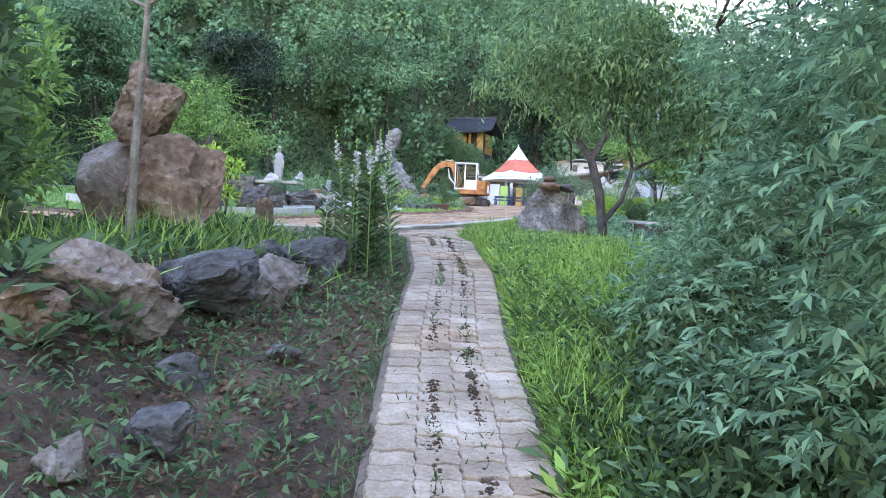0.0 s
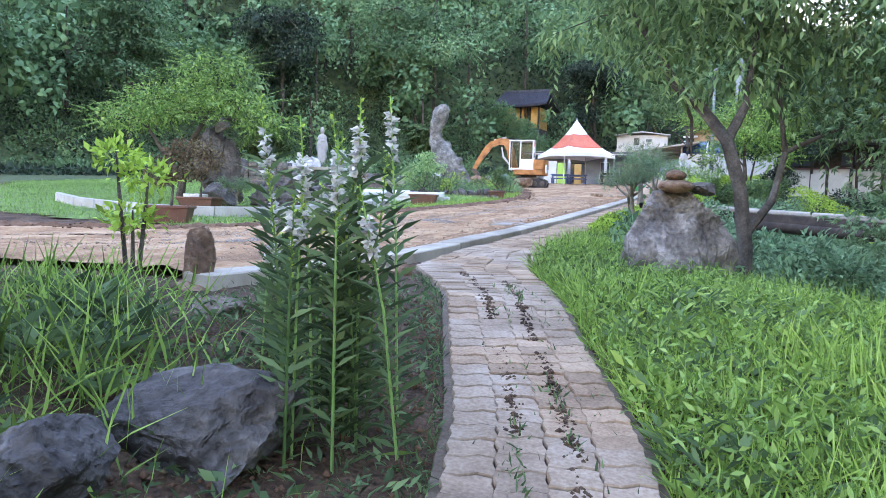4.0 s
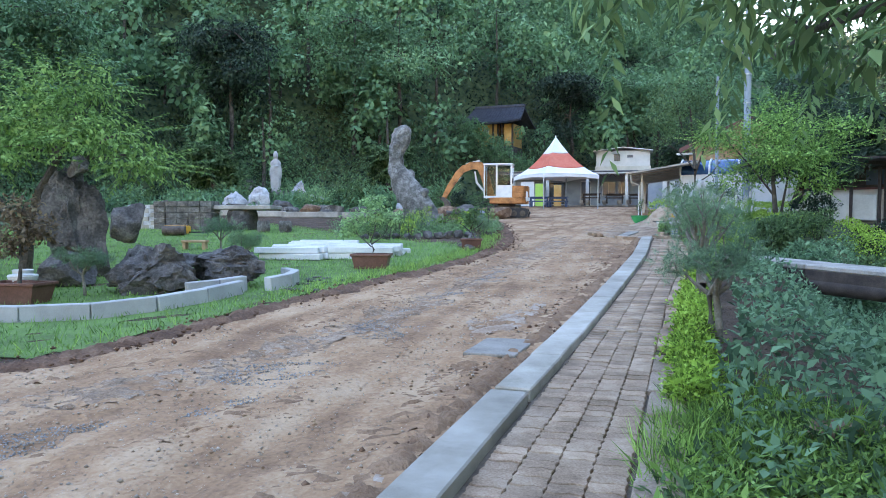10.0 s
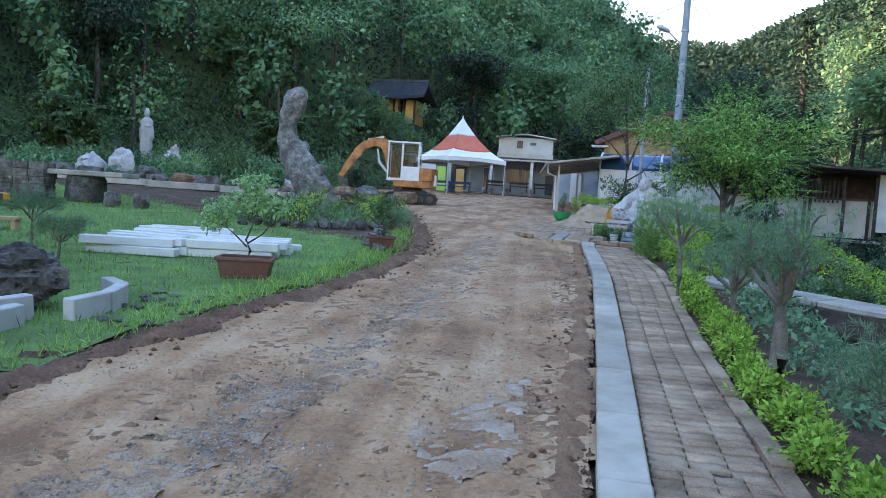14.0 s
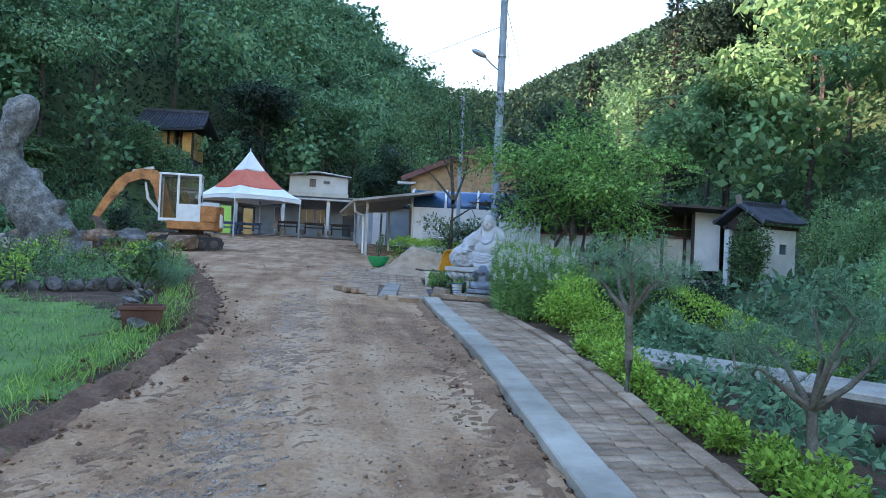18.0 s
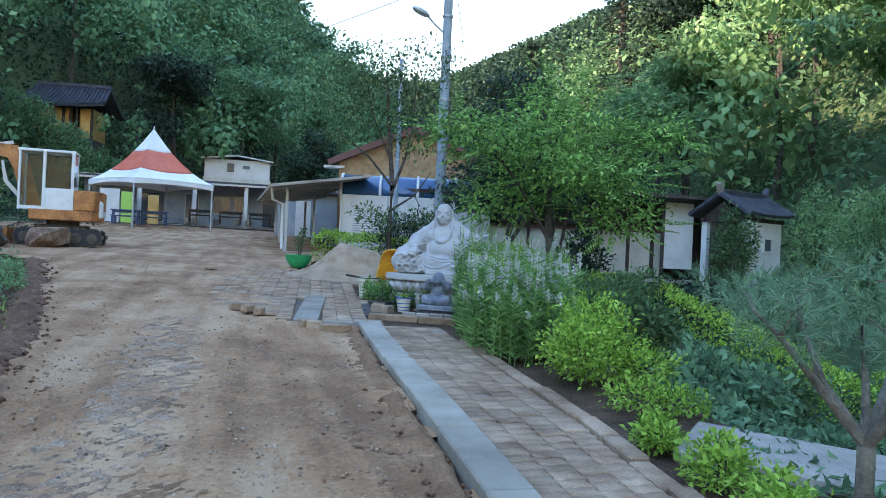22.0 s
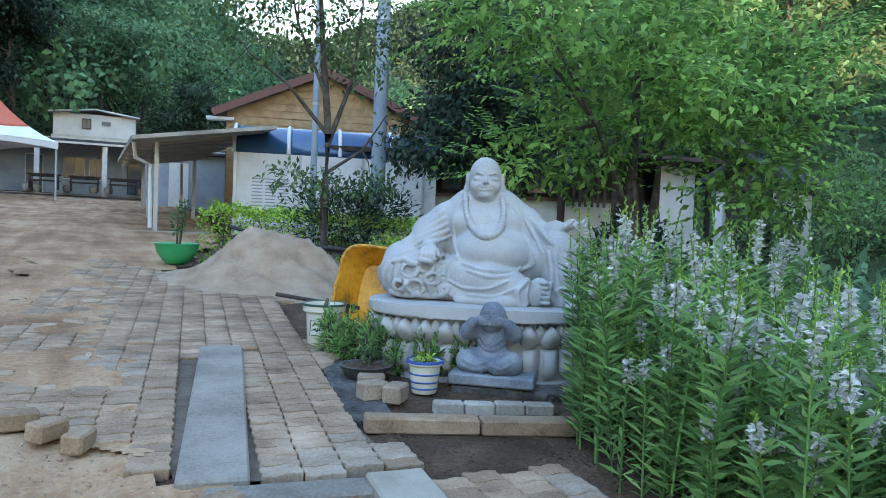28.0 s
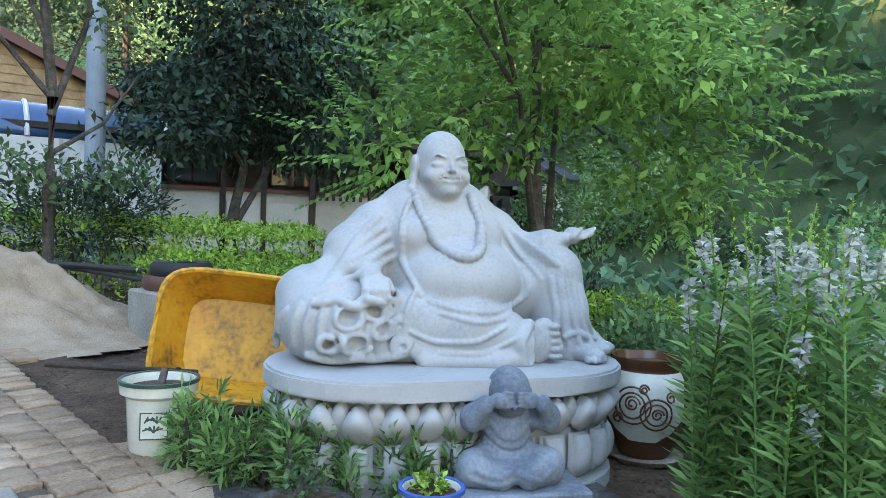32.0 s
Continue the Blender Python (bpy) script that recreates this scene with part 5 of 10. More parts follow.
bm = bmesh.new()
prism(bm, stadium(1.85, 1.08, 16), TOP - 0.09, TOP)
bmesh.ops.bevel(bm, geom=[e for e in bm.edges if abs(e.verts[0].co.z - e.verts[1].co.z) < 1e-5], offset=0.012, segments=2, affect="EDGES")
part("top_slab", bm, M_MARBLE, ped)
bm = bmesh.new()
prism(bm, stadium(1.62, 0.86, 12), 0.0, TOP - 0.08)
part("core", bm, M_MARBLE, ped)
bm = bmesh.new()
prism(bm, stadium(1.78, 1.02, 14), 0.0, 0.07)
part("foot", bm, M_MARBLE, ped)


def petal_mesh(w, h, bulge, up):
    """A plump carved petal standing out of the wall: pointed above, or rounded with its tip cut square below."""
    bm = bmesh.new()
    nu, nv = 9, 10
    rows = []
    for j in range(nv):
        v = j / (nv - 1)
        if up:
            wide = (1 - ((v - 0.38) / 0.62) ** 1.8) ** 0.9 if v > 0.38 else math.sqrt(max(0.0, 1 - ((0.38 - v) / 0.38) ** 2.4))
            deep = math.sin(math.pi * min(1, 0.06 + 0.94 * (1 - v) ** 0.75 * 1.02)) if v < 1 else 0
        else:
            wide = 0.94 if v > 0.35 else 0.94 * math.sqrt(max(0.0, 1 - ((0.35 - v) / 0.35) ** 2.6))
            deep = (0.35 + 0.65 * math.sin(math.pi * (1 - v) ** 0.8 * 0.9)) * min(1, 6 * v + 0.1)
        rows.append([bm.verts.new((w * wide * math.sin(-1.5 + 3.0 * i / (nu - 1)), -bulge * deep * max(0.0, math.cos(-1.57 + 3.14 * i / (nu - 1))) ** 0.6, h * (v - 0.5))) for i in range(nu)])
    for a, b in zip(rows, rows[1:]):
        for i in range(nu - 1):
            bm.faces.new((a[i], a[i + 1], b[i + 1], b[i]))
    bmesh.ops.remove_doubles(bm, verts=bm.verts, dist=0.0005)
    bmesh.ops.recalc_face_normals(bm, faces=bm.faces)
    me = bpy.data.meshes.new("petal")
    bm.to_mesh(me)
    bm.free()
    for p in me.polygons:
        p.use_smooth = True
    me.materials.append(M_MARBLE)
    return me


outline = stadium(1.66, 0.9, 40)
cum = np.r_[0, np.cumsum([math.dist(outline[i], outline[(i + 1) % len(outline)]) for i in range(len(outline))])]
ring = np.array(outline + outline[:1])
for shift, zz, me, out_ in ((0.5, 0.425, petal_mesh(0.05, 0.17, 0.05, True), 0.0), (0.0, 0.405, petal_mesh(0.071, 0.185, 0.085, True), 0.012), (0.0, 0.2, petal_mesh(0.058, 0.2, 0.06, False), 0.016), (0.0, 0.195, petal_mesh(0.072, 0.225, 0.035, False), 0.0)):
    for k in range(28):
        s_ = cum[-1] * ((k + shift) % 28) / 28
        px, py = np.interp(s_, cum, ring[:, 0]), np.interp(s_, cum, ring[:, 1])
        s0_, s1_ = (s_ - 0.02) % cum[-1], (s_ + 0.02) % cum[-1]
        an_ = math.atan2(np.interp(s1_, cum, ring[:, 1]) - np.interp(s0_, cum, ring[:, 1]), np.interp(s1_, cum, ring[:, 0]) - np.interp(s0_, cum, ring[:, 0]))
        o = new("petal", me)
        o.parent = ped
        o.matrix_basis = pose(px + out_ * math.sin(an_), py - out_ * math.cos(an_), zz, 0, 0, math.degrees(an_))

ch = Carving((-0.34, -0.3, -0.03), (0.34, 0.24, 0.52), 0.006)
ch.ball((0, 0.01, 0.19), (0.125, 0.105, 0.14), 0.03)
ch.limb([(-0.09, 0.02, 0.27), (0.09, 0.02, 0.27)], [0.065, 0.065], 0.03)
ch.limb([(-0.1, -0.02, 0.08), (-0.2, -0.1, 0.075), (-0.06, -0.17, 0.05)], [0.085, 0.075, 0.05], 0.025)
ch.limb([(0.1, -0.02, 0.08), (0.2, -0.1, 0.075), (0.07, -0.18, 0.05)], [0.085, 0.075, 0.05], 0.025)
ch.ball((0, -0.05, 0.06), (0.19, 0.15, 0.06), 0.03)
ch.ball((0, -0.015, 0.385), (0.112, 0.112, 0.105), 0.015)
ch.ball((0, -0.05, 0.34), (0.09, 0.075, 0.06), 0.02)
for sg in (-1, 1):
    ch.limb([(sg * 0.13, 0.0, 0.27), (sg * 0.2, -0.07, 0.28), (sg * 0.15, -0.13, 0.345)], [0.055, 0.058, 0.042], 0.015)
    ch.ball((sg * 0.085, -0.135, 0.365), (0.045, 0.022, 0.035), 0.01, (0, 0, sg * 25))
    for k in range(4):
        ch.limb([(sg * 0.06, -0.142, 0.34 + 0.019 * k), (sg * 0.016, -0.148, 0.346 + 0.017 * k)], [0.0105, 0.009], 0.003)
    ch.ball((sg * 0.115, -0.01, 0.365), (0.014, 0.025, 0.035), 0.008)
ch.ball((0, -0.13, 0.335), (0.016, 0.018, 0.016), 0.008)
ch.limb([(-0.022, -0.122, 0.308), (0.0, -0.128, 0.304), (0.022, -0.122, 0.308)], [0.005, 0.006, 0.005], 0.004, True)
for line in ([(-0.1, 0.26), (-0.05, 0.2), (0.03, 0.19), (0.1, 0.25)], [(-0.12, 0.22), (-0.05, 0.16), (0.05, 0.155), (0.12, 0.21)], [(-0.12, 0.18), (-0.04, 0.125), (0.06, 0.12), (0.13, 0.17)], [(-0.2, 0.09), (-0.1, 0.06), (0.0, 0.09)], [(0.2, 0.09), (0.12, 0.05), (0.03, 0.07)], [(-0.23, 0.06), (-0.12, 0.03), (-0.02, 0.05)]):
    ch.limb(ch.laid(line, 0.002, 14), [0.009] * 14, 0.01)
ch.skin("child_monk_statue", M_STONEG, pose(6.18, 40.6, 1.885, 0, 0, SR - 8) @ Matrix.Diagonal((0.88, 0.95, 1.05, 1)), "grey stone statue of a small seated figure covering its eyes", "statue")
bm = bmesh.new()
box(bm, (0, 0, 0.04), (0.62, 0.46, 0.08), 0.012)
sl = part("stone_slab", bm, M_STONEG)
sl.matrix_basis = pose(6.2, 40.58, 1.81, 0, 0, SR - 6)
tagged(sl, "grey stone slab under a small statue", "slab")
bm = bmesh.new()
box(bm, (0, 0, 0.05), (0.8, 0.55, 0.12), 0.01)
sl = part("base_block", bm, M_ROCKD)
sl.matrix_basis = pose(6.32, 40.58, 1.69, 0, 0, SR)
tagged(sl, "dark stone block on the statue's plinth", "block")

stand = [((0, 0, 0.12), (0.42, 0.36, 0.2), None), ((0, 0, 0.7), (0.4, 0.3, 0.65), None), ((0, 0, 1.5), (0.42, 0.28, 0.6), None), ((0, 0, 2.15), (0.4, 0.25, 0.38), None),
         ((0, -0.02, 2.78), (0.2, 0.21, 0.27), None), ((0, 0, 3.03), (0.11, 0.11, 0.1), None), ((0, 0, 2.5), (0.15, 0.13, 0.2), None),
         ((0.3, -0.08, 1.5), (0.18, 0.2, 0.55), None), ((-0.28, -0.06, 1.4), (0.18, 0.2, 0.6), None), ((0.06, -0.24, 1.95), (0.22, 0.14, 0.1), None)]
for k in range(6):
    stand += limb((-0.3 + 0.1 * k, -0.28, 1.9), (-0.32 + 0.11 * k, -0.3, 0.2), 0.035, 0.05, 10)
sculpt("standing_statue", stand, 0.05, M_MARBLE, pose(-21.6, 67.3, 4.35, 0, 0, 25), "white stone statue of a standing robed figure on a rock", "statue")
rock("statue_rock", -21.7, 67.3, G(-21.6, 67.3) - 0.1, (2.2, 1.8, 1.35), 0, M_ROCK, 201, "grey rock under the standing statue", "rock")

# ---------- tent ----------
tent = base("canopy_tent", -1.15, 70.4, 3.16, 36, "peaked canopy tent with a red band on white cloth", "tent")
HS, EV, PK = 2.2, 2.35, 5.15


def canopy(t0, t1, name, mat, lift=0.0):
    bm = bmesh.new()
    for side in range(4):
        rows = []
        for i in range(9):
            t = t0 + (t1 - t0) * i / 8
            hw = HS * (1 - t)
            z = EV + (PK - EV) * (0.42 * t + 0.58 * t ** 2.1)
            row = []
            for k in range(13):
                u = -1 + 2 * k / 12
                sag = -0.16 * (1 - u * u) * (1 - t) * (1 if t > 0 else 0) + 0.22 * (1 - u * u) * max(0, 0.12 - t) * 2
                x, y = u * hw, -hw
                for _ in range(side):
                    x, y = -y, x
                row.append(bm.verts.new((x, y, z + sag + lift)))
            rows.append(row)
        for a, b in zip(rows, rows[1:]):
            for k in range(12):
                bm.faces.new((a[k], a[k + 1], b[k + 1], b[k]))
    bmesh.ops.remove_doubles(bm, verts=bm.verts, dist=0.002)
    o = part(name, bm, mat, tent, "", True)
    o.modifiers.new("cloth", "SOLIDIFY").thickness = 0.012
    return o


canopy(0.0, 0.34, "white_skirt", M_TENTW)
canopy(0.34, 0.7, "red_band", M_TENTR)
canopy(0.7, 0.99, "white_peak", M_TENTW)
bm = bmesh.new()
for side in range(4):
    vs = []
    for k in range(17):
        u = -1 + 2 * k / 16
        x, y = u * HS, -HS
        for _ in range(side):
            x, y = -y, x
        vs.append((bm.verts.new((x, y, EV)), bm.verts.new((x, y, EV - 0.28 + 0.1 * (1 - u * u)))))
    for a, b in zip(vs, vs[1:]):
        bm.faces.new((a[0], b[0], b[1], a[1]))
vl = part("valance", bm, M_TENTW, tent)
vl.modifiers.new("cloth", "SOLIDIFY").thickness = 0.01
for sx, sy in ((1, 1), (1, -1), (-1, 1), (-1, -1)):
    bm = bmesh.new()
    cyl(bm, (sx * HS * 0.98, sy * HS * 0.98, -0.15), (sx * HS * 0.98, sy * HS * 0.98, EV), 0.045)
    part("leg", bm, M_STEEL, tent)
bm = bmesh.new()
cyl(bm, (0, 0, PK - 0.1), (0, 0, PK + 0.12), 0.05, 0.02, 8)
part("finial", bm, M_TENTW, tent)

# ---------- excavator ----------
ex = base("excavator", -1.55, 52.3, G(-1.55, 52.3) + 0.03, 4, "small orange tracked excavator with a white cab, parked on the dirt", "excavator")
for sy in (-0.62, 0.62):
    bm = bmesh.new()
    out = [(-0.85 + 0.22 * math.cos(a), 0.22 + 0.22 * math.sin(a)) for a in np.linspace(math.pi / 2, 3 * math.pi / 2, 8)] + [(0.85 + 0.22 * math.cos(a), 0.22 + 0.22 * math.sin(a)) for a in np.linspace(-math.pi / 2, math.pi / 2, 8)]
    prism(bm, out, -0.17, 0.17)
    bmesh.ops.rotate(bm, cent=(0, 0, 0), matrix=Euler((radians(90), 0, 0)).to_matrix(), verts=bm.verts)
    bmesh.ops.translate(bm, vec=(0, sy, 0), verts=bm.verts)
    tr = part("track", bm, M_BLACK, ex, "muddy rubber and steel crawler track")
    for k in range(26):
        s = k / 26 * (3.4 + 2 * math.pi * 0.22)
        if s < 1.7:
            px, pz, an = -0.85 + s, 0.45, 0
        elif s < 1.7 + math.pi * 0.22:
            a = math.pi / 2 - (s - 1.7) / 0.22
            px, pz, an = 0.85 + 0.23 * math.cos(a), 0.22 + 0.23 * math.sin(a), math.degrees(math.pi / 2 - a)
        elif s < 3.4 + math.pi * 0.22:
            px, pz, an = 0.85 - (s - 1.7 - math.pi * 0.22), -0.01, 0
        else:
            a = -math.pi / 2 - (s - 3.4 - math.pi * 0.22) / 0.22
            px, pz, an = -0.85 + 0.23 * math.cos(a), 0.22 + 0.23 * math.sin(a), math.degrees(math.pi / 2 - a)
        bm = bmesh.new()
        box(bm, (0, 0, 0), (0.1, 0.36, 0.035))
        o = part("track_shoe", bm, M_TRACK, tr)
        o.matrix_basis = pose(px, sy, pz, 0, an, 0)
    for px in (-0.82, -0.42, 0, 0.42, 0.82):
        bm = bmesh.new()
        cyl(bm, (px, sy - 0.19, 0.2), (px, sy + 0.19, 0.2), 0.14, None, 14)
        part("roller", bm, M_TRACK, ex)
bm = bmesh.new()
box(bm, (0, 0, 0.45), (1.3, 0.9, 0.2), 0.03)
cyl(bm, (0, 0, 0.5), (0, 0, 0.66), 0.42, None, 20)
part("undercarriage", bm, M_TRACK, ex)
bm = bmesh.new()
prism(bm, [(-0.75, -0.72), (0.8, -0.72), (1.02, -0.4), (1.05, 0), (1.02, 0.4), (0.8, 0.72), (-0.75, 0.72)], 0.66, 0.95)
prism(bm, [(0.32, -0.74), (0.85, -0.72), (1.06, -0.35), (1.06, 0.35), (0.85, 0.72), (0.32, 0.74)], 0.95, 1.5)
bmesh.ops.bevel(bm, geom=list(bm.edges), offset=0.025, segments=1, affect="EDGES")
part("house_body", bm, M_ORANGE, ex, "dented orange engine cover and deck")
cab = new("cab")
cab.parent = ex
for nm, c, s in (("roof", (-0.36, -0.22, 2.53), (1.4, 0.92, 0.07)), ("rear_pillar", (0.28, -0.64, 1.72), (0.09, 0.08, 1.6)), ("mid_pillar", (-0.42, -0.65, 1.72), (0.08, 0.07, 1.6)),
                 ("front_pillar", (-1.01, -0.64, 1.72), (0.06, 0.07, 1.6)), ("far_front_pillar", (-1.01, 0.2, 1.72), (0.06, 0.07, 1.6)), ("far_rear_pillar", (0.28, 0.2, 1.72), (0.08, 0.07, 1.6)),
                 ("door_panel", (-0.07, -0.65, 1.22), (0.64, 0.06, 0.62)), ("front_sill", (-0.71, -0.65, 0.98), (0.56, 0.06, 0.1)), ("rear_panel", (0.28, -0.22, 1.25), (0.05, 0.8, 0.7))):
    bm = bmesh.new()
    box(bm, c, s, 0.012)
    part(nm, bm, M_CABW, cab)
for c, s in (((-0.71, -0.63, 1.78), (0.54, 0.012, 1.42)), ((-0.07, -0.63, 1.98), (0.62, 0.012, 0.92)), ((-1.01, -0.22, 1.78), (0.012, 0.8, 1.45)), ((0.3, -0.22, 2.05), (0.012, 0.8, 0.8)), ((-0.36, 0.2, 1.8), (1.22, 0.012, 1.4))):
    bm = bmesh.new()
    box(bm, c, s)
    part("window_pane", bm, M_CABGLASS, cab)
bm = bmesh.new()
box(bm, (-0.1, -0.2, 1.15), (0.5, 0.5, 0.12), 0.04)
box(bm, (0.12, -0.2, 1.45), (0.14, 0.46, 0.6), 0.05)
part("operator_seat", bm, M_BLACK, cab)
bm = bmesh.new()
box(bm, (0.34, -0.7, 1.72), (0.03, 0.16, 0.26), 0.02)
part("mirror", bm, M_BLACK, ex)


def arm(name, pts, w, h, mat, label=""):
    """A box-section arm along a line in the machine's length."""
    bm = bmesh.new()
    prev = None
    for i, (x, z) in enumerate(pts):
        a, b = pts[max(0, i - 1)], pts[min(len(pts) - 1, i + 1)]
        d = Vector((b[0] - a[0], 0, b[1] - a[1])).normalized()
        n_ = Vector((-d.z, 0, d.x))
        hh = h[i] / 2
        r = [bm.verts.new(Vector((x, sy * w / 2, z)) + n_ * sn * hh) for sy, sn in ((-1, -1), (1, -1), (1, 1), (-1, 1))]
        if prev:
            for k in range(4):
                bm.faces.new((prev[k], prev[(k + 1) % 4], r[(k + 1) % 4], r[k]))
        else:
            bm.faces.new(r[::-1])
        prev = r
    bm.faces.new(prev)
    bmesh.ops.recalc_face_normals(bm, faces=bm.faces)
    o = part(name, bm, mat, ex, label)
    o.location.y = 0.28
    return o


arm("boom", [(-0.75, 0.95), (-0.95, 1.5), (-1.12, 2.15), (-1.35, 2.52), (-1.75, 2.55), (-2.3, 2.3)], 0.2, [0.34, 0.4, 0.44, 0.42, 0.36, 0.28], M_ORANGE, "curved orange boom with worn paint")
arm("dipper_arm", [(-2.1, 2.5), (-2.4, 2.15), (-2.85, 1.5), (-3.15, 0.95)], 0.16, [0.24, 0.34, 0.28, 0.2], M_ORANGE, "orange dipper arm streaked with mud")
arm("boom_cylinder", [(-0.9, 1.0), (-1.5, 1.7), (-1.6, 2.25)], 0.09, [0.1, 0.1, 0.06], M_STEEL)
arm("arm_cylinder", [(-1.35, 2.78), (-2.05, 2.62)], 0.08, [0.09, 0.07], M_STEEL)
arm("bucket_cylinder", [(-2.3, 2.0), (-2.95, 1.35)], 0.07, [0.08, 0.06], M_STEEL)
bm = bmesh.new()
prism(bm, [(-3.35, 1.0), (-3.1, 1.0), (-2.85, 0.75), (-2.8, 0.4), (-3.0, 0.2), (-3.35, 0.3), (-3.05, 0.45), (-3.1, 0.75)], -0.25, 0.25)
bmesh.ops.rotate(bm, cent=(0, 0, 0), matrix=Euler((radians(90), 0, 0)).to_matrix(), verts=bm.verts)
bmesh.ops.translate(bm, vec=(0, 0.28, 0), verts=bm.verts)
part("bucket", bm, M_TRACK, ex, "rusty steel digging bucket")
bm = bmesh.new()
prism(bm, [(-1.35, 0.05), (-1.3, 0.4), (-1.2, 0.42), (-1.22, 0.05)], -0.85, 0.85)
bmesh.ops.rotate(bm, cent=(0, 0, 0), matrix=Euler((radians(90), 0, 0)).to_matrix(), verts=bm.verts)
part("dozer_blade", bm, M_ORANGE, ex)
bm = bmesh.new()
box(bm, (0.98, 0, 1.0), (0.14, 1.1, 0.5), 0.06)
part("counterweight", bm, M_CABW, ex, "pale weathered counterweight")


# ---------- buildings ----------
def slab(parent, name, c, s, mat, label="", rot=None, bevel=0.0):
    bm = bmesh.new()
    box(bm, c, s, bevel, rot)
    return part(name, bm, mat, parent, label)


def window(parent, x, y, z, w, h, depth=0.06, mat=None, bars=1, name="window"):
    """A framed window in a wall that faces -y, with real bars and a pane set back."""
    fr = slab(parent, name, (x, y - depth / 2, z - h / 2 + 0.02), (w, depth, 0.04), mat or M_WHITE)
    for c, s in (((x, y - depth / 2, z + h / 2 - 0.02), (w, depth, 0.04)), ((x - w / 2 + 0.02, y - depth / 2, z), (0.04, depth, h - 0.08)), ((x + w / 2 - 0.02, y - depth / 2, z), (0.04, depth, h - 0.08))):
        slab(fr, "frame_bar", c, s, mat or M_WHITE)
    for b in range(bars):
        slab(fr, "mullion", (x - w / 2 + w * (b + 1) / (bars + 1), y - depth / 2, z), (0.035, depth * 0.8, h - 0.08), mat or M_WHITE)
    slab(fr, "pane", (x, y - 0.008, z), (w - 0.08, 0.01, h - 0.08), M_GLASS)
    return fr


# long low house with a porch behind the tent
house = base("long_house", 0, 79.5, 3.45, 0, "long low grey-blue house with a deep open porch and dark windows", "house")
slab(house, "wall", (1.5, 1.6, 1.45), (15.5, 0.25, 2.9), M_GREYWALL)
slab(house, "side_wall", (9.1, 4.0, 1.45), (0.25, 4.6, 2.9), M_GREYWALL)
slab(house, "side_wall", (-6.1, 4.0, 1.45), (0.25, 4.6, 2.9), M_GREYWALL)
slab(house, "porch_floor", (1.5, 0.1, -0.05), (15.5, 3.0, 0.3), M_CONC, "pale concrete porch floor")
slab(house, "porch_step", (3.0, -1.7, -0.2), (10.0, 0.6, 0.22), M_PAVER, "brick-edged porch step")
slab(house, "roof", (1.5, 2.3, 3.1), (16.6, 8.0, 0.12), M_TILE, "dark metal porch roof", (4, 0, 0))
slab(house, "fascia", (1.5, -1.62, 2.78), (16.4, 0.08, 0.26), M_STEEL)
for k, xx in enumerate((-2.6, 0.6, 3.7, 6.6)):
    slab(house, "porch_post", (xx, -1.35, 1.35), (0.24, 0.24, 2.7), M_STEEL)
for k in range(11):
    slab(house, "truss_bar", (0.9 + 0.26 * k, -1.5, 2.52), (0.34, 0.03, 0.03), M_REDTRIM, "", (0, 45 if k % 2 else -45, 0))
window(house, 0.3, 1.47, 1.15, 0.85, 2.1, 0.08, M_WHITE, 1, "door_window")
window(house, 2.2, 1.47, 1.55, 1.1, 1.2, 0.08, M_WHITE, 1)
window(house, 3.4, 1.47, 1.55, 0.9, 1.2, 0.08, M_WHITE, 2)
window(house, 7.0, 1.47, 1.35, 0.75, 0.7, 0.08, M_WHITE, 1)
window(house, 5.3, 1.47, 1.2, 0.85, 1.9, 0.08, M_DARKWOOD, 0, "dark_door")
window(house, -2.2, 1.47, 1.2, 1.4, 1.8, 0.08, M_DARKWOOD, 1)
slab(house, "air_conditioner", (6.9, 1.2, 2.1), (0.8, 0.3, 0.55), M_WHITE, "white air conditioner unit on the wall", None, 0.02)
lime = slab(None, "lime_panel", (0, 0, 0.95), (0.7, 0.08, 1.9), M_LIME, "", None, 0.01)
lime.matrix_basis = pose(-3.1, 76.8, 3.4)
tagged(lime, "lime green panel standing beside the tent", "panel")
wp = slab(None, "white_screen", (0, 0, 1.0), (1.1, 0.08, 2.1), M_WHITE, "", None, 0.01)
wp.matrix_basis = pose(-4.1, 76.9, 3.4)
tagged(wp, "white panel standing beside the tent", "panel")
ye = slab(None, "yellow_board", (0, 0, 0.9), (0.6, 0.08, 1.7), M_OCHRE, "", None, 0.02)
ye.matrix_basis = pose(-1.6, 76.2, 3.4)
tagged(ye, "yellow board standing under the porch", "board")
for k, (xx, yy) in enumerate(((-2.6, 72.6), (-1.2, 72.9), (1.0, 77.2), (2.8, 77.2), (4.6, 77.2), (6.2, 77.3))):
    tb = base("picnic_table", xx, yy, G(xx, yy) + (0.25 if yy > 77 else 0.03), 0, "blue-painted bench table under the tent" if k < 2 else "dark wooden table on the porch", "table", "porch tables")
    mt = M_BLUE if k < 2 else M_DARKWOOD
    slab(tb, "tabletop", (0, 0, 0.74), (1.5, 0.75, 0.06), mt, "", None, 0.01)
    slab(tb, "apron", (0, 0, 0.66), (1.3, 0.6, 0.1), mt)
    for sx in (-0.62, 0.62):
        for sy in (-0.28, 0.28):
            slab(tb, "leg", (sx, sy, 0.35), (0.07, 0.07, 0.7), mt)
    for sy in (-0.62, 0.62):
        bn = slab(tb, "bench", (0, sy, 0.43), (1.4, 0.26, 0.05), mt)
        for sx in (-0.6, 0.6):
            slab(bn, "bench_leg", (sx, sy, 0.2), (0.06, 0.2, 0.41), mt)
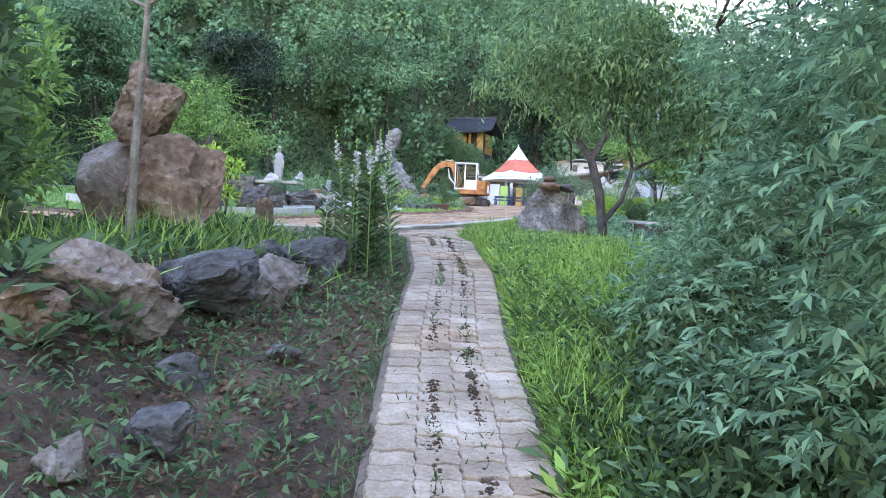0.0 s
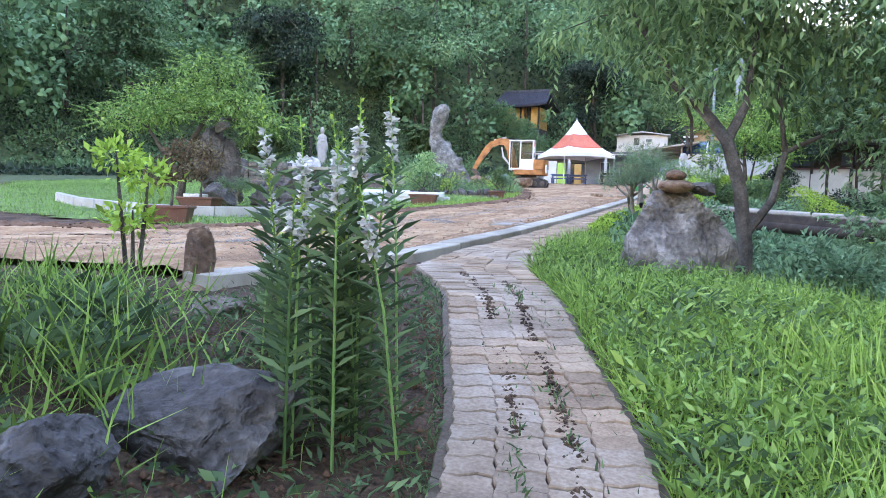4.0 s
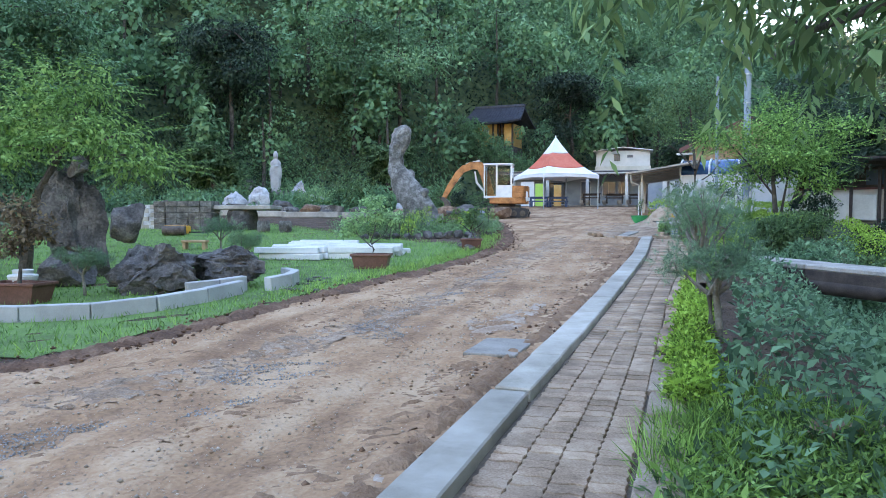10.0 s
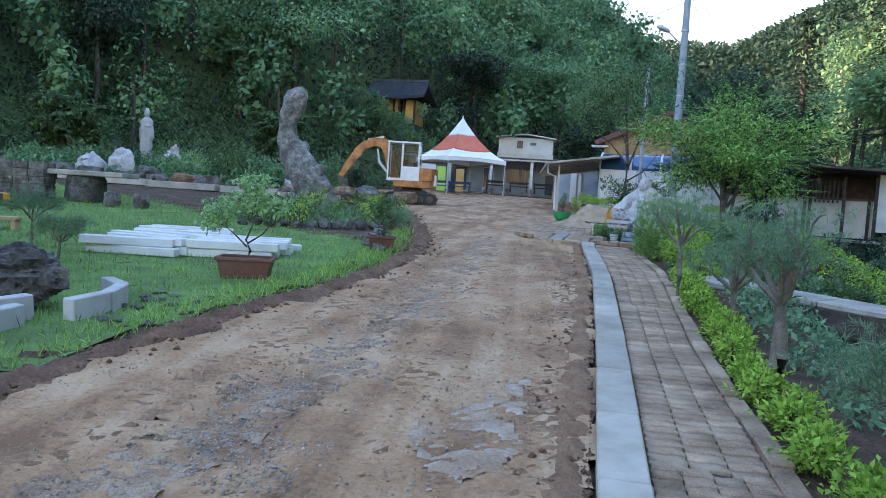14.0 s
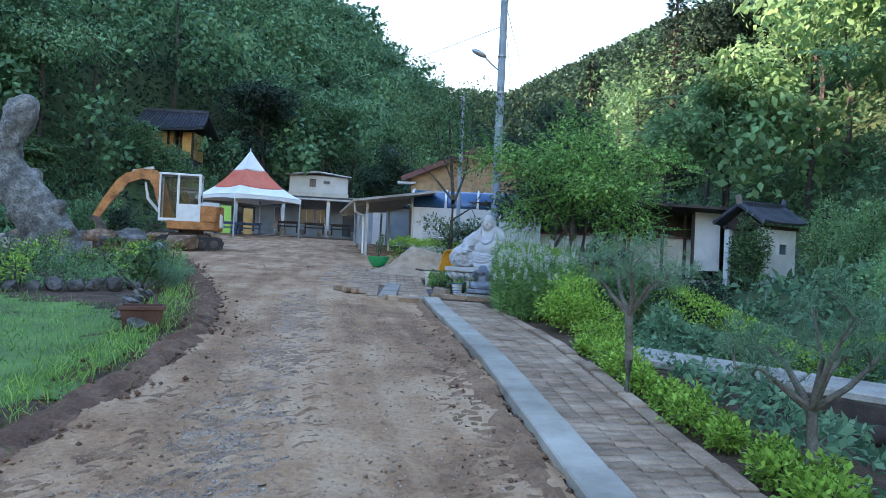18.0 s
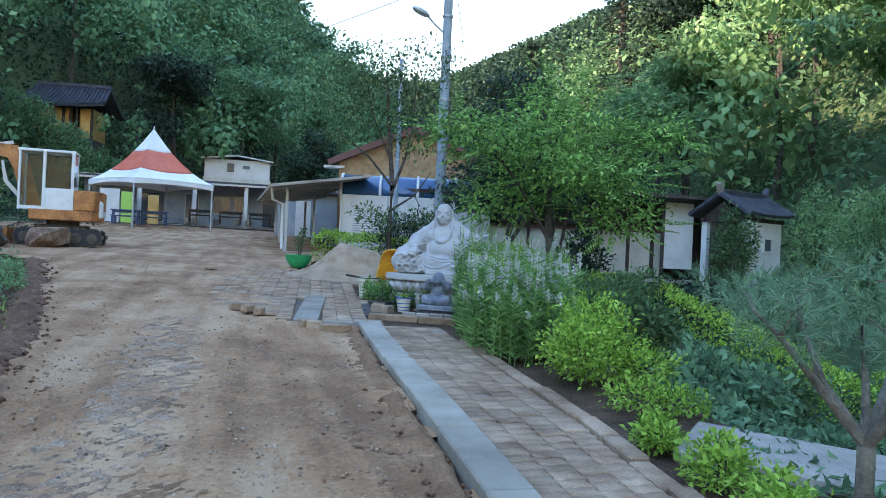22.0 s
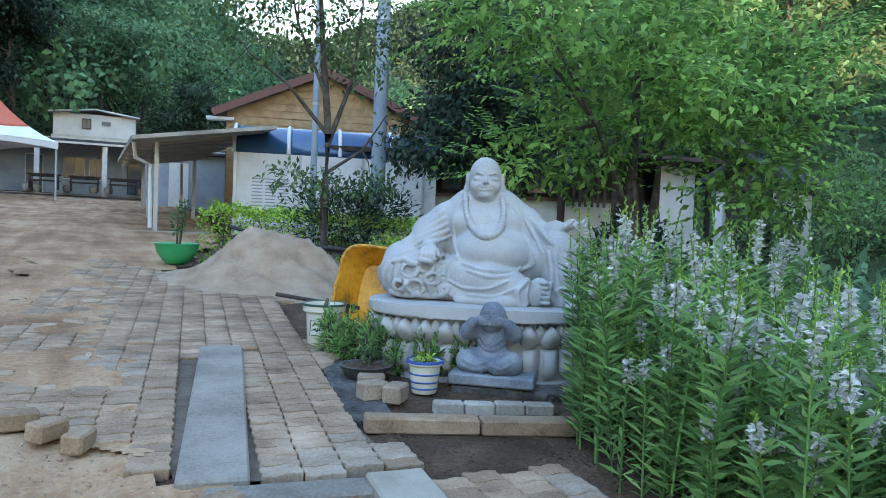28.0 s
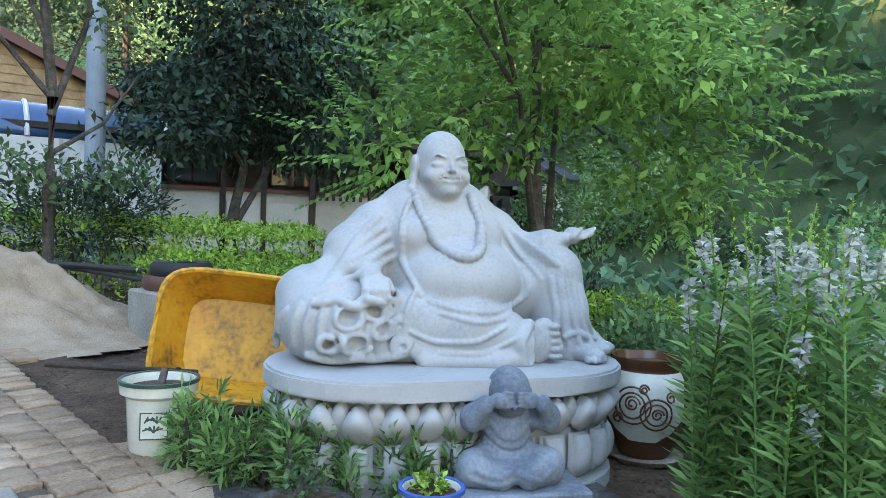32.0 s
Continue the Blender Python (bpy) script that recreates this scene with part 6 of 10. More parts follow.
for k, xx in enumerate((0.2, 0.65, 2.0, 3.2, 3.9, 5.4)):
    pt = base("porch_pot", xx, 77.9, 3.7 - 0.1, 0, "pale earthenware pot standing at the porch edge", "pot", "porch pots")
    bm = bmesh.new()
    lathe(bm, [(0.12, 0), (0.2, 0.1), (0.22, 0.26), (0.17, 0.36), (0.19, 0.38)], 14)
    part("pot_body", bm, M_CONC, pt, "", True)

# white rooftop cabin above the long house
cabin = base("white_cabin", 3.1, 93, 4.2, 0, "small white panel cabin with a low gable roof", "house")
slab(cabin, "lower_wall", (0, 1.3, 1.8), (5.4, 2.6, 3.6), M_CREAM)
slab(cabin, "wall", (0, 1.3, 4.35), (5.2, 2.6, 1.55), M_WHITE)
slab(cabin, "side_panel", (2.62, 1.3, 4.35), (0.04, 2.4, 1.5), M_GREYWALL, "pale blue side panel")
bm = bmesh.new()
for s in (-1, 1):
    box(bm, (s * 1.42, 1.2, 5.27), (2.95, 3.3, 0.1), 0.01, (0, s * 7, 0))
part("roof", bm, M_WHITE, cabin)
window(cabin, -0.55, 0.0, 4.45, 0.55, 0.7, 0.08, M_DARKWOOD, 1)
window(cabin, 0.7, 0.0, 4.55, 0.6, 0.3, 0.06, M_GREYWALL, 0)

# timber pavilion on the hillside
pav = base("hill_pavilion", -9.0, 87.6, 9.3, -8, "ochre timber pavilion with a dark tiled roof on the hillside", "pavilion")
slab(pav, "podium", (0, 1.9, -1.6), (3.8, 3.2, 3.6), M_ROCKD)
slab(pav, "wall", (-0.7, 0.6, 1.2), (2.2, 0.2, 2.4), M_OCHRE)
slab(pav, "wall", (1.35, 0.6, 1.2), (0.8, 0.2, 2.4), M_OCHRE)
slab(pav, "side_wall", (1.75, 2.0, 1.2), (0.15, 2.8, 2.4), M_OCHRE)
slab(pav, "back_wall", (0, 3.4, 1.2), (3.6, 0.2, 2.4), M_OCHRE)
for xx in (-1.85, -0.15, 0.35, 0.75, 1.8):
    bm = bmesh.new()
    cyl(bm, (xx, 0.42, 0), (xx, 0.42, 2.45), 0.1, None, 10)
    part("post", bm, M_DARKWOOD, pav)
slab(pav, "window", (-0.95, 0.48, 1.5), (0.6, 0.05, 0.7), M_CREAM)
for k in range(3):
    slab(pav, "window_bar", (-1.15 + 0.2 * k, 0.44, 1.5), (0.04, 0.03, 0.7), M_DARKWOOD)
bm = bmesh.new()
rows = []
for i in range(7):
    t = i / 6
    row = []
    for k in range(13):
        u = -1 + 2 * k / 12
        row.append(bm.verts.new((u * (2.9 - 0.35 * t), -0.75 + 2.75 * t, 2.45 + 1.75 * t ** 1.25 + 0.2 * u * u * (1 - t))))
    rows.append(row)
for i in range(1, 7):
    t = 1 - i / 6
    rows.append([bm.verts.new(((-1 + 2 * k / 12) * (2.9 - 0.35 * t), 4.75 - 2.75 * t, 2.45 + 1.75 * t ** 1.25)) for k in range(13)])
for a, b in zip(rows, rows[1:]):
    for k in range(12):
        bm.faces.new((a[k], a[k + 1], b[k + 1], b[k]))
o = part("roof", bm, M_TILE, pav, "dark curved tile roof")
o.modifiers.new("thick", "SOLIDIFY").thickness = 0.16
for k in range(21):
    u = -1 + 0.1 * k
    bm = bmesh.new()
    tube(bm, [(u * (2.9 - 0.35 * t), -0.78 + 2.75 * t, 2.5 + 1.75 * t ** 1.25 + 0.2 * u * u * (1 - t)) for t in (0, 0.33, 0.66, 1)], [0.06] * 4, 6)
    part("tile_rib", bm, M_TILE, o)
slab(pav, "ridge", (0, 2.0, 4.3), (5.2, 0.3, 0.26), M_TILE, "", None, 0.04)

# carport
cp = base("carport", 0, 0, 2.42, 0, "steel-framed lean-to carport with a thin roof", "carport")
for xx, yy, h in ((4.74, 55.0, 2.16), (6.25, 60.8, 2.3), (4.9, 61.0, 2.3), (6.4, 66.5, 2.35), (5.0, 66.5, 2.3)):
    slab(cp, "post", (xx, yy, h / 2), (0.1, 0.1, h), M_STEEL)
slab(cp, "roof", (5.75, 60.5, 2.5), (3.3, 13.0, 0.09), M_CONC, "thin weathered sheet roof", (0.8, -9, 0))
for k in range(6):
    slab(cp, "rafter", (5.75, 55 + 2.3 * k, 2.4), (3.1, 0.07, 0.1), M_STEEL, "", (0, -9, 0))
bm = bmesh.new()
tube(bm, [(4.2, 54.4, 2.1), (4.25, 54.7, 1.75), (4.6, 54.9, 1.6), (4.62, 54.9, 0.1)], [0.05] * 4, 8)
part("drain_pipe", bm, M_WHITE, cp, "white bent drain pipe")
slab(cp, "paving", (5.1, 55.2, 0.0), (1.9, 1.2, 0.06), M_CONC)
# sheds behind the carport
sd = base("grey_shed", 7.4, 70, 3.1, 0, "pale grey shed with a white spotted door", "shed")
slab(sd, "wall", (0, 0, 1.1), (4.2, 0.2, 2.3), M_GREYWALL)
slab(sd, "side_wall", (-2.05, 1.6, 1.1), (0.15, 3.2, 2.3), M_GREYWALL)
slab(sd, "door", (-0.8, -0.13, 0.95), (0.8, 0.06, 1.9), M_WHITE)
slab(sd, "roof", (0, 1.4, 2.35), (4.6, 4.0, 0.1), M_TILE)

# white hall with blue canopy and the timber gable behind it
hall = base("white_hall", 6.55, 55.0, 2.4, -14, "white-panelled hall front with a blue curved canopy", "house")
slab(hall, "wall", (2.6, 0.1, 1.05), (5.2, 0.2, 2.1), M_WHITE)
slab(hall, "side_wall", (0.1, 3.2, 1.05), (0.2, 6.0, 2.1), M_CREAM)
for k in range(4):
    slab(hall, "panel_joint", (0.05 + 1.6 * k, -0.02, 1.05), (0.07, 0.05, 2.1), M_STEEL)
slab(hall, "sill", (2.6, -0.04, 0.28), (5.2, 0.12, 0.06), M_STEEL)
bm = bmesh.new()
for k in range(9):
    a = k / 8 * math.pi / 2
    for xx in (0.0, 5.3):
        bm.verts.new((xx, 0.0 + 0.75 * (1 - math.cos(a)), 2.1 + 0.75 * math.sin(a)))
bm.verts.ensure_lookup_table()
for k in range(8):
    bm.faces.new((bm.verts[2 * k], bm.verts[2 * k + 1], bm.verts[2 * k + 3], bm.verts[2 * k + 2]))
o = part("blue_canopy", bm, M_BLUEROOF, hall, "dark blue curved polycarbonate sheet", True)
o.modifiers.new("thick", "SOLIDIFY").thickness = 0.02
for xx in (0.0, 1.35, 2.65, 4.0, 5.3):
    bm = bmesh.new()
    tube(bm, [(xx, -0.01 + 0.76 * (1 - math.cos(k / 8 * math.pi / 2)), 2.1 + 0.77 * math.sin(k / 8 * math.pi / 2)) for k in range(9)], [0.05] * 9, 6)
    part("canopy_rib", bm, M_WHITE, hall)
bd = slab(hall, "notice_board", (0.95, -0.05, 1.1), (1.1, 0.05, 0.9), M_WHITE, "white notice board with rows of small print")
for r_ in range(9):
    for c_ in range(3):
        slab(bd, "print_line", (0.6 + 0.33 * c_, -0.08, 1.45 - 0.085 * r_), (0.24 + 0.06 * ((r_ * 7 + c_ * 3) % 3) / 3, 0.006, 0.028), M_PRINT)
gb = base("timber_gable_house", 10.5, 61.3, 2.7, -14, "house with tan wood siding under a dark red gable roof", "house")
bm = bmesh.new()
prism(bm, [(-3.2, 0), (3.4, 0), (3.4, 3.7), (0.1, 5.15), (-3.2, 3.7)], 0, 0.25)
bmesh.ops.rotate(bm, cent=(0, 0, 0), matrix=Euler((radians(90), 0, 0)).to_matrix(), verts=bm.verts)
bmesh.ops.translate(bm, vec=(0, 0.25, 0), verts=bm.verts)
part("gable_wall", bm, M_WOOD, gb)
for k in range(20):
    zz = 0.2 + 0.25 * k
    hw = 3.25 if zz < 3.7 else max(0.15, 3.25 * (5.15 - zz) / 1.45)
    slab(gb, "siding_board", (0.08, -0.03, zz), (hw * 2, 0.05, 0.225), M_WOOD, "", (4, 0, 0))
for s in (-1, 1):
    slab(gb, "roof_slope", (0.1 + s * 1.85, 3.5, 4.5), (4.1, 8.0, 0.12), M_REDTRIM, "dark red sheet roof", (0, s * 23.7, 0))
    slab(gb, "barge_board", (0.1 + s * 1.85, -0.48, 4.42), (4.1, 0.06, 0.24), M_REDTRIM, "", (0, s * 23.7, 0))
slab(gb, "eave_board", (-3.4, 0.0, 3.45), (0.9, 0.5, 0.1), M_WHITE)

# low building behind the trees: cream wall under dark eaves
lb = base("low_outbuilding", 13.0, 53.6, 2.15, -24, "low outbuilding with a cream wall under dark eaves", "building")
slab(lb, "wall", (0, 0, 0.75), (9.0, 0.2, 1.5), M_CREAM)
slab(lb, "upper_wall", (0, 0.6, 2.0), (9.0, 0.15, 1.2), M_DARKWOOD)
slab(lb, "ledge", (0, -0.04, 1.53), (9.1, 0.32, 0.08), M_REDTRIM)
slab(lb, "roof", (0, 0.9, 2.75), (9.8, 3.6, 0.12), M_DARKWOOD, "", (5, 0, 0))
for k in range(5):
    slab(lb, "post", (-4.2 + 2.1 * k, -0.14, 1.3), (0.12, 0.12, 2.6), M_DARKWOOD)
for k in range(3):
    window(lb, -3 + 2.4 * k, 0.5, 2.05, 1.2, 0.75, 0.05, M_DARKWOOD, 1)
# dark wooden shed beside the stream, on a platform
ds = base("dark_shed", 16.0, 52.0, 1.55, -30, "open dark wooden shed with a white end wall above the stream", "shed")
slab(ds, "platform", (0, 0.5, 0.3), (5.0, 2.6, 0.25), M_DARKWOOD)
slab(ds, "floor_boards", (0, -0.85, 0.5), (5.2, 0.5, 0.1), M_CONC)
slab(ds, "back_wall", (0, 1.5, 1.7), (5.0, 0.1, 2.6), M_DARKWOOD)
slab(ds, "white_end_wall", (1.6, -0.5, 2.0), (0.9, 0.1, 2.2), M_WHITE)
slab(ds, "low_wall", (-2.4, -0.5, 1.3), (1.8, 0.1, 1.1), M_CREAM)
for xx in (-2.5, -1.4, 0.0, 1.1, 2.4):
    slab(ds, "post", (xx, -0.55, 1.7), (0.12, 0.12, 2.6), M_DARKWOOD)
for k in range(7):
    slab(ds, "wall_slat", (-1.2 + 0.16 * k, -0.5, 2.4), (0.07, 0.04, 0.9), M_DARKWOOD)
slab(ds, "roof", (0.2, 0.3, 3.12), (6.2, 3.6, 0.1), M_DARKWOOD, "", (-5, 3, 0))
for xx in (-2.2, 0, 2.2):
    slab(ds, "stilt", (xx, -0.3, -0.5), (0.18, 0.18, 1.6), M_DARKWOOD)

# tiled gatehouse: gable end open towards the yard
gt = base("tiled_gatehouse", 17.9, 48.6, 1.95, 17, "small gatehouse with white posts and a black tiled gable roof", "gatehouse")
for yy in (-0.68, 0.68):
    slab(gt, "side_wall", (0.1, yy, 1.0), (1.5, 0.14, 2.0), M_WHITE, "", None, 0.01)
    slab(gt, "corner_post", (-0.8, yy, 1.02), (0.2, 0.2, 2.06), M_WHITE, "", None, 0.015)
slab(gt, "back_wall", (0.82, 0, 1.0), (0.12, 1.22, 2.0), M_DARKWOOD)
slab(gt, "door_leaf", (-0.72, 0.3, 0.9), (0.06, 0.55, 1.75), M_DARKWOOD, "half-open dark wooden door leaf")
for yy in (-0.68, 0.68):
    slab(gt, "eave_beam", (0, yy, 2.06), (2.0, 0.12, 0.12), M_DARKWOOD)
slab(gt, "tie_beam", (-0.85, 0, 2.06), (0.12, 1.5, 0.12), M_DARKWOOD)
window(gt, 0.15, -0.75, 1.35, 0.44, 0.42, 0.06, M_WHITE, 0)
bm = bmesh.new()
for y0, y1 in ((-0.72, 0.0), (0.72, 0.0)):
    vs = [bm.verts.new((xx, yy, zz)) for xx in (-0.92, -0.86) for yy, zz in ((y0, 2.12), (y1, 2.12), (y1, 2.62))]
    bm.faces.new(vs[:3])
    bm.faces.new(vs[3:][::-1])
    for k in range(3):
        bm.faces.new((vs[k], vs[(k + 1) % 3], vs[3 + (k + 1) % 3], vs[3 + k]))
part("gable_board", bm, M_DARKWOOD, gt)
for s_ in (-1, 1):
    bm = bmesh.new()
    rows = []
    for i in range(9):
        t_ = i / 8
        zz = 2.76 - 0.72 * t_ + 0.12 * t_ * t_
        rows.append([bm.verts.new((-1.12 + 2.24 * k / 8, s_ * 1.06 * t_, zz + 0.07 * abs(-1 + k / 4) ** 3)) for k in range(9)])
    for r0_, r1_ in zip(rows, rows[1:]):
        for k in range(8):
            bm.faces.new((r0_[k], r0_[k + 1], r1_[k + 1], r1_[k]))
    rf = part("roof_slope", bm, M_TILE, gt, "black clay tile slope")
    rf.modifiers.new("thick", "SOLIDIFY").thickness = 0.07
    for k in range(12):
        xx = -1.08 + 2.16 * k / 11
        up_ = 0.07 * abs(xx / 1.08) ** 3
        for c_ in range(5):
            ta, tb_ = c_ / 5, (c_ + 1.06) / 5
            bm = bmesh.new()
            cyl(bm, (xx, s_ * 1.06 * ta, 2.81 - 0.72 * ta + 0.12 * ta * ta + up_), (xx, s_ * 1.06 * tb_, 2.795 - 0.72 * tb_ + 0.12 * tb_ * tb_ + up_), 0.042, 0.056, 8)
            part("roof_tile", bm, M_TILE, rf)
slab(gt, "ridge", (0, 0, 2.86), (2.2, 0.17, 0.2), M_TILE, "", None, 0.03)
for s_ in (-1, 1):
    slab(gt, "ridge_end", (s_ * 1.13, 0, 2.98), (0.14, 0.19, 0.34), M_WORNC if s_ < 0 else M_TILE, "", (0, s_ * 18, 0), 0.03)
    for sy_ in (-1, 1):
        slab(gt, "barge_tile", (s_ * 1.14, sy_ * 0.55, 2.5), (0.09, 1.2, 0.12), M_TILE, "", (-sy_ * 31, 0, 0), 0.02)

# ---------- poles and wires ----------
def pole(x, y, h, r, label, lamp=False):
    p = base("utility_pole", x, y, G(x, y), 0, label, "utility pole")
    bm = bmesh.new()
    cyl(bm, (0, 0, -0.2), (0, 0, h), r, r * 0.72, 16)
    part("shaft", bm, M_POLE, p)
    for z in (h * 0.5, h * 0.62, h * 0.75):
        bm = bmesh.new()
        cyl(bm, (0, 0, z), (0, 0, z + 0.06), r * 0.98, None, 16)
        part("band", bm, M_STEEL, p)
    if lamp:
        bm = bmesh.new()
        tube(bm, [(0, 0, 7.1), (-0.35, 0, 7.35), (-0.62, 0, 7.6)], [0.035, 0.03, 0.03], 8)
        a = part("lamp_arm", bm, M_STEEL, p)
        bm = bmesh.new()
        ball(bm, (-0.85, 0, 7.72), (0.3, 0.13, 0.1), 16, 8, (0, 22, 0))
        part("lamp_head", bm, M_STEEL, p, "rounded grey street lamp head", True)
    return p


pole(9.08, 51.3, 10.2, 0.17, "tall grey concrete utility pole with a street lamp", True)
pole(8.0, 52.7, 6.5, 0.085, "slim grey steel pole beside the hall")
pole(1.45, 13.0, 9.5, 0.17, "thick grey-blue pole at the rockery's edge")


def wire(a, b, sag, r=0.012):
    bm = bmesh.new()
    a, b = Vector(a), Vector(b)
    pts = [a.lerp(b, i / 12) - Vector((0, 0, sag * 4 * (i / 12) * (1 - i / 12))) for i in range(13)]
    tube(bm, pts, [r] * 13, 5)
    return tagged(part("overhead_wire", bm, M_BLACK), "thin black overhead wire hung between poles", "wire", "overhead wires")


wire((9.08, 51.3, 12.0), (24, 95, 17), 0.6)
wire((9.08, 51.3, 11.6), (22, 95, 16), 0.7)
wire((9.08, 51.3, 11.8), (13, 20, 13.5), 0.4)
wire((9.08, 51.3, 11.0), (-12, 90, 12.5), 1.0)
wire((8.0, 52.7, 8.6), (5.7, 93, 8.4), 0.8)


# ---------- plants ----------
def tree(name, x, y, limbs, lobes, count, length, width, leaf, bark, label, group="", droop=0.35, category="tree", z=None, shell=0.5, palm=False, sprays=0):
    """A tree: tapered trunk and limbs, and a crown of single leaves in uneven lobes. Places are relative to its foot."""
    zz = G(x, y) if z is None else z
    t = base(name, x, y, zz, 0, label, category, group)
    bm = bmesh.new()
    for pts, r0, r1 in limbs:
        k = len(pts)
        tube(bm, pts, [r0 + (r1 - r0) * i / (k - 1) for i in range(k)], 8)
    rnd = random.Random(int(x * 100 + y * 10))
    for lb in lobes:
        s = min((p for pts, _, _ in limbs for p in pts[1:]), key=lambda q: math.dist(q, lb[:3]))
        e = Vector(lb[:3]) + Vector((rnd.uniform(-1, 1) * lb[3], rnd.uniform(-1, 1) * lb[4], lb[5] * 0.4)) * 0.5
        m = Vector(s).lerp(e, 0.5) + Vector((rnd.uniform(-0.1, 0.1), rnd.uniform(-0.1, 0.1), 0.08)) * (e - Vector(s)).length
        tube(bm, [s, m, e], [limbs[-1][2] * 1.4, limbs[-1][2], limbs[-1][2] * 0.35], 6)
    part("trunk", bm, bark, t, "", True)
    p, d = blob_points(lobes, count, shell)
    way = d * 0.35 + RNG.normal(size=d.shape) * 0.6 + (0, 0, -droop)
    sz = length * (0.7 + 0.6 * RNG.random(count))
    face = d * 0.5 + (0, 0, 0.9)
    if sprays:
        # leafy twigs that reach out of the crown
        q, o = blob_points(lobes, sprays, 0.9)
        o = unit(o * (1, 1, 0.5) + (0, 0, 0.25 - 0.8 * droop))
        s = np.tile(np.linspace(0, 1, 16), sprays)
        run = np.repeat(3.0 * length + 3.5 * length * RNG.random(sprays), 16)
        tw = np.repeat(o, 16, 0)
        side = unit(np.cross(tw, (0, 0, 1))) * np.where(np.arange(16 * sprays) % 2 == 0, 1, -1)[:, None]
        p = np.r_[p, np.repeat(q, 16, 0) + tw * (s * run)[:, None] + np.array((0, 0, -0.25 * droop)) * (s * s * run)[:, None]]
        way = np.r_[way, tw * 0.7 + side * 0.8 + (0, 0, -0.2 - 0.5 * droop)]
        face = np.r_[face, np.tile((0.0, 0.0, 1.0), (16 * sprays, 1))]
        sz = np.r_[sz, length * (1.05 - 0.4 * s)]
    if palm:
        p, way, k, face = fans(p, way, face + RNG.normal(size=face.shape) * 0.3)
        sz = np.tile(sz, 5) * k
    leaves("crown", p, way, sz, sz * width / length, leaf, t, "", 0.14, face)
    return t


def shrub(name, x, y, lobes, count, length, width, leaf, label, group="", z=None, up=0.3, category="shrub", palm=False):
    zz = G(x, y) if z is None else z
    t = base(name, x, y, zz, 0, label, category, group)
    bm = bmesh.new()
    for lb in lobes[:6]:
        tube(bm, [(lb[0] * 0.3, lb[1] * 0.3, -0.05), (lb[0] * 0.8, lb[1] * 0.8, max(0.05, lb[2] * 0.7)), (lb[0], lb[1], max(0.1, lb[2] + lb[5] * 0.4))], [0.02, 0.014, 0.006], 5)
    part("stems", bm, M_BARK, t)
    p, d = blob_points(lobes, count, 0.45)
    keep = p[:, 2] > 0.01
    p, d = p[keep], d[keep]
    sz = length * (0.65 + 0.7 * RNG.random(len(p)))
    way, face = d * 0.7 + RNG.normal(size=d.shape) * 0.5 + (0, 0, up), None
    if palm:
        p, way, k, face = fans(p, way, d * 0.6 + (0, 0, 1.0) + RNG.normal(size=d.shape) * 0.3)
        sz = np.tile(sz, 5) * k
    leaves("foliage", p, way, sz, sz * width / length, leaf, t, "", 0.18, face)
    return t


# peach tree behind the boulder
tree("peach_tree", 6.7, 20.0,
     [([(0, 0, -0.2), (-0.02, 0, 0.6), (-0.1, -0.03, 1.2), (-0.26, -0.08, 1.72), (-0.5, 0.05, 2.05), (-0.8, 0.2, 2.35), (-1.05, 0.6, 2.85), (-1.35, 1.0, 3.4)], 0.092, 0.035),
      ([(-0.8, 0.2, 2.35), (-0.62, 0.3, 2.0), (-0.6, 0.5, 1.6)], 0.03, 0.012), ([(-0.26, -0.08, 1.72), (-0.06, 0.2, 2.14), (0, 0.4, 2.7), (0.1, 0.5, 3.4)], 0.06, 0.02),
      ([(0, 0, 0.75), (0.25, 0.2, 1.1), (0.41, 0.6, 1.65), (0.3, 0.5, 2.27), (0.35, 0.6, 3.2)], 0.05, 0.018), ([(0.41, 0.6, 1.65), (1.0, 0.8, 1.95), (1.7, 1.0, 2.2)], 0.03, 0.012), ([(-1.05, 0.6, 2.85), (-1.2, 1.8, 3.0), (-1.3, 2.6, 3.0)], 0.03, 0.01)],
     [(-0.95, 0.3, 2.65, 0.4, 0.5, 0.3), (-0.55, 0, 2.35, 0.3, 0.35, 0.25), (-1.5, 1.2, 3.3, 0.7, 0.8, 0.4), (-1.3, 2.0, 3.15, 0.35, 0.5, 0.25), (-0.9, 2.6, 3.1, 0.4, 0.5, 0.3), (-0.4, 0.3, 3.3, 1.0, 0.9, 0.6),
      (0.4, 0.5, 3.4, 1.1, 1.0, 0.7), (1.4, 0.6, 2.9, 1.0, 1.0, 0.7), (0.9, 1.6, 2.6, 0.9, 0.9, 0.6), (-0.2, 1.8, 3.5, 1.0, 1.0, 0.6), (-1.3, 0.2, 3.6, 0.9, 0.9, 0.4), (-0.2, 0.6, 4.3, 1.3, 1.2, 0.5), (1.2, 0.8, 4.0, 1.1, 1.0, 0.5), (0.05, 0.2, 2.5, 0.4, 0.4, 0.35), (-2.3, 1.0, 3.1, 0.25, 0.3, 0.15), (1.9, -0.6, 2.5, 0.9, 0.9, 0.8)],
     10500, 0.15, 0.042, L_PEACH, M_BARK, "peach tree with narrow drooping leaves behind the boulder", droop=0.6, z=0.3, sprays=130)
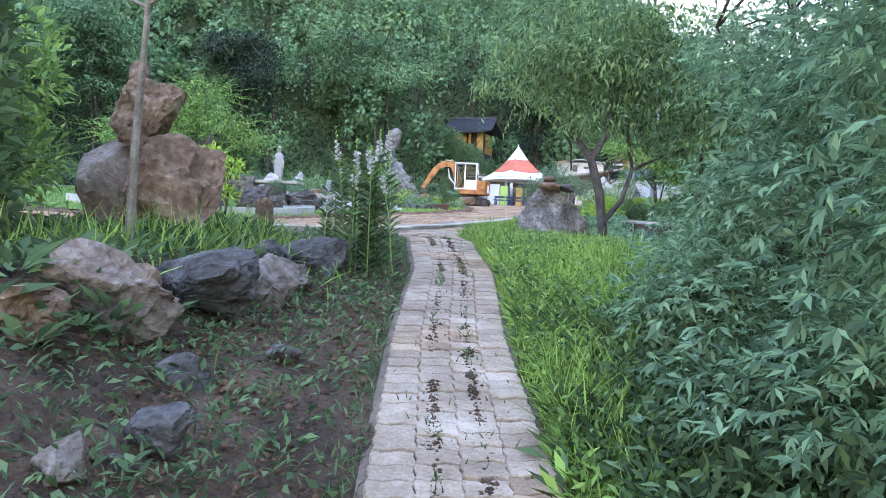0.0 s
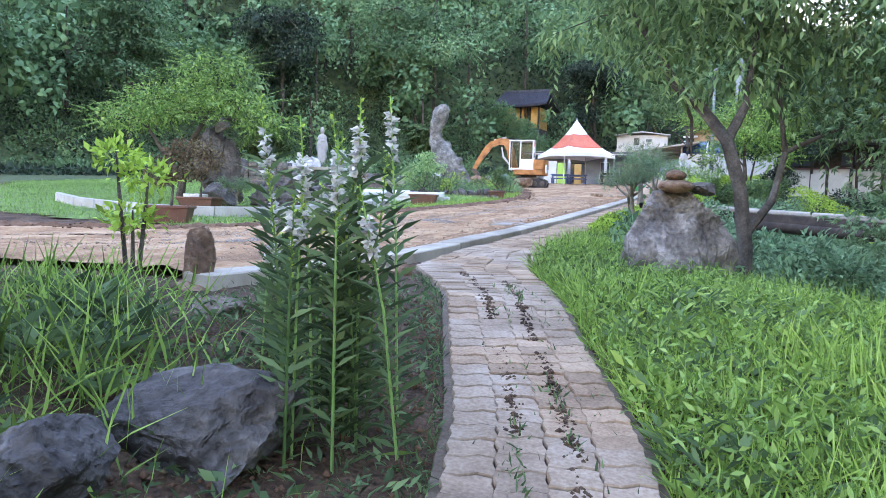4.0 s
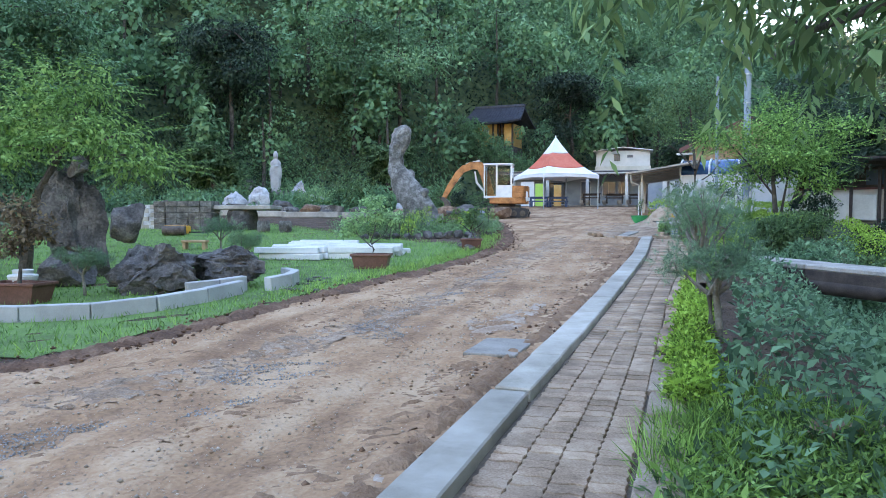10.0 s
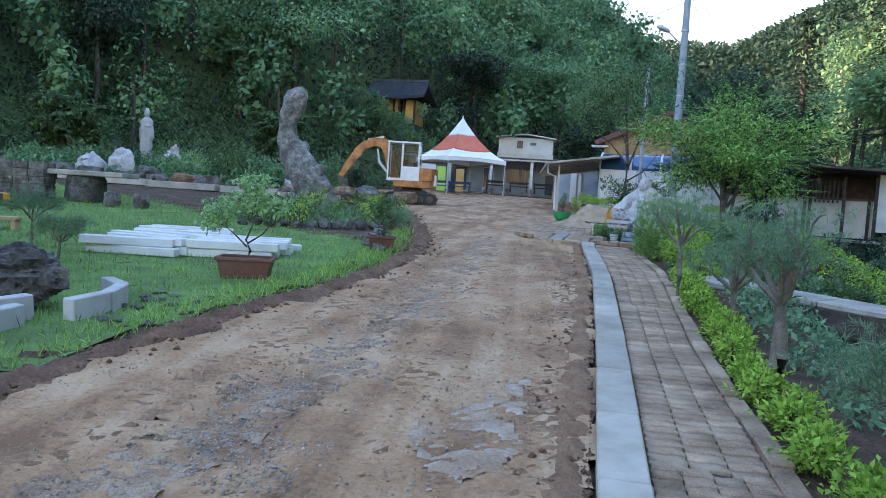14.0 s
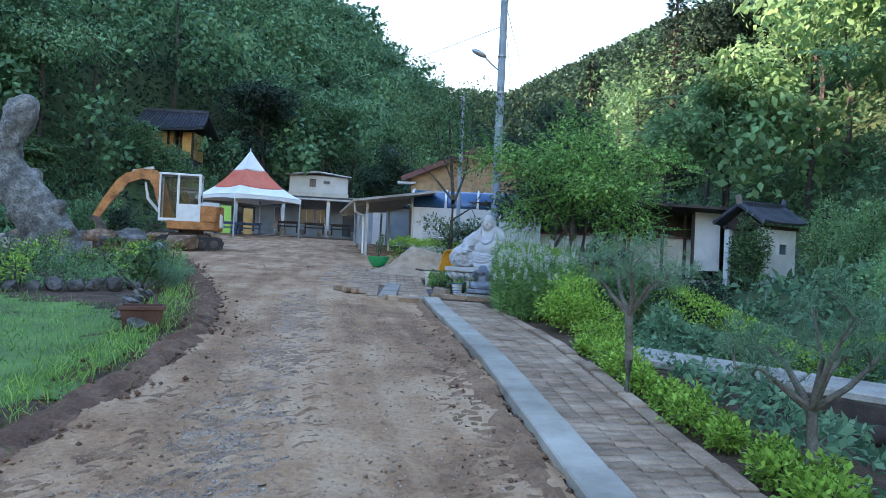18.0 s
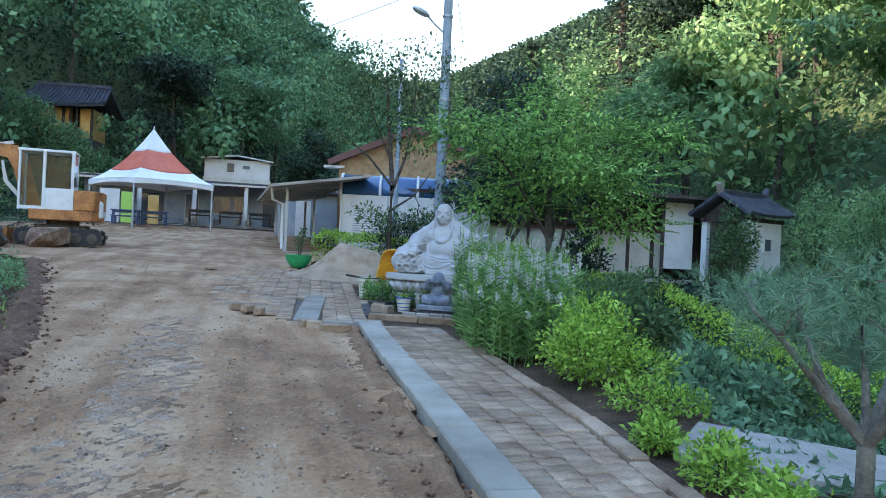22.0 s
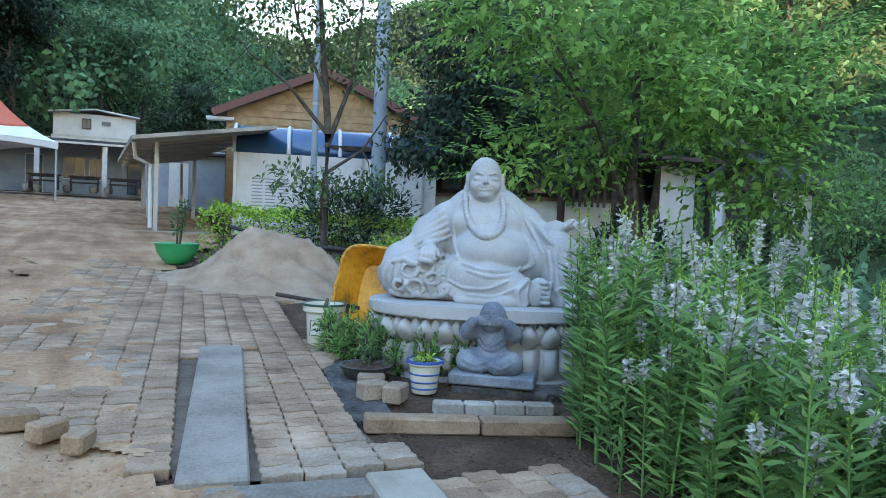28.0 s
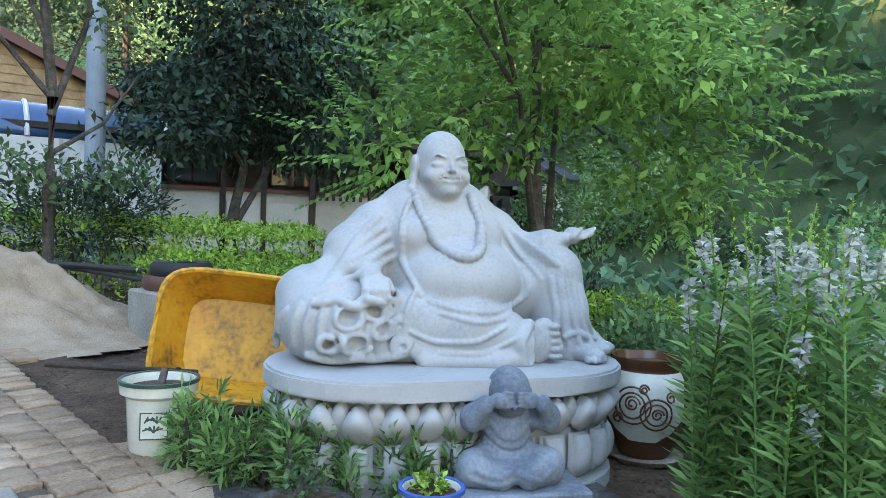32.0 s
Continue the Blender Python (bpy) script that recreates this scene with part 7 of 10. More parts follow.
# maple thicket on the right of the lower path
tree("maple_tree", 8.7, 15.8, [([(0, 0, -0.2), (0.05, 0.05, 0.8), (-0.1, 0, 1.6), (-0.2, 0.1, 2.8)], 0.07, 0.025), ([(-0.1, 0, 1.4), (-0.6, -0.3, 2.0), (-1.0, -0.5, 2.5)], 0.035, 0.012)],
     [(-0.7, -0.5, 2.2, 0.75, 0.9, 0.4), (0.3, 0.2, 2.9, 1.2, 1.2, 0.5), (-0.5, 0.9, 2.6, 0.8, 0.9, 0.4), (0.6, -1.2, 2.4, 1.0, 1.0, 0.6), (0.1, 0, 3.6, 1.0, 1.1, 0.5), (0.8, 0.9, 1.6, 0.9, 0.9, 0.6), (-0.2, -1.6, 3.2, 0.9, 0.9, 0.5), (-0.6, 0.3, 4.4, 1.3, 1.2, 0.5), (0.5, -1.6, 4.2, 1.3, 1.2, 0.5), (-0.5, -2.6, 4.0, 1.0, 1.0, 0.4)],
     7200, 0.085, 0.024, L_MAPLE, M_BARK, "green-leaved maple tree overhanging the grass", droop=0.4, palm=True)
tree("maple_tree", 8.3, 20.4, [([(0, 0, -0.4), (0.05, 0.05, 0.9), (-0.1, 0, 1.9), (-0.1, 0.1, 3.4)], 0.075, 0.025), ([(-0.1, 0, 1.6), (0.5, -0.3, 2.4)], 0.035, 0.012)],
     [(0, 0, 1.7, 0.8, 0.8, 0.5), (0.5, 0.3, 2.4, 1.0, 1.0, 0.45), (-0.35, 0.1, 2.9, 0.8, 0.9, 0.4), (0.4, -0.4, 3.5, 1.1, 1.1, 0.5), (1.1, 0.5, 1.5, 0.9, 0.9, 0.6), (0.2, 0.2, 4.3, 1.2, 1.2, 0.5)],
     5200, 0.085, 0.024, L_MAPLE, M_BARK, "slender green maple tree above the stream bank", droop=0.4, palm=True)
for x, y, lobes, n in [(7.95, 10.5, [(0, 0, 0.5, 0.8, 0.85, 0.5), (0.1, -0.3, 1.2, 0.75, 0.8, 0.55), (0.35, 0.5, 1.9, 0.9, 0.9, 0.5), (-0.45, 0.5, 0.35, 0.55, 0.6, 0.35), (0.3, 0.1, 2.7, 0.8, 0.9, 0.5)], 7500),
                       (7.62, 12.4, [(0, 0, 0.4, 0.75, 0.8, 0.45), (0.25, 0.2, 1.0, 0.7, 0.75, 0.45), (-0.35, -0.1, 0.3, 0.5, 0.55, 0.3), (0.6, 0.3, 1.7, 0.8, 0.8, 0.5), (0.8, 0, 2.6, 0.9, 0.9, 0.5)], 6500),
                       (7.8, 14.2, [(0, 0, 0.35, 0.8, 0.8, 0.4), (0.3, 0.2, 0.9, 0.7, 0.75, 0.45), (0.6, -0.3, 1.5, 0.7, 0.8, 0.4)], 4500)]:
    shrub("maple_shrub", x, y, lobes, int(n * 0.8), 0.08, 0.021, L_MAPLE, "dense maple shrub with pointed green leaves", "maple shrubs", up=-0.35, palm=True)
for x, y, sc in [(10.2, 43.9, 1.0), (12.3, 43.6, 1.15), (13.6, 44.4, 1.2)]:
    shrub("dark_bush", x, y, [(0, 0, 0.4 * sc, 0.6 * sc, 0.6 * sc, 0.4 * sc), (0.3 * sc, 0.1, 0.85 * sc, 0.5 * sc, 0.5 * sc, 0.35 * sc), (-0.35 * sc, -0.1, 0.8 * sc, 0.45 * sc, 0.45 * sc, 0.35 * sc), (0.05, 0.1, 1.2 * sc, 0.4 * sc, 0.4 * sc, 0.28 * sc)], 1700, 0.11, 0.05, L_DARK, "dark leafy bush before the white shed wall", "garden bushes")
# bank plants on the left
tree("young_pine", 3.75, 11.95, [([(0, 0, -0.1), (0.02, 0, 0.7), (0.07, 0, 1.5), (0.1, 0, 2.6)], 0.034, 0.012), ([(0.07, 0, 1.6), (-0.3, 0.1, 1.75), (-0.6, 0.2, 2.0)], 0.012, 0.005), ([(0.08, 0, 1.62), (0.4, 0.1, 1.8)], 0.012, 0.005)],
     [(-0.5, 0.2, 2.05, 0.45, 0.4, 0.2), (0.4, 0.1, 2.0, 0.35, 0.35, 0.2), (0.1, 0, 2.7, 0.5, 0.5, 0.3), (-0.4, 0.1, 2.5, 0.5, 0.4, 0.25)], 2200, 0.13, 0.006, L_PINE, M_BARKL, "young pine with a bare thin trunk on the bank", droop=-0.2)
for x, y, sc, n, lf, lb in [(3.15, 11.15, 0.75, 900, L_MID, "tall leafy weed bush before the brown rocks"), (2.6, 11.4, 1.0, 2600, L_MID, "leafy green bush growing on the rockery bank"), (1.7, 12.3, 1.4, 3000, L_MID, "tall green bush behind the rockery"), (2.3, 10.3, 0.8, 1500, L_BRIGHT, "light green weeds on the bank"),
                            (0.6, 14.2, 1.3, 2500, L_BRIGHT, "bright green bush behind the rocks"), (-0.6, 12.0, 1.9, 3000, L_MID, "tall leafy bush on the bank")]:
    shrub("bank_bush", x, y, [(0, 0, 0.5 * sc, 0.5 * sc, 0.5 * sc, 0.4 * sc), (-0.25 * sc, 0.1, 0.95 * sc, 0.4 * sc, 0.4 * sc, 0.3 * sc), (0.25 * sc, -0.1, 1.1 * sc, 0.35 * sc, 0.35 * sc, 0.3 * sc), (0.05, 0.2, 1.5 * sc, 0.3 * sc, 0.3 * sc, 0.25 * sc)], n, 0.13, 0.045, lf, lb, "bank bushes")
shrub("rose_bush", 2.1, 16.0, [(0, 0, 0.45, 0.22, 0.22, 0.12), (0.1, 0.05, 0.75, 0.2, 0.2, 0.12), (-0.15, 0, 0.9, 0.2, 0.2, 0.1)], 420, 0.075, 0.04, L_GOLD, "small bush with yellow-green leaves beside the drive", "garden bushes")
# bright tree of the lawn
tree("lawn_tree", -6.99, 28.85, [([(0, 0, -0.1), (0.15, 0, 0.9), (0.3, 0.1, 1.6), (0.7, 0.2, 2.3)], 0.13, 0.06), ([(0.1, 0, 0.6), (-0.5, 0, 1.3), (-1.1, 0.1, 2.0)], 0.09, 0.04), ([(0.3, 0.1, 1.6), (1.4, 0.1, 2.2), (2.4, 0, 2.25)], 0.05, 0.02)],
     [(0.5, 0, 2.9, 1.2, 1.2, 0.4), (1.8, -0.2, 2.6, 1.1, 1.1, 0.35), (2.6, 0, 2.1, 0.8, 0.8, 0.3), (-0.8, 0.2, 2.8, 1.2, 1.2, 0.4), (0.9, 0.2, 3.6, 1.1, 1.1, 0.4), (-1.8, 0, 2.3, 1.0, 1.0, 0.4), (0.2, -0.9, 2.3, 0.9, 0.7, 0.3)],
     5200, 0.12, 0.055, L_BRIGHT, M_BARK, "spreading tree with layered bright green leaves on the lawn", droop=0.25, sprays=260)
# trees round the seated statue
tree("hornbeam_tree", 8.7, 42.1, [([(0, 0, -0.1), (0.02, 0, 0.8), (-0.05, 0.05, 1.7), (0.0, 0.1, 2.8)], 0.1, 0.04), ([(0.1, 0.05, 0), (0.25, 0.1, 1.0), (0.5, 0.2, 2.4)], 0.06, 0.02), ([(-0.05, 0.05, 1.3), (-0.8, -0.3, 2.2)], 0.04, 0.015)],
     [(0, 0, 2.6, 1.4, 1.4, 0.5), (-1.2, -0.6, 2.9, 1.1, 1.0, 0.3), (1.2, 0.3, 2.7, 1.1, 1.1, 0.4), (0.2, -1.1, 2.4, 1.0, 0.9, 0.35), (0.1, 0.2, 3.4, 1.3, 1.3, 0.4), (-0.9, 0.5, 1.9, 0.9, 0.9, 0.4), (1.0, -0.7, 1.7, 0.9, 0.8, 0.4), (0.1, 0.1, 4.0, 0.8, 0.8, 0.35), (1.9, -0.4, 3.3, 0.8, 0.8, 0.3), (-1.9, -0.2, 3.2, 0.7, 0.7, 0.25)],
     7000, 0.11, 0.056, L_HORN, M_BARK, "broad tree with fresh green layered leaves behind the statue", droop=0.1, sprays=420)
tree("dark_maple_tree", 10.8, 49.6, [([(0, 0, -0.1), (-0.15, 0, 0.9), (0.1, 0.05, 1.8), (0.1, 0.1, 3.2)], 0.12, 0.05), ([(-0.1, 0, 0.8), (0.5, -0.1, 1.8), (0.9, 0, 2.6)], 0.07, 0.03)],
     [(0, 0, 3.0, 1.9, 1.7, 0.8), (-1.2, -0.3, 2.3, 1.2, 1.1, 0.6), (1.3, -0.3, 2.3, 1.2, 1.1, 0.6), (0, 0, 4.4, 1.8, 1.7, 0.8), (0.2, -0.9, 3.6, 1.5, 1.2, 0.7), (0.1, 0, 5.4, 1.2, 1.2, 0.6)],
     11000, 0.15, 0.075, L_DARK, M_BARK, "dark-leaved maple tree in front of the outbuilding", droop=0.35)
tree("sparse_tree", 6.65, 46.9, [([(0, 0, -0.1), (0, 0, 1.2), (0.02, 0, 2.2), (-0.1, 0, 3.4), (-0.2, 0, 4.6)], 0.09, 0.03), ([(0, 0, 2.0), (0.35, 0, 3.0), (0.5, 0, 4.2)], 0.045, 0.012), ([(0, 0, 2.2), (-0.6, 0.1, 2.9), (-1.2, 0.1, 3.3)], 0.035, 0.012), ([(0, 0, 1.6), (0.6, 0.1, 2.0), (1.0, 0.1, 2.6)], 0.03, 0.01), ([(-0.05, 0, 2.8), (-0.5, 0, 3.8), (-0.7, 0, 4.6)], 0.03, 0.01)],
     [(0.1, 0, 1.35, 0.75, 0.6, 0.3), (-0.5, 0, 1.5, 0.5, 0.5, 0.25), (0.75, 0, 1.5, 0.5, 0.5, 0.25), (-0.4, 0, 4.2, 1.0, 0.9, 0.9), (0.5, 0, 3.6, 0.7, 0.7, 0.8), (-1.2, 0, 3.4, 0.5, 0.5, 0.4), (-0.9, 0, 5.0, 1.1, 1.0, 0.7), (0.6, 0, 5.1, 1.1, 1.0, 0.7), (-1.4, 0, 4.2, 0.8, 0.8, 0.5)], 4600, 0.1, 0.05, L_MID, M_BARK, "thinly leaved tree with upright grey branches above the hedge", droop=0.3)
shrub("round_yew", 7.1, 47.4, [(0, 0, 0.9, 0.9, 0.8, 0.6), (0.7, 0.2, 1.1, 0.6, 0.6, 0.5)], 3200, 0.09, 0.03, L_DARK, "dark clipped evergreen shrub behind the hedge", "garden bushes")


def hedge(name, a, b, w, h, n, leaf, label, length=0.05):
    a, b = Vector(a), Vector(b)
    L = (b - a).length
    t = base(name, a.x, a.y, G(a.x, a.y) - 0.05, math.degrees(math.atan2(b.y - a.y, b.x - a.x)), label, "hedge", "hedges")
    dz = G(b.x, b.y) - G(a.x, a.y)
    bm = bmesh.new()
    for k in range(int(L / 0.35)):
        xx = 0.2 + 0.35 * k
        tube(bm, [(xx, 0, dz * xx / L), (xx + 0.06, 0.05, h * 0.5 + dz * xx / L), (xx - 0.05, 0.1, h * 0.85 + dz * xx / L)], [0.015, 0.01, 0.005], 5)
    part("stems", bm, M_BARK, t)
    u = RNG.random((n, 3))
    face = RNG.random(n)
    x = u[:, 0] * L
    y = (u[:, 1] - 0.5) * w
    z = u[:, 2] * h
    top = face < 0.45
    z[top] = h * (0.9 + 0.12 * u[top, 2])
    side = face > 0.55
    y[side] = np.sign(y[side]) * w * (0.42 + 0.1 * u[side, 1])
    bump = 0.06 * wobble(x, y, 4.0) + 0.05 * wobble(x, y, 9.0)
    z = z * (1 + bump * 1.5) + dz * x / L
    p = np.stack([x, y + bump, z], -1)
    sz = length * (0.7 + 0.6 * RNG.random(n))
    leaves("foliage", p, RNG.normal(size=(n, 3)) + np.stack([0 * x, np.sign(y) * 0.6, 0.8 + 0 * x], -1), sz, sz * 0.55, leaf, t)
    return t


hedge("hedge", (5.2, 48.9, 0), (9.9, 46.4, 0), 1.0, 0.95, 11000, L_GOLD, "low bright green clipped hedge behind the sand heap", 0.065)
hedge("hedge", (7.5, 43.2, 0), (9.6, 41.2, 0), 0.9, 0.7, 6000, L_GOLD, "yellow-green hedge behind the statue", 0.055)
hedge("hedge", (7.0, 45.4, 0), (8.6, 43.9, 0), 0.9, 0.75, 4000, L_GOLD, "yellow-green hedge beside the sand heap", 0.055)


# yellow-green border shrubs along the walk
rnd = random.Random(3)
yy = 22.9
while yy < 34.6:
    xx = float(path_right(yy)) + 0.33 + rnd.uniform(-0.06, 0.1)
    s = rnd.uniform(0.17, 0.27)
    shrub("border_shrub", xx, yy, [(0, 0, s * 0.45, s, s * 1.1, s * 0.6), (s * 0.3, 0.1, s * 0.85, s * 0.6, s * 0.6, s * 0.45), (-s * 0.3, -0.15, s * 0.7, s * 0.55, s * 0.6, s * 0.4)], 950, 0.05, 0.028, L_GOLD, "low yellow-green border shrub beside the walk", "border shrubs")
    yy += rnd.uniform(0.45, 0.75)
shrub("gold_shrub", 6.55, 36.15, [(0, 0, 0.3, 0.55, 0.55, 0.35), (0.1, 0.2, 0.6, 0.42, 0.42, 0.28), (-0.25, -0.2, 0.35, 0.35, 0.35, 0.25), (0.4, -0.35, 0.2, 0.35, 0.3, 0.2)], 4200, 0.055, 0.032, L_GOLD, "rounded yellow-green shrub beside the flower bed", "border shrubs")
for x, y, h in ((8.15, 40.5, 0.6), (8.7, 41.2, 0.75), (8.9, 40.2, 0.8), (9.6, 40.6, 0.9)):
    shrub("bed_bush", x, y, [(0, 0, h * 0.4, 0.4, 0.4, h * 0.4), (0.25, 0.1, h * 0.75, 0.3, 0.3, h * 0.3), (-0.2, -0.1, h * 0.6, 0.3, 0.3, h * 0.3)], 1300, 0.08, 0.04, L_SLOPE, "low green bush behind the statue's pedestal", "bed bushes")
shrub("gold_shrub", 6.45, 35.1, [(0, 0, 0.12, 0.32, 0.3, 0.16), (0.3, -0.2, 0.1, 0.25, 0.25, 0.14)], 900, 0.05, 0.03, L_GOLD, "low yellow-green shrub at the walk's edge", "border shrubs")
for x, y, sx, h, n, lf in [(14.6, 37.6, 1.2, 1.2, 2600, L_GRASS), (10.6, 38.6, 0.8, 0.7, 1900, L_MID), (11.6, 41.0, 0.9, 0.6, 1900, L_MAPLE), (8.5, 36.7, 0.9, 1.0, 3400, L_MAPLE), (8.0, 38.0, 0.7, 0.9, 2200, L_MID), (9.3, 35.6, 0.7, 0.8, 2200, L_MAPLE), (15.2, 38.6, 1.5, 1.6, 3000, L_SLOPE),
                           (8.2, 24.4, 1.2, 1.3, 3600, L_MAPLE), (9.8, 22.0, 1.4, 1.9, 3600, L_MID), (7.6, 26.6, 0.9, 0.8, 2600, L_MAPLE), (9.5, 19.5, 1.2, 1.4, 2600, L_MID), (14.5, 27.0, 1.8, 2.2, 3500, L_SLOPE), (16.8, 31.0, 2.0, 3.0, 3500, L_SLOPE), (17.0, 41.0, 1.4, 1.8, 3000, L_SLOPE),
                           (20.2, 45.8, 1.4, 2.4, 3200, L_SLOPE), (20.5, 40.0, 2.0, 3.2, 3500, L_SLOPE), (18.6, 44.0, 1.1, 1.3, 2200, L_MID), (16.7, 47.3, 0.7, 2.3, 2200, L_MID), (19.9, 47.6, 1.1, 2.9, 2600, L_SLOPE)]:
    shrub("stream_bush", x, y, [(0, 0, h * 0.35, sx * 0.7, sx * 0.7, h * 0.4), (-sx * 0.4, 0.3, h * 0.5, sx * 0.45, sx * 0.45, h * 0.32), (sx * 0.35, -0.2, h * 0.62, sx * 0.45, sx * 0.45, h * 0.3), (0, 0.3, h * 0.85, sx * 0.4, sx * 0.4, h * 0.22)],
          n, 0.12, 0.06, lf, "green bush growing along the stream bank", "stream bushes", up=0.1)
hedge("hedge", (10.4, 41.2, 0), (12.3, 38.4, 0), 0.9, 0.75, 4200, L_GOLD, "yellow-green hedge on the far bank of the stream", 0.07)
hedge("hedge", (12.2, 38.2, 0), (15.0, 35.0, 0), 1.1, 0.9, 6500, L_GOLD, "thick yellow-green hedge below the wooded slope", 0.07)
# planting below the woods, behind the lawn
rnd = random.Random(77)
for k in range(26):
    x, y = -28 + 18 * k / 25 + rnd.uniform(-0.8, 0.8), rnd.uniform(56, 70)
    h = rnd.uniform(0.9, 2.0)
    shrub("garden_bush", x, y, [(0, 0, h * 0.4, 0.8, 0.8, h * 0.4), (0.5, 0.2, h * 0.7, 0.6, 0.6, h * 0.3), (-0.5, -0.1, h * 0.6, 0.6, 0.6, h * 0.3), (0.1, 0.1, h * 0.95, 0.45, 0.45, h * 0.25)], 700, 0.17, 0.09, (L_MID, L_FOREST, L_SLOPE)[k % 3], "leafy garden bush planted below the woods", "garden bushes")
x, y = scatter([(-34, 44), (-22, 52), (-12, 56), (-9, 56), (-9.5, 66), (-11, 82), (-16, 84), (-30, 76), (-40, 58)], 42000)
z = land(x, y) + RNG.random(42000) ** 1.5 * (0.4 + 0.9 * np.clip(0.5 + wobble(x, y, 0.5, 3.0), 0, 1.2))
w = leaves("slope_herbs", np.stack([x, y, z], -1), RNG.normal(size=(42000, 3)) + (0, 0, 0.5), 0.2 + 0.2 * RNG.random(42000), 0.12, L_FOREST)
tagged(w, "tangled green herbs and saplings on the slope behind the garden", "undergrowth", kind="stuff")
# low plants in the bed before the standing stone, with its row of edging stones
x, y = scatter([(-3.6, 38.3), (-2.0, 38.9), (0.1, 39.4), (0.2, 41.5), (-0.6, 44.5), (-2.4, 43.4), (-4.4, 42.6), (-5.5, 40)], 9000)
z = land(x, y) + 0.04 + 0.5 * RNG.random(9000) * np.clip(0.5 + wobble(x, y, 1.7, 2.0), 0, 1)
w = leaves("bed_plants", np.stack([x, y, z], -1), RNG.normal(size=(9000, 3)) + (0, 0, 0.5), 0.06 + 0.05 * RNG.random(9000), 0.03, L_SLOPE)
tagged(w, "low yellow-green plants crowding the planting bed", "plants", kind="stuff")
for k in range(13):
    x = -3.4 + 3.5 * k / 12
    y = 38.0 + 0.42 * (x + 3.4) + rnd.uniform(-0.05, 0.05)
    rock("bed_stone", x, y, G(x, y) - 0.04, (0.3, 0.22, rnd.uniform(0.2, 0.28)), rnd.uniform(-25, 25), M_ROCKD, 380 + k, "dark upright stone edging the planting bed", "stone", "bed stones", 5, 2)
# bean rows with thin stakes on the far bank
for k in range(14):
    bx_, by_ = 13.6 + 0.48 * k, 42.6 - 0.5 * k + 0.5 * math.sin(k * 2.1)
    stk = base("bean_plant", bx_, by_, G(bx_, by_), 0, "broad-leaved bean plant climbing a thin pale stake", "bean plant", "bean rows")
    bm = bmesh.new()
    cyl(bm, (0, 0, -0.1), (0.04, 0.02, 1.35), 0.013, None, 6)
    part("stake", bm, M_CONC, stk)
    q, d_ = blob_points([(0, 0, 0.55, 0.4, 0.4, 0.45), (0.1, 0, 0.95, 0.25, 0.25, 0.25)], 260, 0.4)
    leaves("foliage", q, d_ * 0.5 + RNG.normal(size=q.shape) * 0.5 + (0, 0, -0.1), 0.17, 0.12, L_MAPLE, stk, "", 0.1, np.tile((0.0, 0.0, 1.0), (260, 1)))

# undergrowth of the gully: leaves close above the ground
n = 42000
x, y = scatter([(5.3, 19.5), (5.0, 22.5), (5.7, 26), (6.0, 30), (6.6, 34), (7.4, 36.5), (10.5, 41), (14, 40), (16, 20), (12, 10), (8.5, 14), (7.6, 18)], n)
h = np.where(y > 26.5, 0.42, 0.8) * (0.12 + 0.75 * np.clip(0.5 + 0.6 * wobble(x, y, 1.4), 0, 1) ** 2) * RNG.random(n) ** 0.6
und = leaves("undergrowth", np.stack([x, y, land(x, y) + h], -1), RNG.normal(size=(n, 3)) + (0, 0, 0.25), 0.07 + 0.08 * RNG.random(n), 0.04 + 0.04 * RNG.random(n), L_MAPLE)
tagged(und, "tangled dark green undergrowth covering the stream bank", "undergrowth", kind="stuff")
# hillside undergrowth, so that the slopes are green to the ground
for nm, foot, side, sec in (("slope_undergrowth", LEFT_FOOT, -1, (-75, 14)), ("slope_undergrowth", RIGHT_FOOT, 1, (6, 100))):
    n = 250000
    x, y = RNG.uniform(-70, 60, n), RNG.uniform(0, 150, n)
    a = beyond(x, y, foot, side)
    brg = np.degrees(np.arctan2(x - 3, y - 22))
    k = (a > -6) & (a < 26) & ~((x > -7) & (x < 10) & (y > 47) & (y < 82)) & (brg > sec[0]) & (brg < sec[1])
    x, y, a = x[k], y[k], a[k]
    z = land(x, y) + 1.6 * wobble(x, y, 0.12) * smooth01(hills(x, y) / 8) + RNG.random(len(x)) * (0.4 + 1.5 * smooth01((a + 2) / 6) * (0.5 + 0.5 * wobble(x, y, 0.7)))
    # leaf colours darker than the crowns', standing in for canopy shade
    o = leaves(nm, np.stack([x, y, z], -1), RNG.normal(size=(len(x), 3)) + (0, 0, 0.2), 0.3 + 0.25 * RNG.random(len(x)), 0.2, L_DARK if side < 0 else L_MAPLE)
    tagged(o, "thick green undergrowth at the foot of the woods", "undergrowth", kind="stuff")
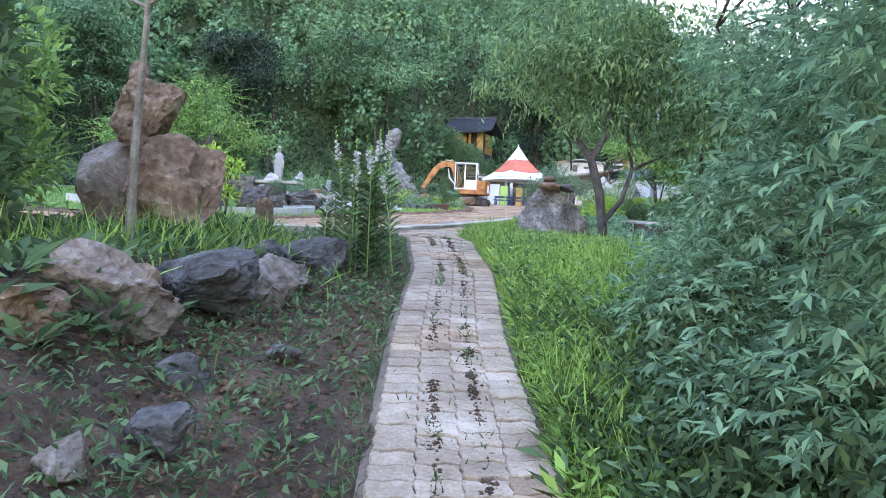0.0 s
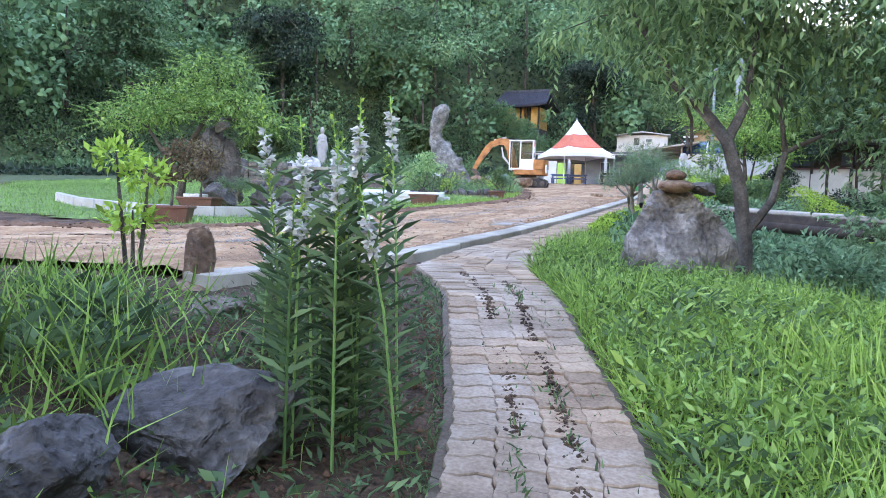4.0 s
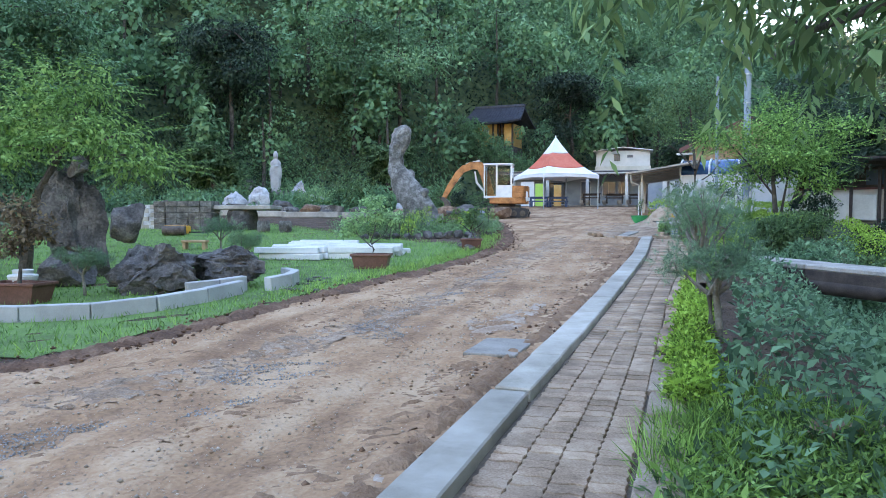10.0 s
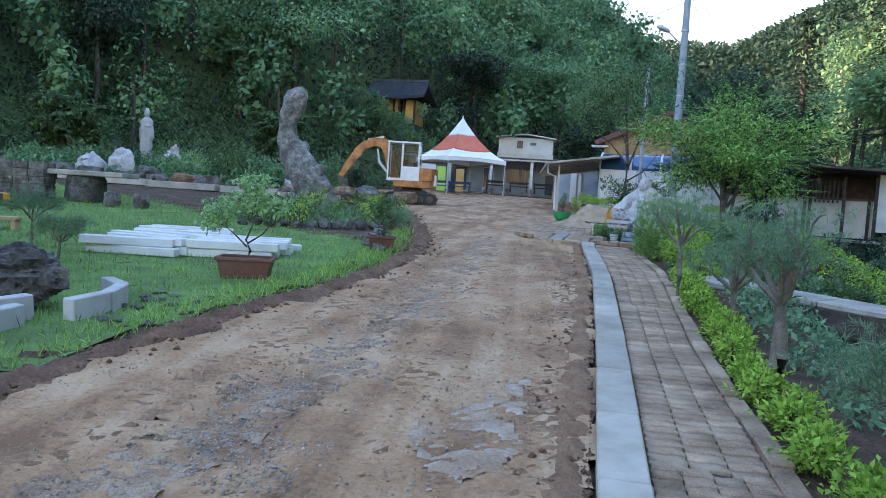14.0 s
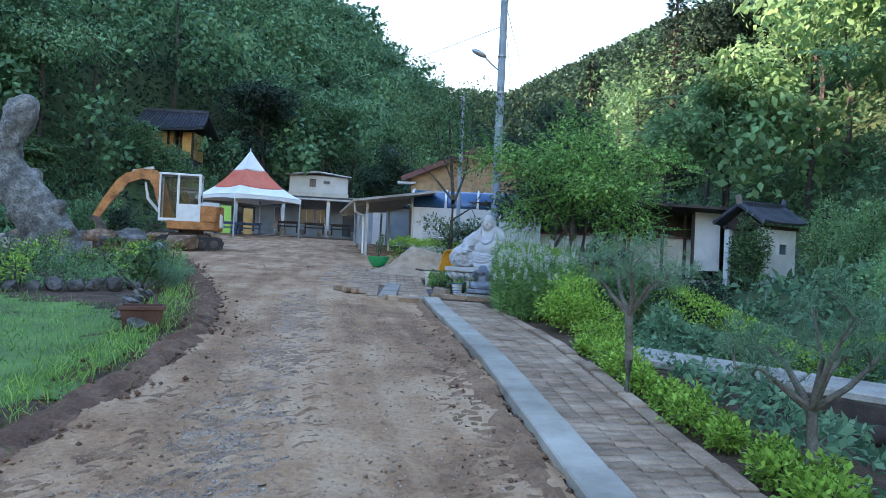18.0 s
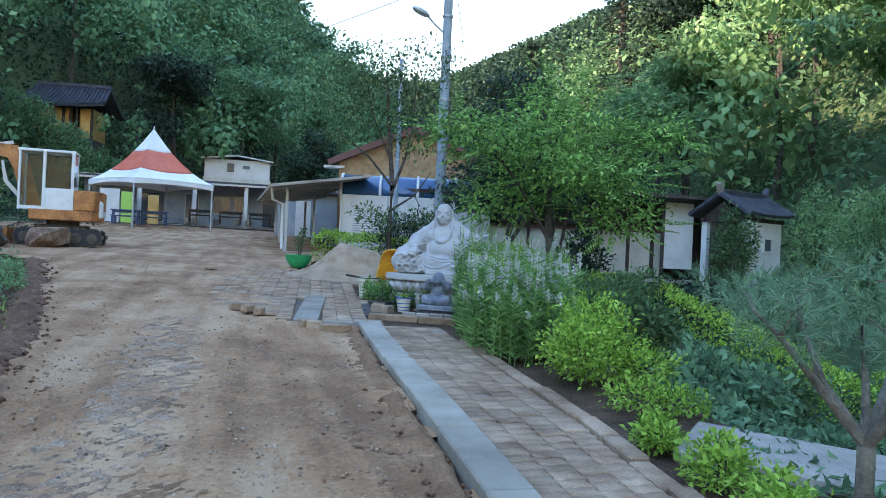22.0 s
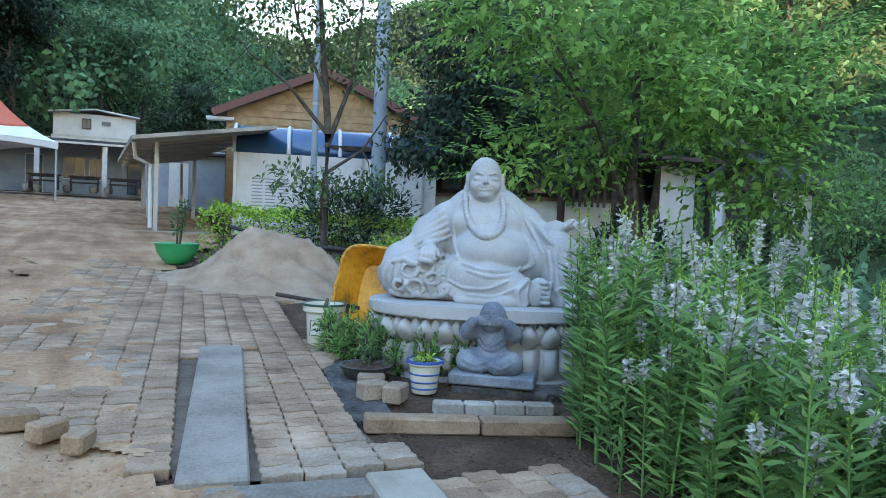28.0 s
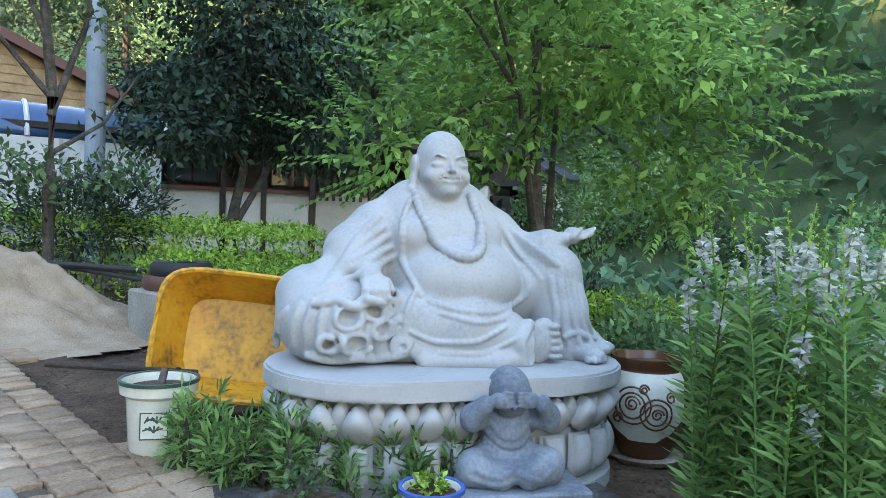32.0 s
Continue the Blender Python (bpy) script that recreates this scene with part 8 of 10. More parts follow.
# big front trees of the woods, each its own shape
rnd = random.Random(12)
for x, y, hh, rr, lf, sd in [(-16.5, 81, 15, 4.6, L_FOREST, 1), (-20, 79, 13, 4.0, L_FOREST, 2), (-27, 70, 12, 3.8, L_DARK, 3), (-33, 58, 12, 4.0, L_FOREST, 4), (-36, 46, 12, 4.0, L_FOREST, 5), (-2, 92, 11, 3.4, L_DARK, 6), (4, 101, 11, 3.6, L_FOREST, 7), (10, 100, 9, 3.0, L_FARWOOD, 8),
                             (-24, 62.5, 4.5, 1.8, L_MID, 9), (-15, 74, 5.0, 1.8, L_MID, 10), (-37, 36, 11, 3.8, L_MID, 11), (22, 58, 10, 3.5, L_SLOPE, 12), (24, 49, 9, 3.2, L_SLOPE, 13), (21, 34, 9, 3.2, L_SLOPE, 14), (25, 40, 12, 3.6, L_SLOPE, 15), (27, 66, 12, 3.6, L_DARK, 16), (18, 24, 8, 3.0, L_SLOPE, 17), (17, 15, 8, 3.0, L_SLOPE, 18), (14, 70, 6, 2.2, L_FARWOOD, 19), (16, 62, 6, 2.0, L_DARK, 20), (31, 64, 15, 4.0, L_SLOPE, 21), (35, 60, 15, 4.2, L_SLOPE, 22), (30, 54, 13, 3.6, L_SLOPE, 23), (34, 50, 14, 4.0, L_SLOPE, 24)]:
    lobes = [(rnd.uniform(-0.6, 0.6) * rr, rnd.uniform(-0.6, 0.6) * rr, hh * rnd.uniform(0.42, 0.92), rr * rnd.uniform(0.4, 0.62), rr * rnd.uniform(0.4, 0.62), rr * rnd.uniform(0.18, 0.3)) for _ in range(13)]
    tree("hillside_tree", x, y, [([(0, 0, -0.4), (0.2, 0, hh * 0.3), (-0.1, 0.2, hh * 0.6), (0.2, 0.1, hh * 0.9)], 0.24, 0.06)], lobes, 6500, 0.32, 0.17, lf, M_BARK, "tall deciduous tree at the front of the wooded hillside", "hillside trees", 0.35, shell=0.6, sprays=90)
def spruce(x, y, h, r0, n, label):
    """A conifer of drooping tiers of needled boughs."""
    sp = base("spruce_tree", x, y, G(x, y), 0, label, "tree")
    bm = bmesh.new()
    cyl(bm, (0, 0, -0.3), (0, 0, h), 0.035 * h, 0.015, 8)
    pts, ways, fc = [], [], []
    tiers = int(5 + h * 1.5)
    for k in range(tiers):
        f = k / tiers
        z, reach = h * (0.12 + 0.88 * f), r0 * (1 - f) ** 0.85 + 0.12
        for j in range(max(5, int(11 * (1 - f)))):
            a = j * 6.283 / max(5, int(11 * (1 - f))) + k * 1.3 + RNG.normal() * 0.15
            L = reach * (0.75 + 0.4 * RNG.random())
            e = np.array((math.cos(a), math.sin(a), 0.0))
            tube(bm, [(0, 0, z), tuple(e * L * 0.6 + (0, 0, z - 0.05 * L)), tuple(e * L + (0, 0, z - 0.22 * L))], [0.012 * h * 0.3 + 0.008, 0.012, 0.004], 4)
            u = np.sqrt(RNG.random(n))
            side = np.array((-e[1], e[0], 0.0))
            w = (RNG.random(n) - 0.5) * 0.55 * L * u
            pts.append(e * (L * u)[:, None] + side * w[:, None] + np.stack([0 * u, 0 * u, z - 0.06 * L * u - 0.16 * L * u * u + 0.05 * RNG.normal(size=n)], -1))
            ways.append(e * 0.8 + side * (np.sign(w) * 0.5)[:, None] + RNG.normal(size=(n, 3)) * 0.25 + (0, 0, -0.15))
    part("trunk", bm, M_BARK, sp)
    pts = np.concatenate(pts)
    leaves("needles", pts, np.concatenate(ways), 0.08 + 0.022 * h, 0.03 + 0.006 * h, L_DARK, sp, "", 0.1, np.tile((0.0, 0.0, 1.0), (len(pts), 1)))


spruce(-3.6, 60.0, 3.2, 1.7, 26, "dark layered spruce behind the tall stone")
spruce(24.2, 81.5, 15.5, 3.0, 22, "tall dark spruce standing against the sky")
spruce(27.5, 74.0, 15.5, 3.6, 24, "broad dark spruce on the wooded slope")
spruce(29.5, 71.0, 13.0, 3.2, 22, "dark spruce among broad-leaved trees on the slope")


# trained pines in the border
def border_pine(x, y, h, spread, seed, label, stems=1, fork=0.42, turn=0.0):
    """A trained pine: a bare bent trunk, wide crooked branches and flat airy clouds of needles on them."""
    r = random.Random(seed)
    t = base("trained_pine", x, y, G(x, y), turn, label, "tree", "trained pines")
    bm = bmesh.new()
    tips = []
    for m in range(stems):
        a0 = m * 2.3 + 0.4
        foot = Vector((0.09 * m * math.cos(a0), 0.09 * m * math.sin(a0), -0.05))
        neck = foot + Vector((r.uniform(-0.05, 0.05), r.uniform(-0.04, 0.04), h * fork + 0.05))
        thick = 0.022 * h + 0.008
        tube(bm, [foot, foot.lerp(neck, 0.5) + Vector((0.02, -0.015, 0)), neck], [thick * 1.15, thick, thick * 0.9], 9)
        for k in range(5 if stems == 1 else 3):
            a = a0 + k * 6.283 / (5 if stems == 1 else 3) + r.uniform(-0.35, 0.35)
            reach = spread * r.uniform(0.55, 1.0)
            out = Vector((math.cos(a), math.sin(a), 0))
            knee = neck + out * reach * 0.4 + Vector((0, 0, h * r.uniform(0.06, 0.2)))
            end = neck + out * reach + Vector((r.uniform(-0.1, 0.1), r.uniform(-0.1, 0.1), h * r.uniform(0.14, 0.46)))
            tube(bm, [neck, knee, knee.lerp(end, 0.5) + Vector((0.03, 0.02, 0.05)), end], [thick * 0.7, thick * 0.5, thick * 0.32, thick * 0.16], 7)
            for q in range(3):
                f = 0.3 + 0.33 * q
                side = Vector((-out.y, out.x, 0)) * (1 if q % 2 else -1) * reach * r.uniform(0.2, 0.4)
                st = knee.lerp(end, f)
                e = st + side + Vector((0, 0, h * r.uniform(0.05, 0.16)))
                tube(bm, [st, st.lerp(e, 0.5) + Vector((0, 0, 0.03)), e], [thick * 0.25, thick * 0.18, thick * 0.08], 5)
                tips += [e, st.lerp(e, 0.6)]
            tips += [end, knee.lerp(end, 0.75)]
        top = neck + Vector((r.uniform(-0.08, 0.08), r.uniform(-0.08, 0.08), h * (1 - fork) * 0.8))
        tube(bm, [neck, neck.lerp(top, 0.5) + Vector((0.05, -0.03, 0)), top], [thick * 0.7, thick * 0.4, thick * 0.15], 7)
        tips += [top, neck.lerp(top, 0.7)]
    part("trunk", bm, M_BARKL, t, "", True)
    pts, ways = [], []
    for e in tips:
        n = 6
        c = np.array(e) + RNG.normal(size=(n, 3)) * (0.095 * h / 1.6 + 0.02, 0.095 * h / 1.6 + 0.02, 0.04)
        tw = unit(RNG.normal(size=(n, 3)) * (1, 1, 0.35) + (0, 0, 0.55))
        q = np.repeat(c, 34, 0) + np.repeat(tw, 34, 0) * (0.07 * np.tile(np.linspace(0, 1, 34), n))[:, None]
        pts.append(q)
        ways.append(unit(np.repeat(tw, 34, 0) * 0.9 + RNG.normal(size=(34 * n, 3)) * 0.6))
    leaves("needles", np.concatenate(pts), np.concatenate(ways), 0.075, 0.0036, L_PINE, t)


border_pine(5.36, 27.1, 1.75, 0.5, 1, "small two-trunked trained pine with airy needle clouds", 2, 0.45)
border_pine(5.56, 29.4, 1.35, 0.52, 2, "small trained pine with crooked branches beside the walk", 1, 0.4)
border_pine(5.5, 31.85, 1.35, 0.75, 3, "small pine with a bare straight trunk and flat crown", 1, 0.57, 70)
border_pine(5.3, 24.6, 1.3, 0.5, 4, "slender young pine with several stems beside the walk", 2, 0.45)
border_pine(-5.07, 32.69, 0.95, 0.4, 5, "little pine growing on the lawn")
border_pine(-3.54, 31.11, 0.75, 0.36, 6, "little pine growing beside the rock ring")
border_pine(-3.94, 26.93, 0.8, 0.4, 7, "little twisted pine inside the stone ring")
border_pine(0.6, 35.6, 0.9, 0.3, 8, "little pine standing behind a planter")


# ---------- white spiked flowers ----------
def spikes(name, places, heights, label, group, category="flowers", leaf=None):
    """Tall flowers: thin stalks with narrow leaves in pairs and a spike of small white blooms on top."""
    x0, y0 = places[0]
    t = base(name, x0, y0, G(x0, y0), 0, label, category, group)
    bm = bmesh.new()
    lp, lw, fp, fw, bp, bw = [], [], [], [], [], []
    for (x, y), h in zip(places, heights):
        zb = G(x, y) - G(x0, y0)
        lx, ly = RNG.normal() * 0.09 * h, RNG.normal() * 0.09 * h
        a, b, c = (x - x0, y - y0, zb - 0.02), (x - x0 + lx * 0.4, y - y0 + ly * 0.4, zb + h * 0.55), (x - x0 + lx, y - y0 + ly, zb + h)
        tube(bm, [a, b, c], [0.006, 0.005, 0.0025], 4)
        a, b, c = np.array(a), np.array(b), np.array(c)
        m = int(h * 26)
        f = np.linspace(0.08, 0.8, m)[:, None]
        q = np.where(f < 0.55, a + (b - a) * f / 0.55, b + (c - b) * (f - 0.55) / 0.45)
        an = np.arange(m) * 1.57 + RNG.random() * 6
        for s in (0, math.pi):
            lp.append(q)
            lw.append(np.stack([np.cos(an + s), np.sin(an + s), 0.45 + 0.3 * RNG.random(m)], -1))
        m = int(18 + h * 22)
        f = np.linspace(0.7, 0.99, m)[:, None]
        q = b + (c - b) * (f - 0.55) / 0.45
        an = np.arange(m) * 1.3
        w = np.stack([np.cos(an), np.sin(an), 0.25 + 0 * an], -1)
        band = 0.74 + 0.1 * RNG.random()
        bloom = (np.abs(f[:, 0] - band - 0.05) < 0.05 + 0.03 * RNG.random()) & (RNG.random(m) < (0.95 if RNG.random() < 0.8 else 0.2))
        fp.append(q[bloom])
        fw.append(w[bloom])
        bp.append(q[~bloom])
        bw.append(w[~bloom] + (0, 0, 0.6))
    part("stalks", bm, L_SPIKE, t)["kind"] = "stuff"
    lp, lw = np.concatenate(lp), np.concatenate(lw)
    leaves("leaves", lp, lw, 0.1 + 0.055 * RNG.random(len(lp)), 0.024, leaf or L_SPIKE, t)["kind"] = "stuff"
    fp, fw = np.concatenate(fp), np.concatenate(fw)
    fp3, fw3 = np.repeat(fp, 4, 0), np.repeat(fw, 4, 0) + RNG.normal(size=(4 * len(fw), 3)) * 0.4
    leaves("blooms", fp3, fw3, 0.029 + 0.015 * RNG.random(len(fp3)), 0.024, L_WHITE, t, "small white tubular blooms")["kind"] = "stuff"
    bp, bw = np.concatenate(bp), np.concatenate(bw)
    leaves("buds", bp, bw, 0.02, 0.012, L_GOLD, t)["kind"] = "stuff"


x, y = scatter([(6.7, 39.98), (6.35, 39.82), (6.1, 39.42), (5.75, 38.2), (5.72, 37.1), (6.05, 36.75), (6.55, 36.75), (7.2, 37.8), (7.6, 39.1), (7.4, 39.62), (7.0, 39.82)], 330)
for k in range(6):
    sel = slice(55 * k, 55 * k + 55)
    spikes("white_flower_clump", list(zip(x[sel], y[sel])), 0.6 + 0.7 * RNG.random(55) + 0.2 * (y[sel] > 39), "clump of tall obedient plants with white flower spikes", "flower bed")
x, y = 4.76 + RNG.normal(size=17) * 0.15, 13.98 + RNG.normal(size=17) * 0.2
spikes("white_flower_clump", list(zip(x, y)), 0.75 + 0.6 * RNG.random(17), "tall white-spiked flowers growing beside the footpath", "path flowers", leaf=L_MID)
x, y = 4.22 + RNG.normal(size=5) * 0.1, 14.55 + RNG.normal(size=5) * 0.12
spikes("white_flower_clump", list(zip(x, y)), 0.55 + 0.3 * RNG.random(5), "few white-spiked flowers growing in bare soil", "path flowers", leaf=L_MID)


# ---------- grass and weeds ----------
def blades(name, x, y, length, width, mat, label, lean=0.45, lift=0.0):
    n = len(x)
    d = RNG.normal(size=(n, 3)) * lean + (0, 0, 1)
    o = leaves(name, np.stack([x, y, land(x, y) + lift], -1), d, length * (0.5 + 0.9 * RNG.random(n)), width * (0.6 + 0.8 * RNG.random(n)), mat, None, "", 0.1)
    return tagged(o, label, "grass", kind="stuff")


n = 46000
x, y = scatter([(7.2, 8.5), (6.75, 10.6), (6.25, 12.5), (5.85, 14.4), (5.5, 15.5), (5.15, 16.9), (4.75, 18.1), (4.45, 19.4), (4.55, 21.4), (4.75, 23), (5.6, 23.5), (6.6, 21.5), (7.4, 19), (7.7, 16.5), (7.4, 13), (8.2, 9)], n)
keep = ~(((x - 5.97) / 0.47) ** 2 + ((y - 18.62) / 0.5) ** 2 < 1)
hgt_ = 0.07 + 0.27 * np.clip(0.45 + 0.55 * wobble(x[keep], y[keep], 2.1, 1.0) + 0.3 * wobble(x[keep], y[keep], 5.3, 4.0), 0, 1) ** 1.4
blades("tall_grass", x[keep], y[keep], hgt_, 0.008, L_GRASS, "lush bright green grass beside the footpath", 0.65)
n = 13000
x, y = scatter([(7.1, 8.5), (6.25, 12.5), (5.5, 15.5), (4.75, 18.1), (4.5, 20.4), (5.6, 23.0), (6.8, 21.0), (7.5, 17), (7.4, 13)], n)
w = leaves("broad_weeds", np.stack([x, y, land(x, y) + 0.04 + 0.16 * RNG.random(n)], -1), RNG.normal(size=(n, 3)) + (0, 0, 0.5), 0.045 + 0.035 * RNG.random(n), 0.018, L_BRIGHT)
tagged(w, "broad-leaved bright weeds among the grass", "weeds", kind="stuff")
LAWN = [(-1.15, 23.5), (-0.75, 25.5), (-0.4, 27.4), (-0.05, 29.1), (0.45, 30.7), (0.85, 32.9), (0.95, 34.8), (0.5, 36.5), (-1.5, 37.8), (-6, 41), (-14, 47), (-20, 46), (-18, 34), (-12, 26), (-7, 23), (-2.5, 22.6)]
lawn = tagged(sheet("lawn", LAWN, 0.3, 0.012, surf("lawn_soil", [(0.06, 0.09, 0.03), (0.1, 0.18, 0.045), (0.15, 0.26, 0.06)], 0.95, 1.5, 60, 0.6, 0, 0.03), None, 0.2), "mown bright green lawn", "lawn", kind="structure")
x, y = scatter(LAWN, 60000)
near = RNG.random(60000) < np.clip(1.5 - (np.hypot(x - 3, y - 22) - 6) / 26, 0.25, 1)
blades("lawn_grass", x[near], y[near], 0.085, 0.01, L_LAWN, "short green lawn grass", 0.5, 0.01)
x, y = along([(-2.0, 22.2), (-1.0, 23.5), (-0.6, 25.5), (-0.25, 27.4), (0.1, 29.1), (0.6, 30.7), (0.95, 32.9), (1.0, 35), (0.75, 38), (0.2, 40.3)], 5000, 0.22)
k = (RNG.random(5000) < np.clip((y - 25) / 5, 0.25, 1)) & (x > -9)
blades("edge_grass", x[k] - 0.38, y[k], 0.15, 0.011, L_GRASS, "rough grass along the lawn's edge", 0.6)
n = 5200
x, y = scatter([(5.9, 10.2), (5.4, 12.3), (5.0, 14.3), (4.4, 16.2), (3.7, 17.2), (3.2, 16.2), (2.9, 14.6), (3.8, 13.4), (4.4, 11.6), (4.2, 9.2), (6.3, 8.0)], n)
patch = wobble(x, y, 2.4, 2.0) > -0.15
patch &= RNG.random(n) < 0.4
blades("soil_weeds", x[patch], y[patch], 0.075, 0.012, L_MID, "small weeds sprouting from bare soil", 0.9)
n = 1500
x, y = scatter([(5.9, 10.2), (5.0, 14.3), (4.4, 16.2), (3.2, 16.2), (3.8, 13.4), (4.4, 11.6), (4.2, 9.2), (6.3, 8.0)], n)
w = leaves("seedlings", np.stack([x, y, land(x, y) + 0.02 + 0.05 * RNG.random(n)], -1), RNG.normal(size=(n, 3)) * (1, 1, 0.5) + (0, 0, 0.35), 0.07, 0.032, L_MID)
tagged(w, "small broad-leaved seedlings on the soil slope", "weeds", kind="stuff")
x, y = scatter([(5.9, 9.8), (5.0, 14.3), (4.4, 16.2), (3.2, 16.2), (3.8, 13.4), (4.3, 11.6), (4.2, 9.0), (6.4, 8.0)], 7000)
heap_of("soil_stones", np.stack([x, y, land(x, y) + 0.005], -1), 0.004 + 0.024 * RNG.random(7000) ** 5, M_CHURN, "loose stones and clods on the soil slope", "stones")
x, y = along([(3.6, 11.0), (4.1, 12.6), (4.3, 13.6), (3.2, 14.6), (2.4, 15.4)], 1800, 0.35)
blades("bank_grass", x - 0.35, y, 0.3, 0.013, L_GRASS, "long grass tufts behind the rockery stones", 0.7)
# grass that leans over the footpath's edges
yy = 8.4 + 10.0 * RNG.random(3600)
blades("verge_grass", path_right(yy) + 0.02 + np.abs(RNG.normal(size=3600)) * 0.06, yy, 0.11, 0.009, L_GRASS, "grass leaning over the footpath's edge", 0.8, 0.0)
yy = 8.4 + 9.0 * RNG.random(1500)
blades("verge_grass", path_left(yy) - 0.02 - np.abs(RNG.normal(size=1500)) * 0.06, yy, 0.06, 0.008, L_MID, "short weeds along the footpath's edge", 0.9, 0.0)
# moss and tufts in the footpath's joints
x, y = along([(6.35, 9.6), (6.1, 11.4), (5.65, 13.4), (5.3, 15.3), (4.8, 16.8)], 700, 0.2)
blades("joint_weeds", x, y, 0.055, 0.008, L_MID, "weeds growing in the footpath's joints", 0.9, 0.02)



def rosettes(name, x, y, size, mat, label, k=7):
    """Low weeds: a ring of broad pointed leaves round each place."""
    n = len(x)
    a = RNG.random(n)[:, None] * 6.28 + np.arange(k) * 2.4
    up = 0.25 + 0.9 * RNG.random((n, k))
    d = np.stack([np.cos(a), np.sin(a), up], -1).reshape(-1, 3)
    c = np.repeat(np.stack([x, y, land(x, y) + 0.01], -1), k, 0) + d * np.repeat(0.02 + 0.08 * RNG.random(n), k)[:, None]
    sz = np.repeat(size * (0.6 + 0.8 * RNG.random(n)), k) * (0.7 + 0.5 * RNG.random(n * k))
    return tagged(leaves(name, c, d, sz, sz * 0.3, mat, None, "", 0.15, np.tile((0.0, 0.0, 1.0), (n * k, 1))), label, "weeds", kind="stuff")


x, y = scatter([(6.9, 9.5), (6.3, 12.5), (5.6, 15.5), (4.9, 18.1), (4.55, 20.4), (5.0, 22.6), (6.2, 22.6), (6.9, 20.0), (7.3, 17), (7.4, 13)], 2600)
rosettes("rosette_weeds", x, y, 0.085, L_GRASS, "leafy bright green weeds crowding the verge")
x, y = scatter([(6.9, 9.5), (6.3, 12.5), (5.6, 15.5), (4.9, 18.1), (4.55, 20.4), (5.0, 22.6), (6.6, 22.6), (7.9, 20.0), (8.3, 15), (7.8, 11)], 1500)
rosettes("verge_weeds", x, y, 0.1, L_MID, "dark green leafy weeds among the grass", 9)
x, y = scatter([(6.0, 9.0), (5.4, 11.5), (5.0, 14.0), (4.4, 16.0), (3.4, 16.2), (3.0, 14.6), (3.9, 13.6), (4.7, 11.6), (4.4, 9.2)], 620)
rosettes("soil_rosettes", x, y, 0.05, L_MID, "small leafy weeds on the bare soil", 6)
x, y = scatter([(4.7, 10.2), (4.3, 12.6), (3.7, 14.2), (2.4, 15.2), (2.0, 12.5), (3.2, 9.5)], 300)
rosettes("bank_weeds", x, y, 0.15, L_MID, "tall leafy weeds behind the rockery", 9)
x, y = scatter([(7.0, 9.6), (6.75, 11.2), (6.6, 12.4), (7.0, 13.4), (7.9, 13.6), (8.1, 11.4), (7.7, 9.4)], 420)
rosettes("tall_weeds", x, y, 0.12, L_MID, "knee-high dark green weeds under the maple shrubs", 10)
x, y = scatter([(6.95, 10.0), (6.55, 12.0), (6.5, 12.8), (7.2, 13.4), (7.9, 12.6), (7.9, 10.0)], 5200)
w = leaves("undergrowth", np.stack([x, y, land(x, y) + 0.03 + 0.5 * RNG.random(5200) * np.clip((x - 6.6) / 0.9, 0.15, 1)], -1), RNG.normal(size=(5200, 3)) + (-0.3, 0, 0.4), 0.05 + 0.06 * RNG.random(5200), 0.028, L_MID)
tagged(w, "leafy dark green undergrowth at the foot of the shrubs", "weeds", kind="stuff")
# earth and weeds that fill the two worn joints along the footpath
for fr in (0.36, 0.63):
    yy = 8.6 + 9.0 * RNG.random(1500)
    xx = path_left(yy) + (path_right(yy) - path_left(yy)) * fr + RNG.normal(size=1500) * 0.018
    k = wobble(xx, yy, 1.7, fr * 9) > -0.3
    heap_of("joint_earth", np.stack([xx[k], yy[k], land(xx[k], yy[k]) + 0.038], -1), 0.004 + 0.014 * RNG.random(k.sum()) ** 2, M_SOIL, "dark crumbs of earth in the footpath's open joints", "soil")
    k = (wobble(xx, yy, 2.3, fr * 5) > 0.25) & (RNG.random(1500) < 0.6)
    blades("joint_weeds", xx[k], yy[k], 0.05, 0.009, L_MID, "weeds growing in the footpath's joints", 0.9, 0.03)

# garden of the terrace, far left
for k in range(7):
    x, y = -11.2 + 1.1 * k, 85.0 + 0.6 * (k % 2)
    shrub("garden_bush", x, y, [(0, 0, 1.4, 0.9, 0.9, 1.2), (0.4, 0, 2.6, 0.7, 0.7, 0.9), (-0.4, 0.2, 3.3, 0.6, 0.6, 0.7)], 1300, 0.2, 0.11, L_FOREST, "tall leafy bush below the hillside pavilion", "garden bushes")
rnd = random.Random(8)
for k in range(26):
    x, y = rnd.uniform(-26, -5), rnd.uniform(53, 70)
    s, h = rnd.uniform(0.6, 1.3), rnd.uniform(0.5, 1.3)
    shrub("garden_bush", x, y, [(0, 0, h * 0.4, s * 0.6, s * 0.6, h * 0.4), (s * 0.3, 0, h * 0.7, s * 0.4, s * 0.4, h * 0.3), (-s * 0.3, 0.2, h * 0.6, s * 0.4, s * 0.4, h * 0.3)], 700, 0.14, 0.08, (L_MID, L_BRIGHT, L_DARK, L_WHITE)[min(3, k % 7)] if k % 7 < 4 else L_MID,
          ("green garden bush on the terrace", "light green garden bush on the terrace", "dark green garden bush on the terrace", "garden bush covered in white blossom")[min(3, k % 7)] if k % 7 < 4 else "green garden bush on the terrace", "garden bushes")
